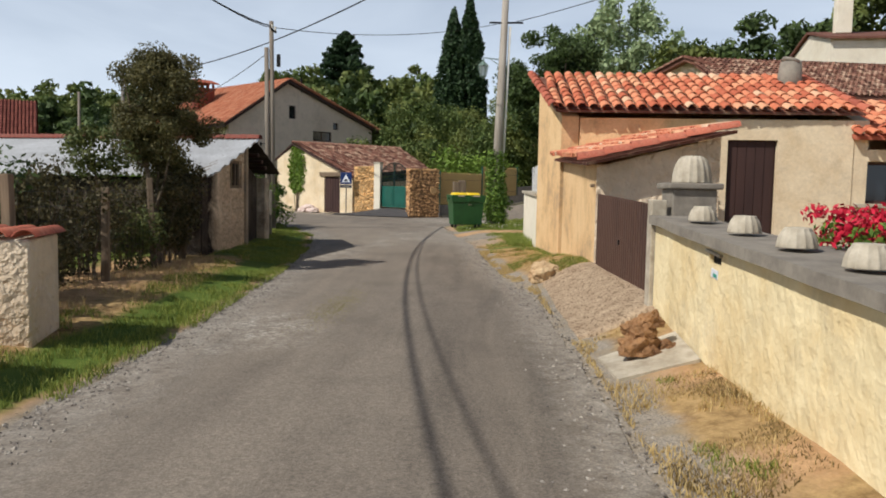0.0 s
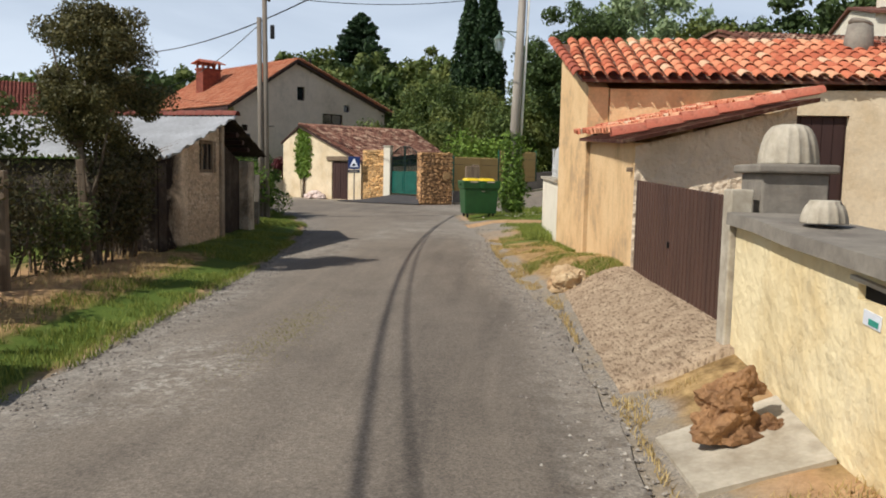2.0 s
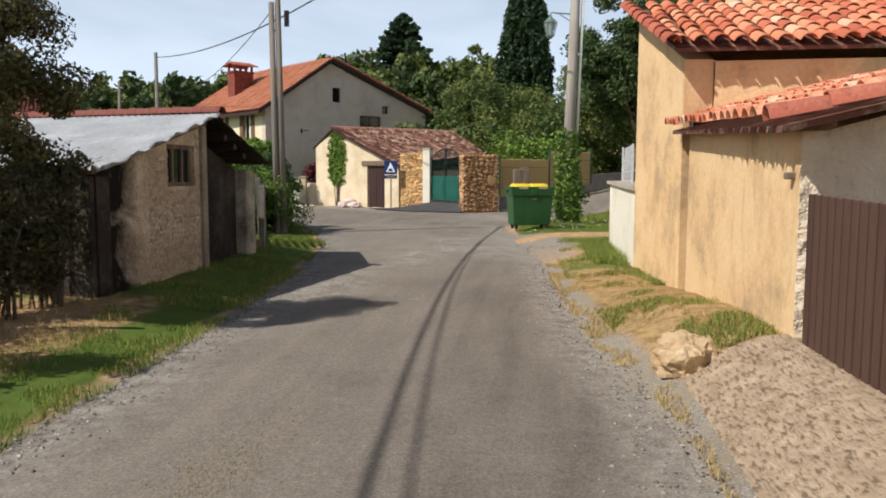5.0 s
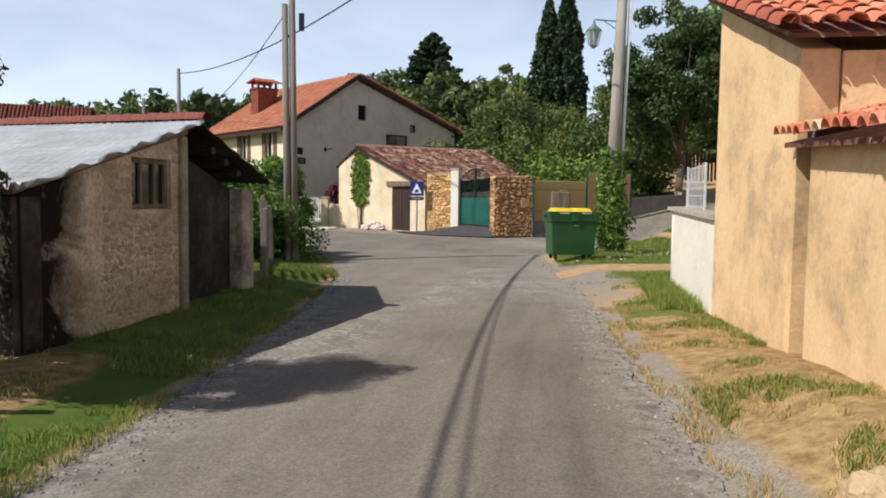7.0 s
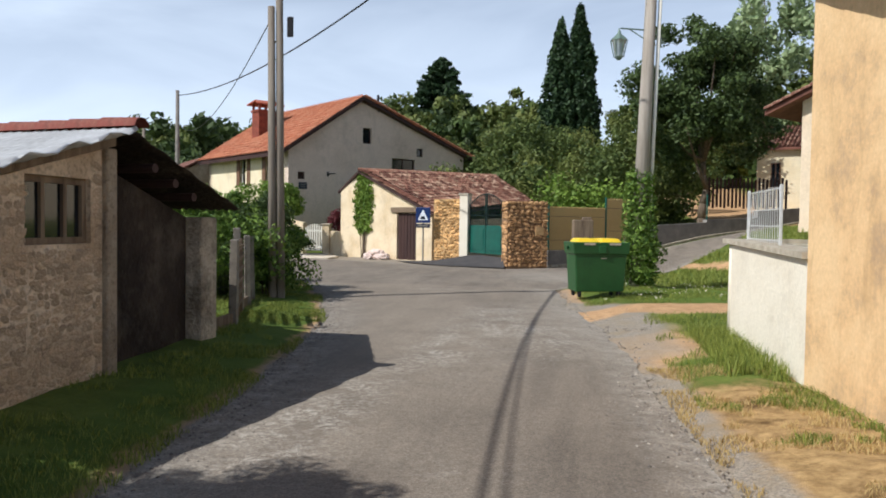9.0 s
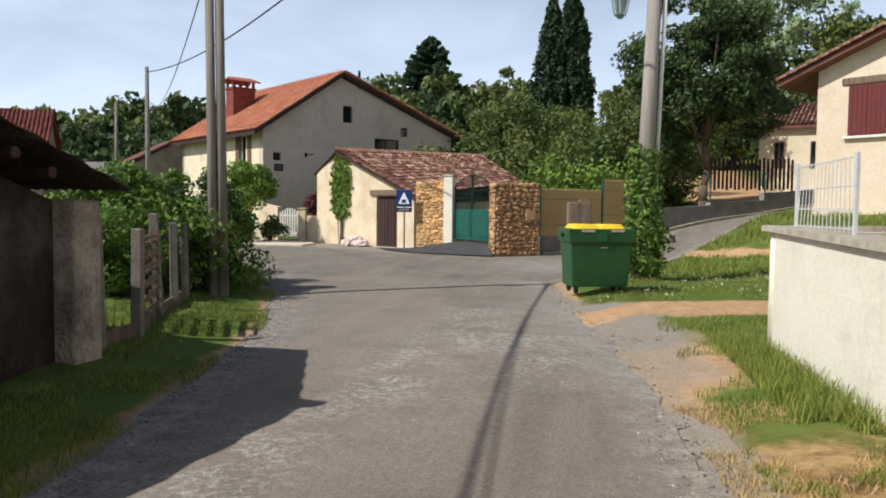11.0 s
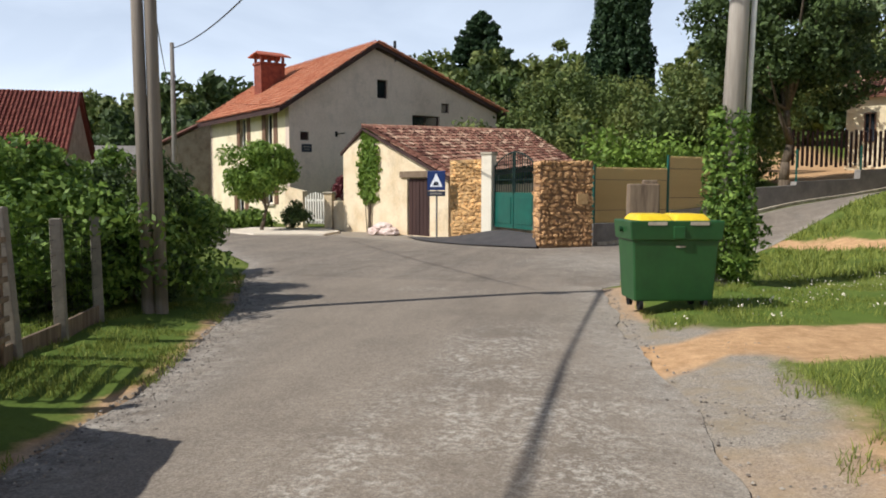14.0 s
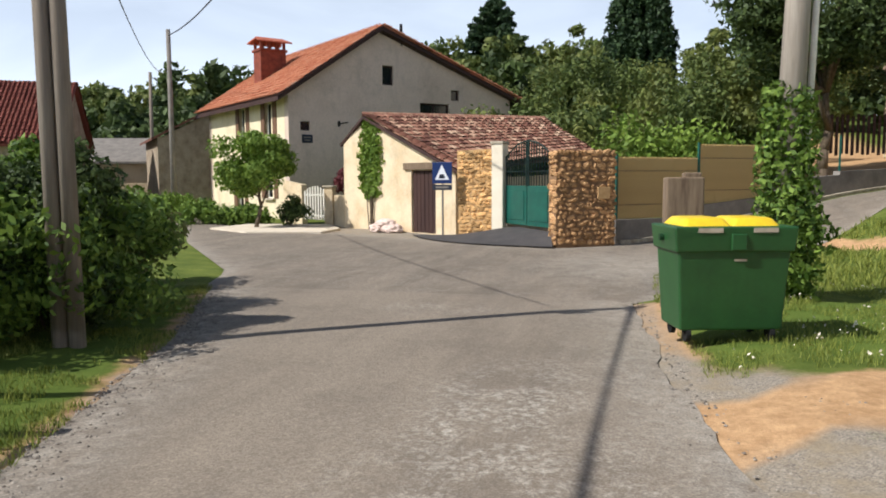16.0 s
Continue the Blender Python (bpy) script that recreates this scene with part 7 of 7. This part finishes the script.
GRAVEL = tile_material("mixed_chippings", [(0.0, lin(96, 90, 84)), (0.5, lin(140, 132, 122)), (0.9, lin(160, 152, 140)), (1.0, lin(182, 174, 160))], True, 0.1)
grit = []
for i in range(7500):
    y = rg.uniform(2.5, 30)
    if rg.random() < 0.5:
        x = lerp(LEFT_EDGE, y) + abs(rg.normal(0.0, 0.22)) - 0.06
    else:
        x = lerp(RIGHT_EDGE, y) + rg.normal(0.05, 0.22) + (rg.uniform(0, 0.9) if y > 19.5 else 0)
    d = min(x - lerp(LEFT_EDGE, y), lerp(RIGHT_EDGE, y) - x)
    grit.append((x, y, (-0.016 + 0.028 * smooth(d, -0.1, 1.3)) if d > 0 else height(x, y) - 0.014))
pebbles("loose_gravel", "loose grey chippings along the lane edges", grit, GRAVEL, 31, 0.006, 0.02)

# ---- stones of the gate walls and tiles of the near roofs ----
for u0, u1, z1 in ((1.25, 1.85, 1.85), (1.87, 2.75, 1.3), (2.77, 2.9, 2.1)):
    a, b = Vector(S_A).lerp(Vector(S_B), u0 / 2.95), Vector(S_A).lerp(Vector(S_B), u1 / 2.95)
    rubble(shed, a, b, 0.0, z1, 0.1, int(u0 * 10), 0.008, SHEDSTONE)
rubble(panel, SP0, SP1, 0.05, 2.5, 0.16, 5)
rubble(pier, PP0, PP1, 0.0, 2.4, 0.165, 6, 0.045, PIERSTONE)
rubble(pier, (PP0[0] - 0.24, PP0[1] + 0.38), PP0, 0.0, 2.4, 0.2, 8, 0.05, PIERSTONE)
roof_m = roof_frame((1.95, 18.62, 4.09), (7.95, 18.55, 4.09), (2.22, 15.6, 3.0))
tile_roof(outbuilding, roof_m, 5.85, (Vector((1.95, 18.62, 4.09)) - Vector((2.22, 15.6, 3.0))).length, TILE, 0.235, 0.36, 2)
verge_row(outbuilding, (2.14, 15.55, 3.03), (1.87, 18.66, 4.13), TILE_VERGE, 4, 0.1)
verge_row(outbuilding, (8.1, 15.45, 3.03), (7.98, 18.6, 4.13), TILE_VERGE, 5, 0.1)
lean_m = roof_frame((4.35, 15.6, 2.57), (4.35, 11.55, 2.36), (2.1, 15.8, 2.06))
tile_roof(leanto, lean_m, 4.1, 2.3, TILE, 0.235, 0.36, 6)
verge_row(leanto, (2.1, 11.48, 1.85), (4.36, 11.44, 2.37), TILE_VERGE, 7, 0.1)
annex_m = roof_frame((8.1, 18.4, 3.52), (13.6, 18.2, 3.52), (7.95, 15.2, 2.52))
tile_roof(annex, annex_m, 5.4, 3.3, TILE, 0.235, 0.4, 9)
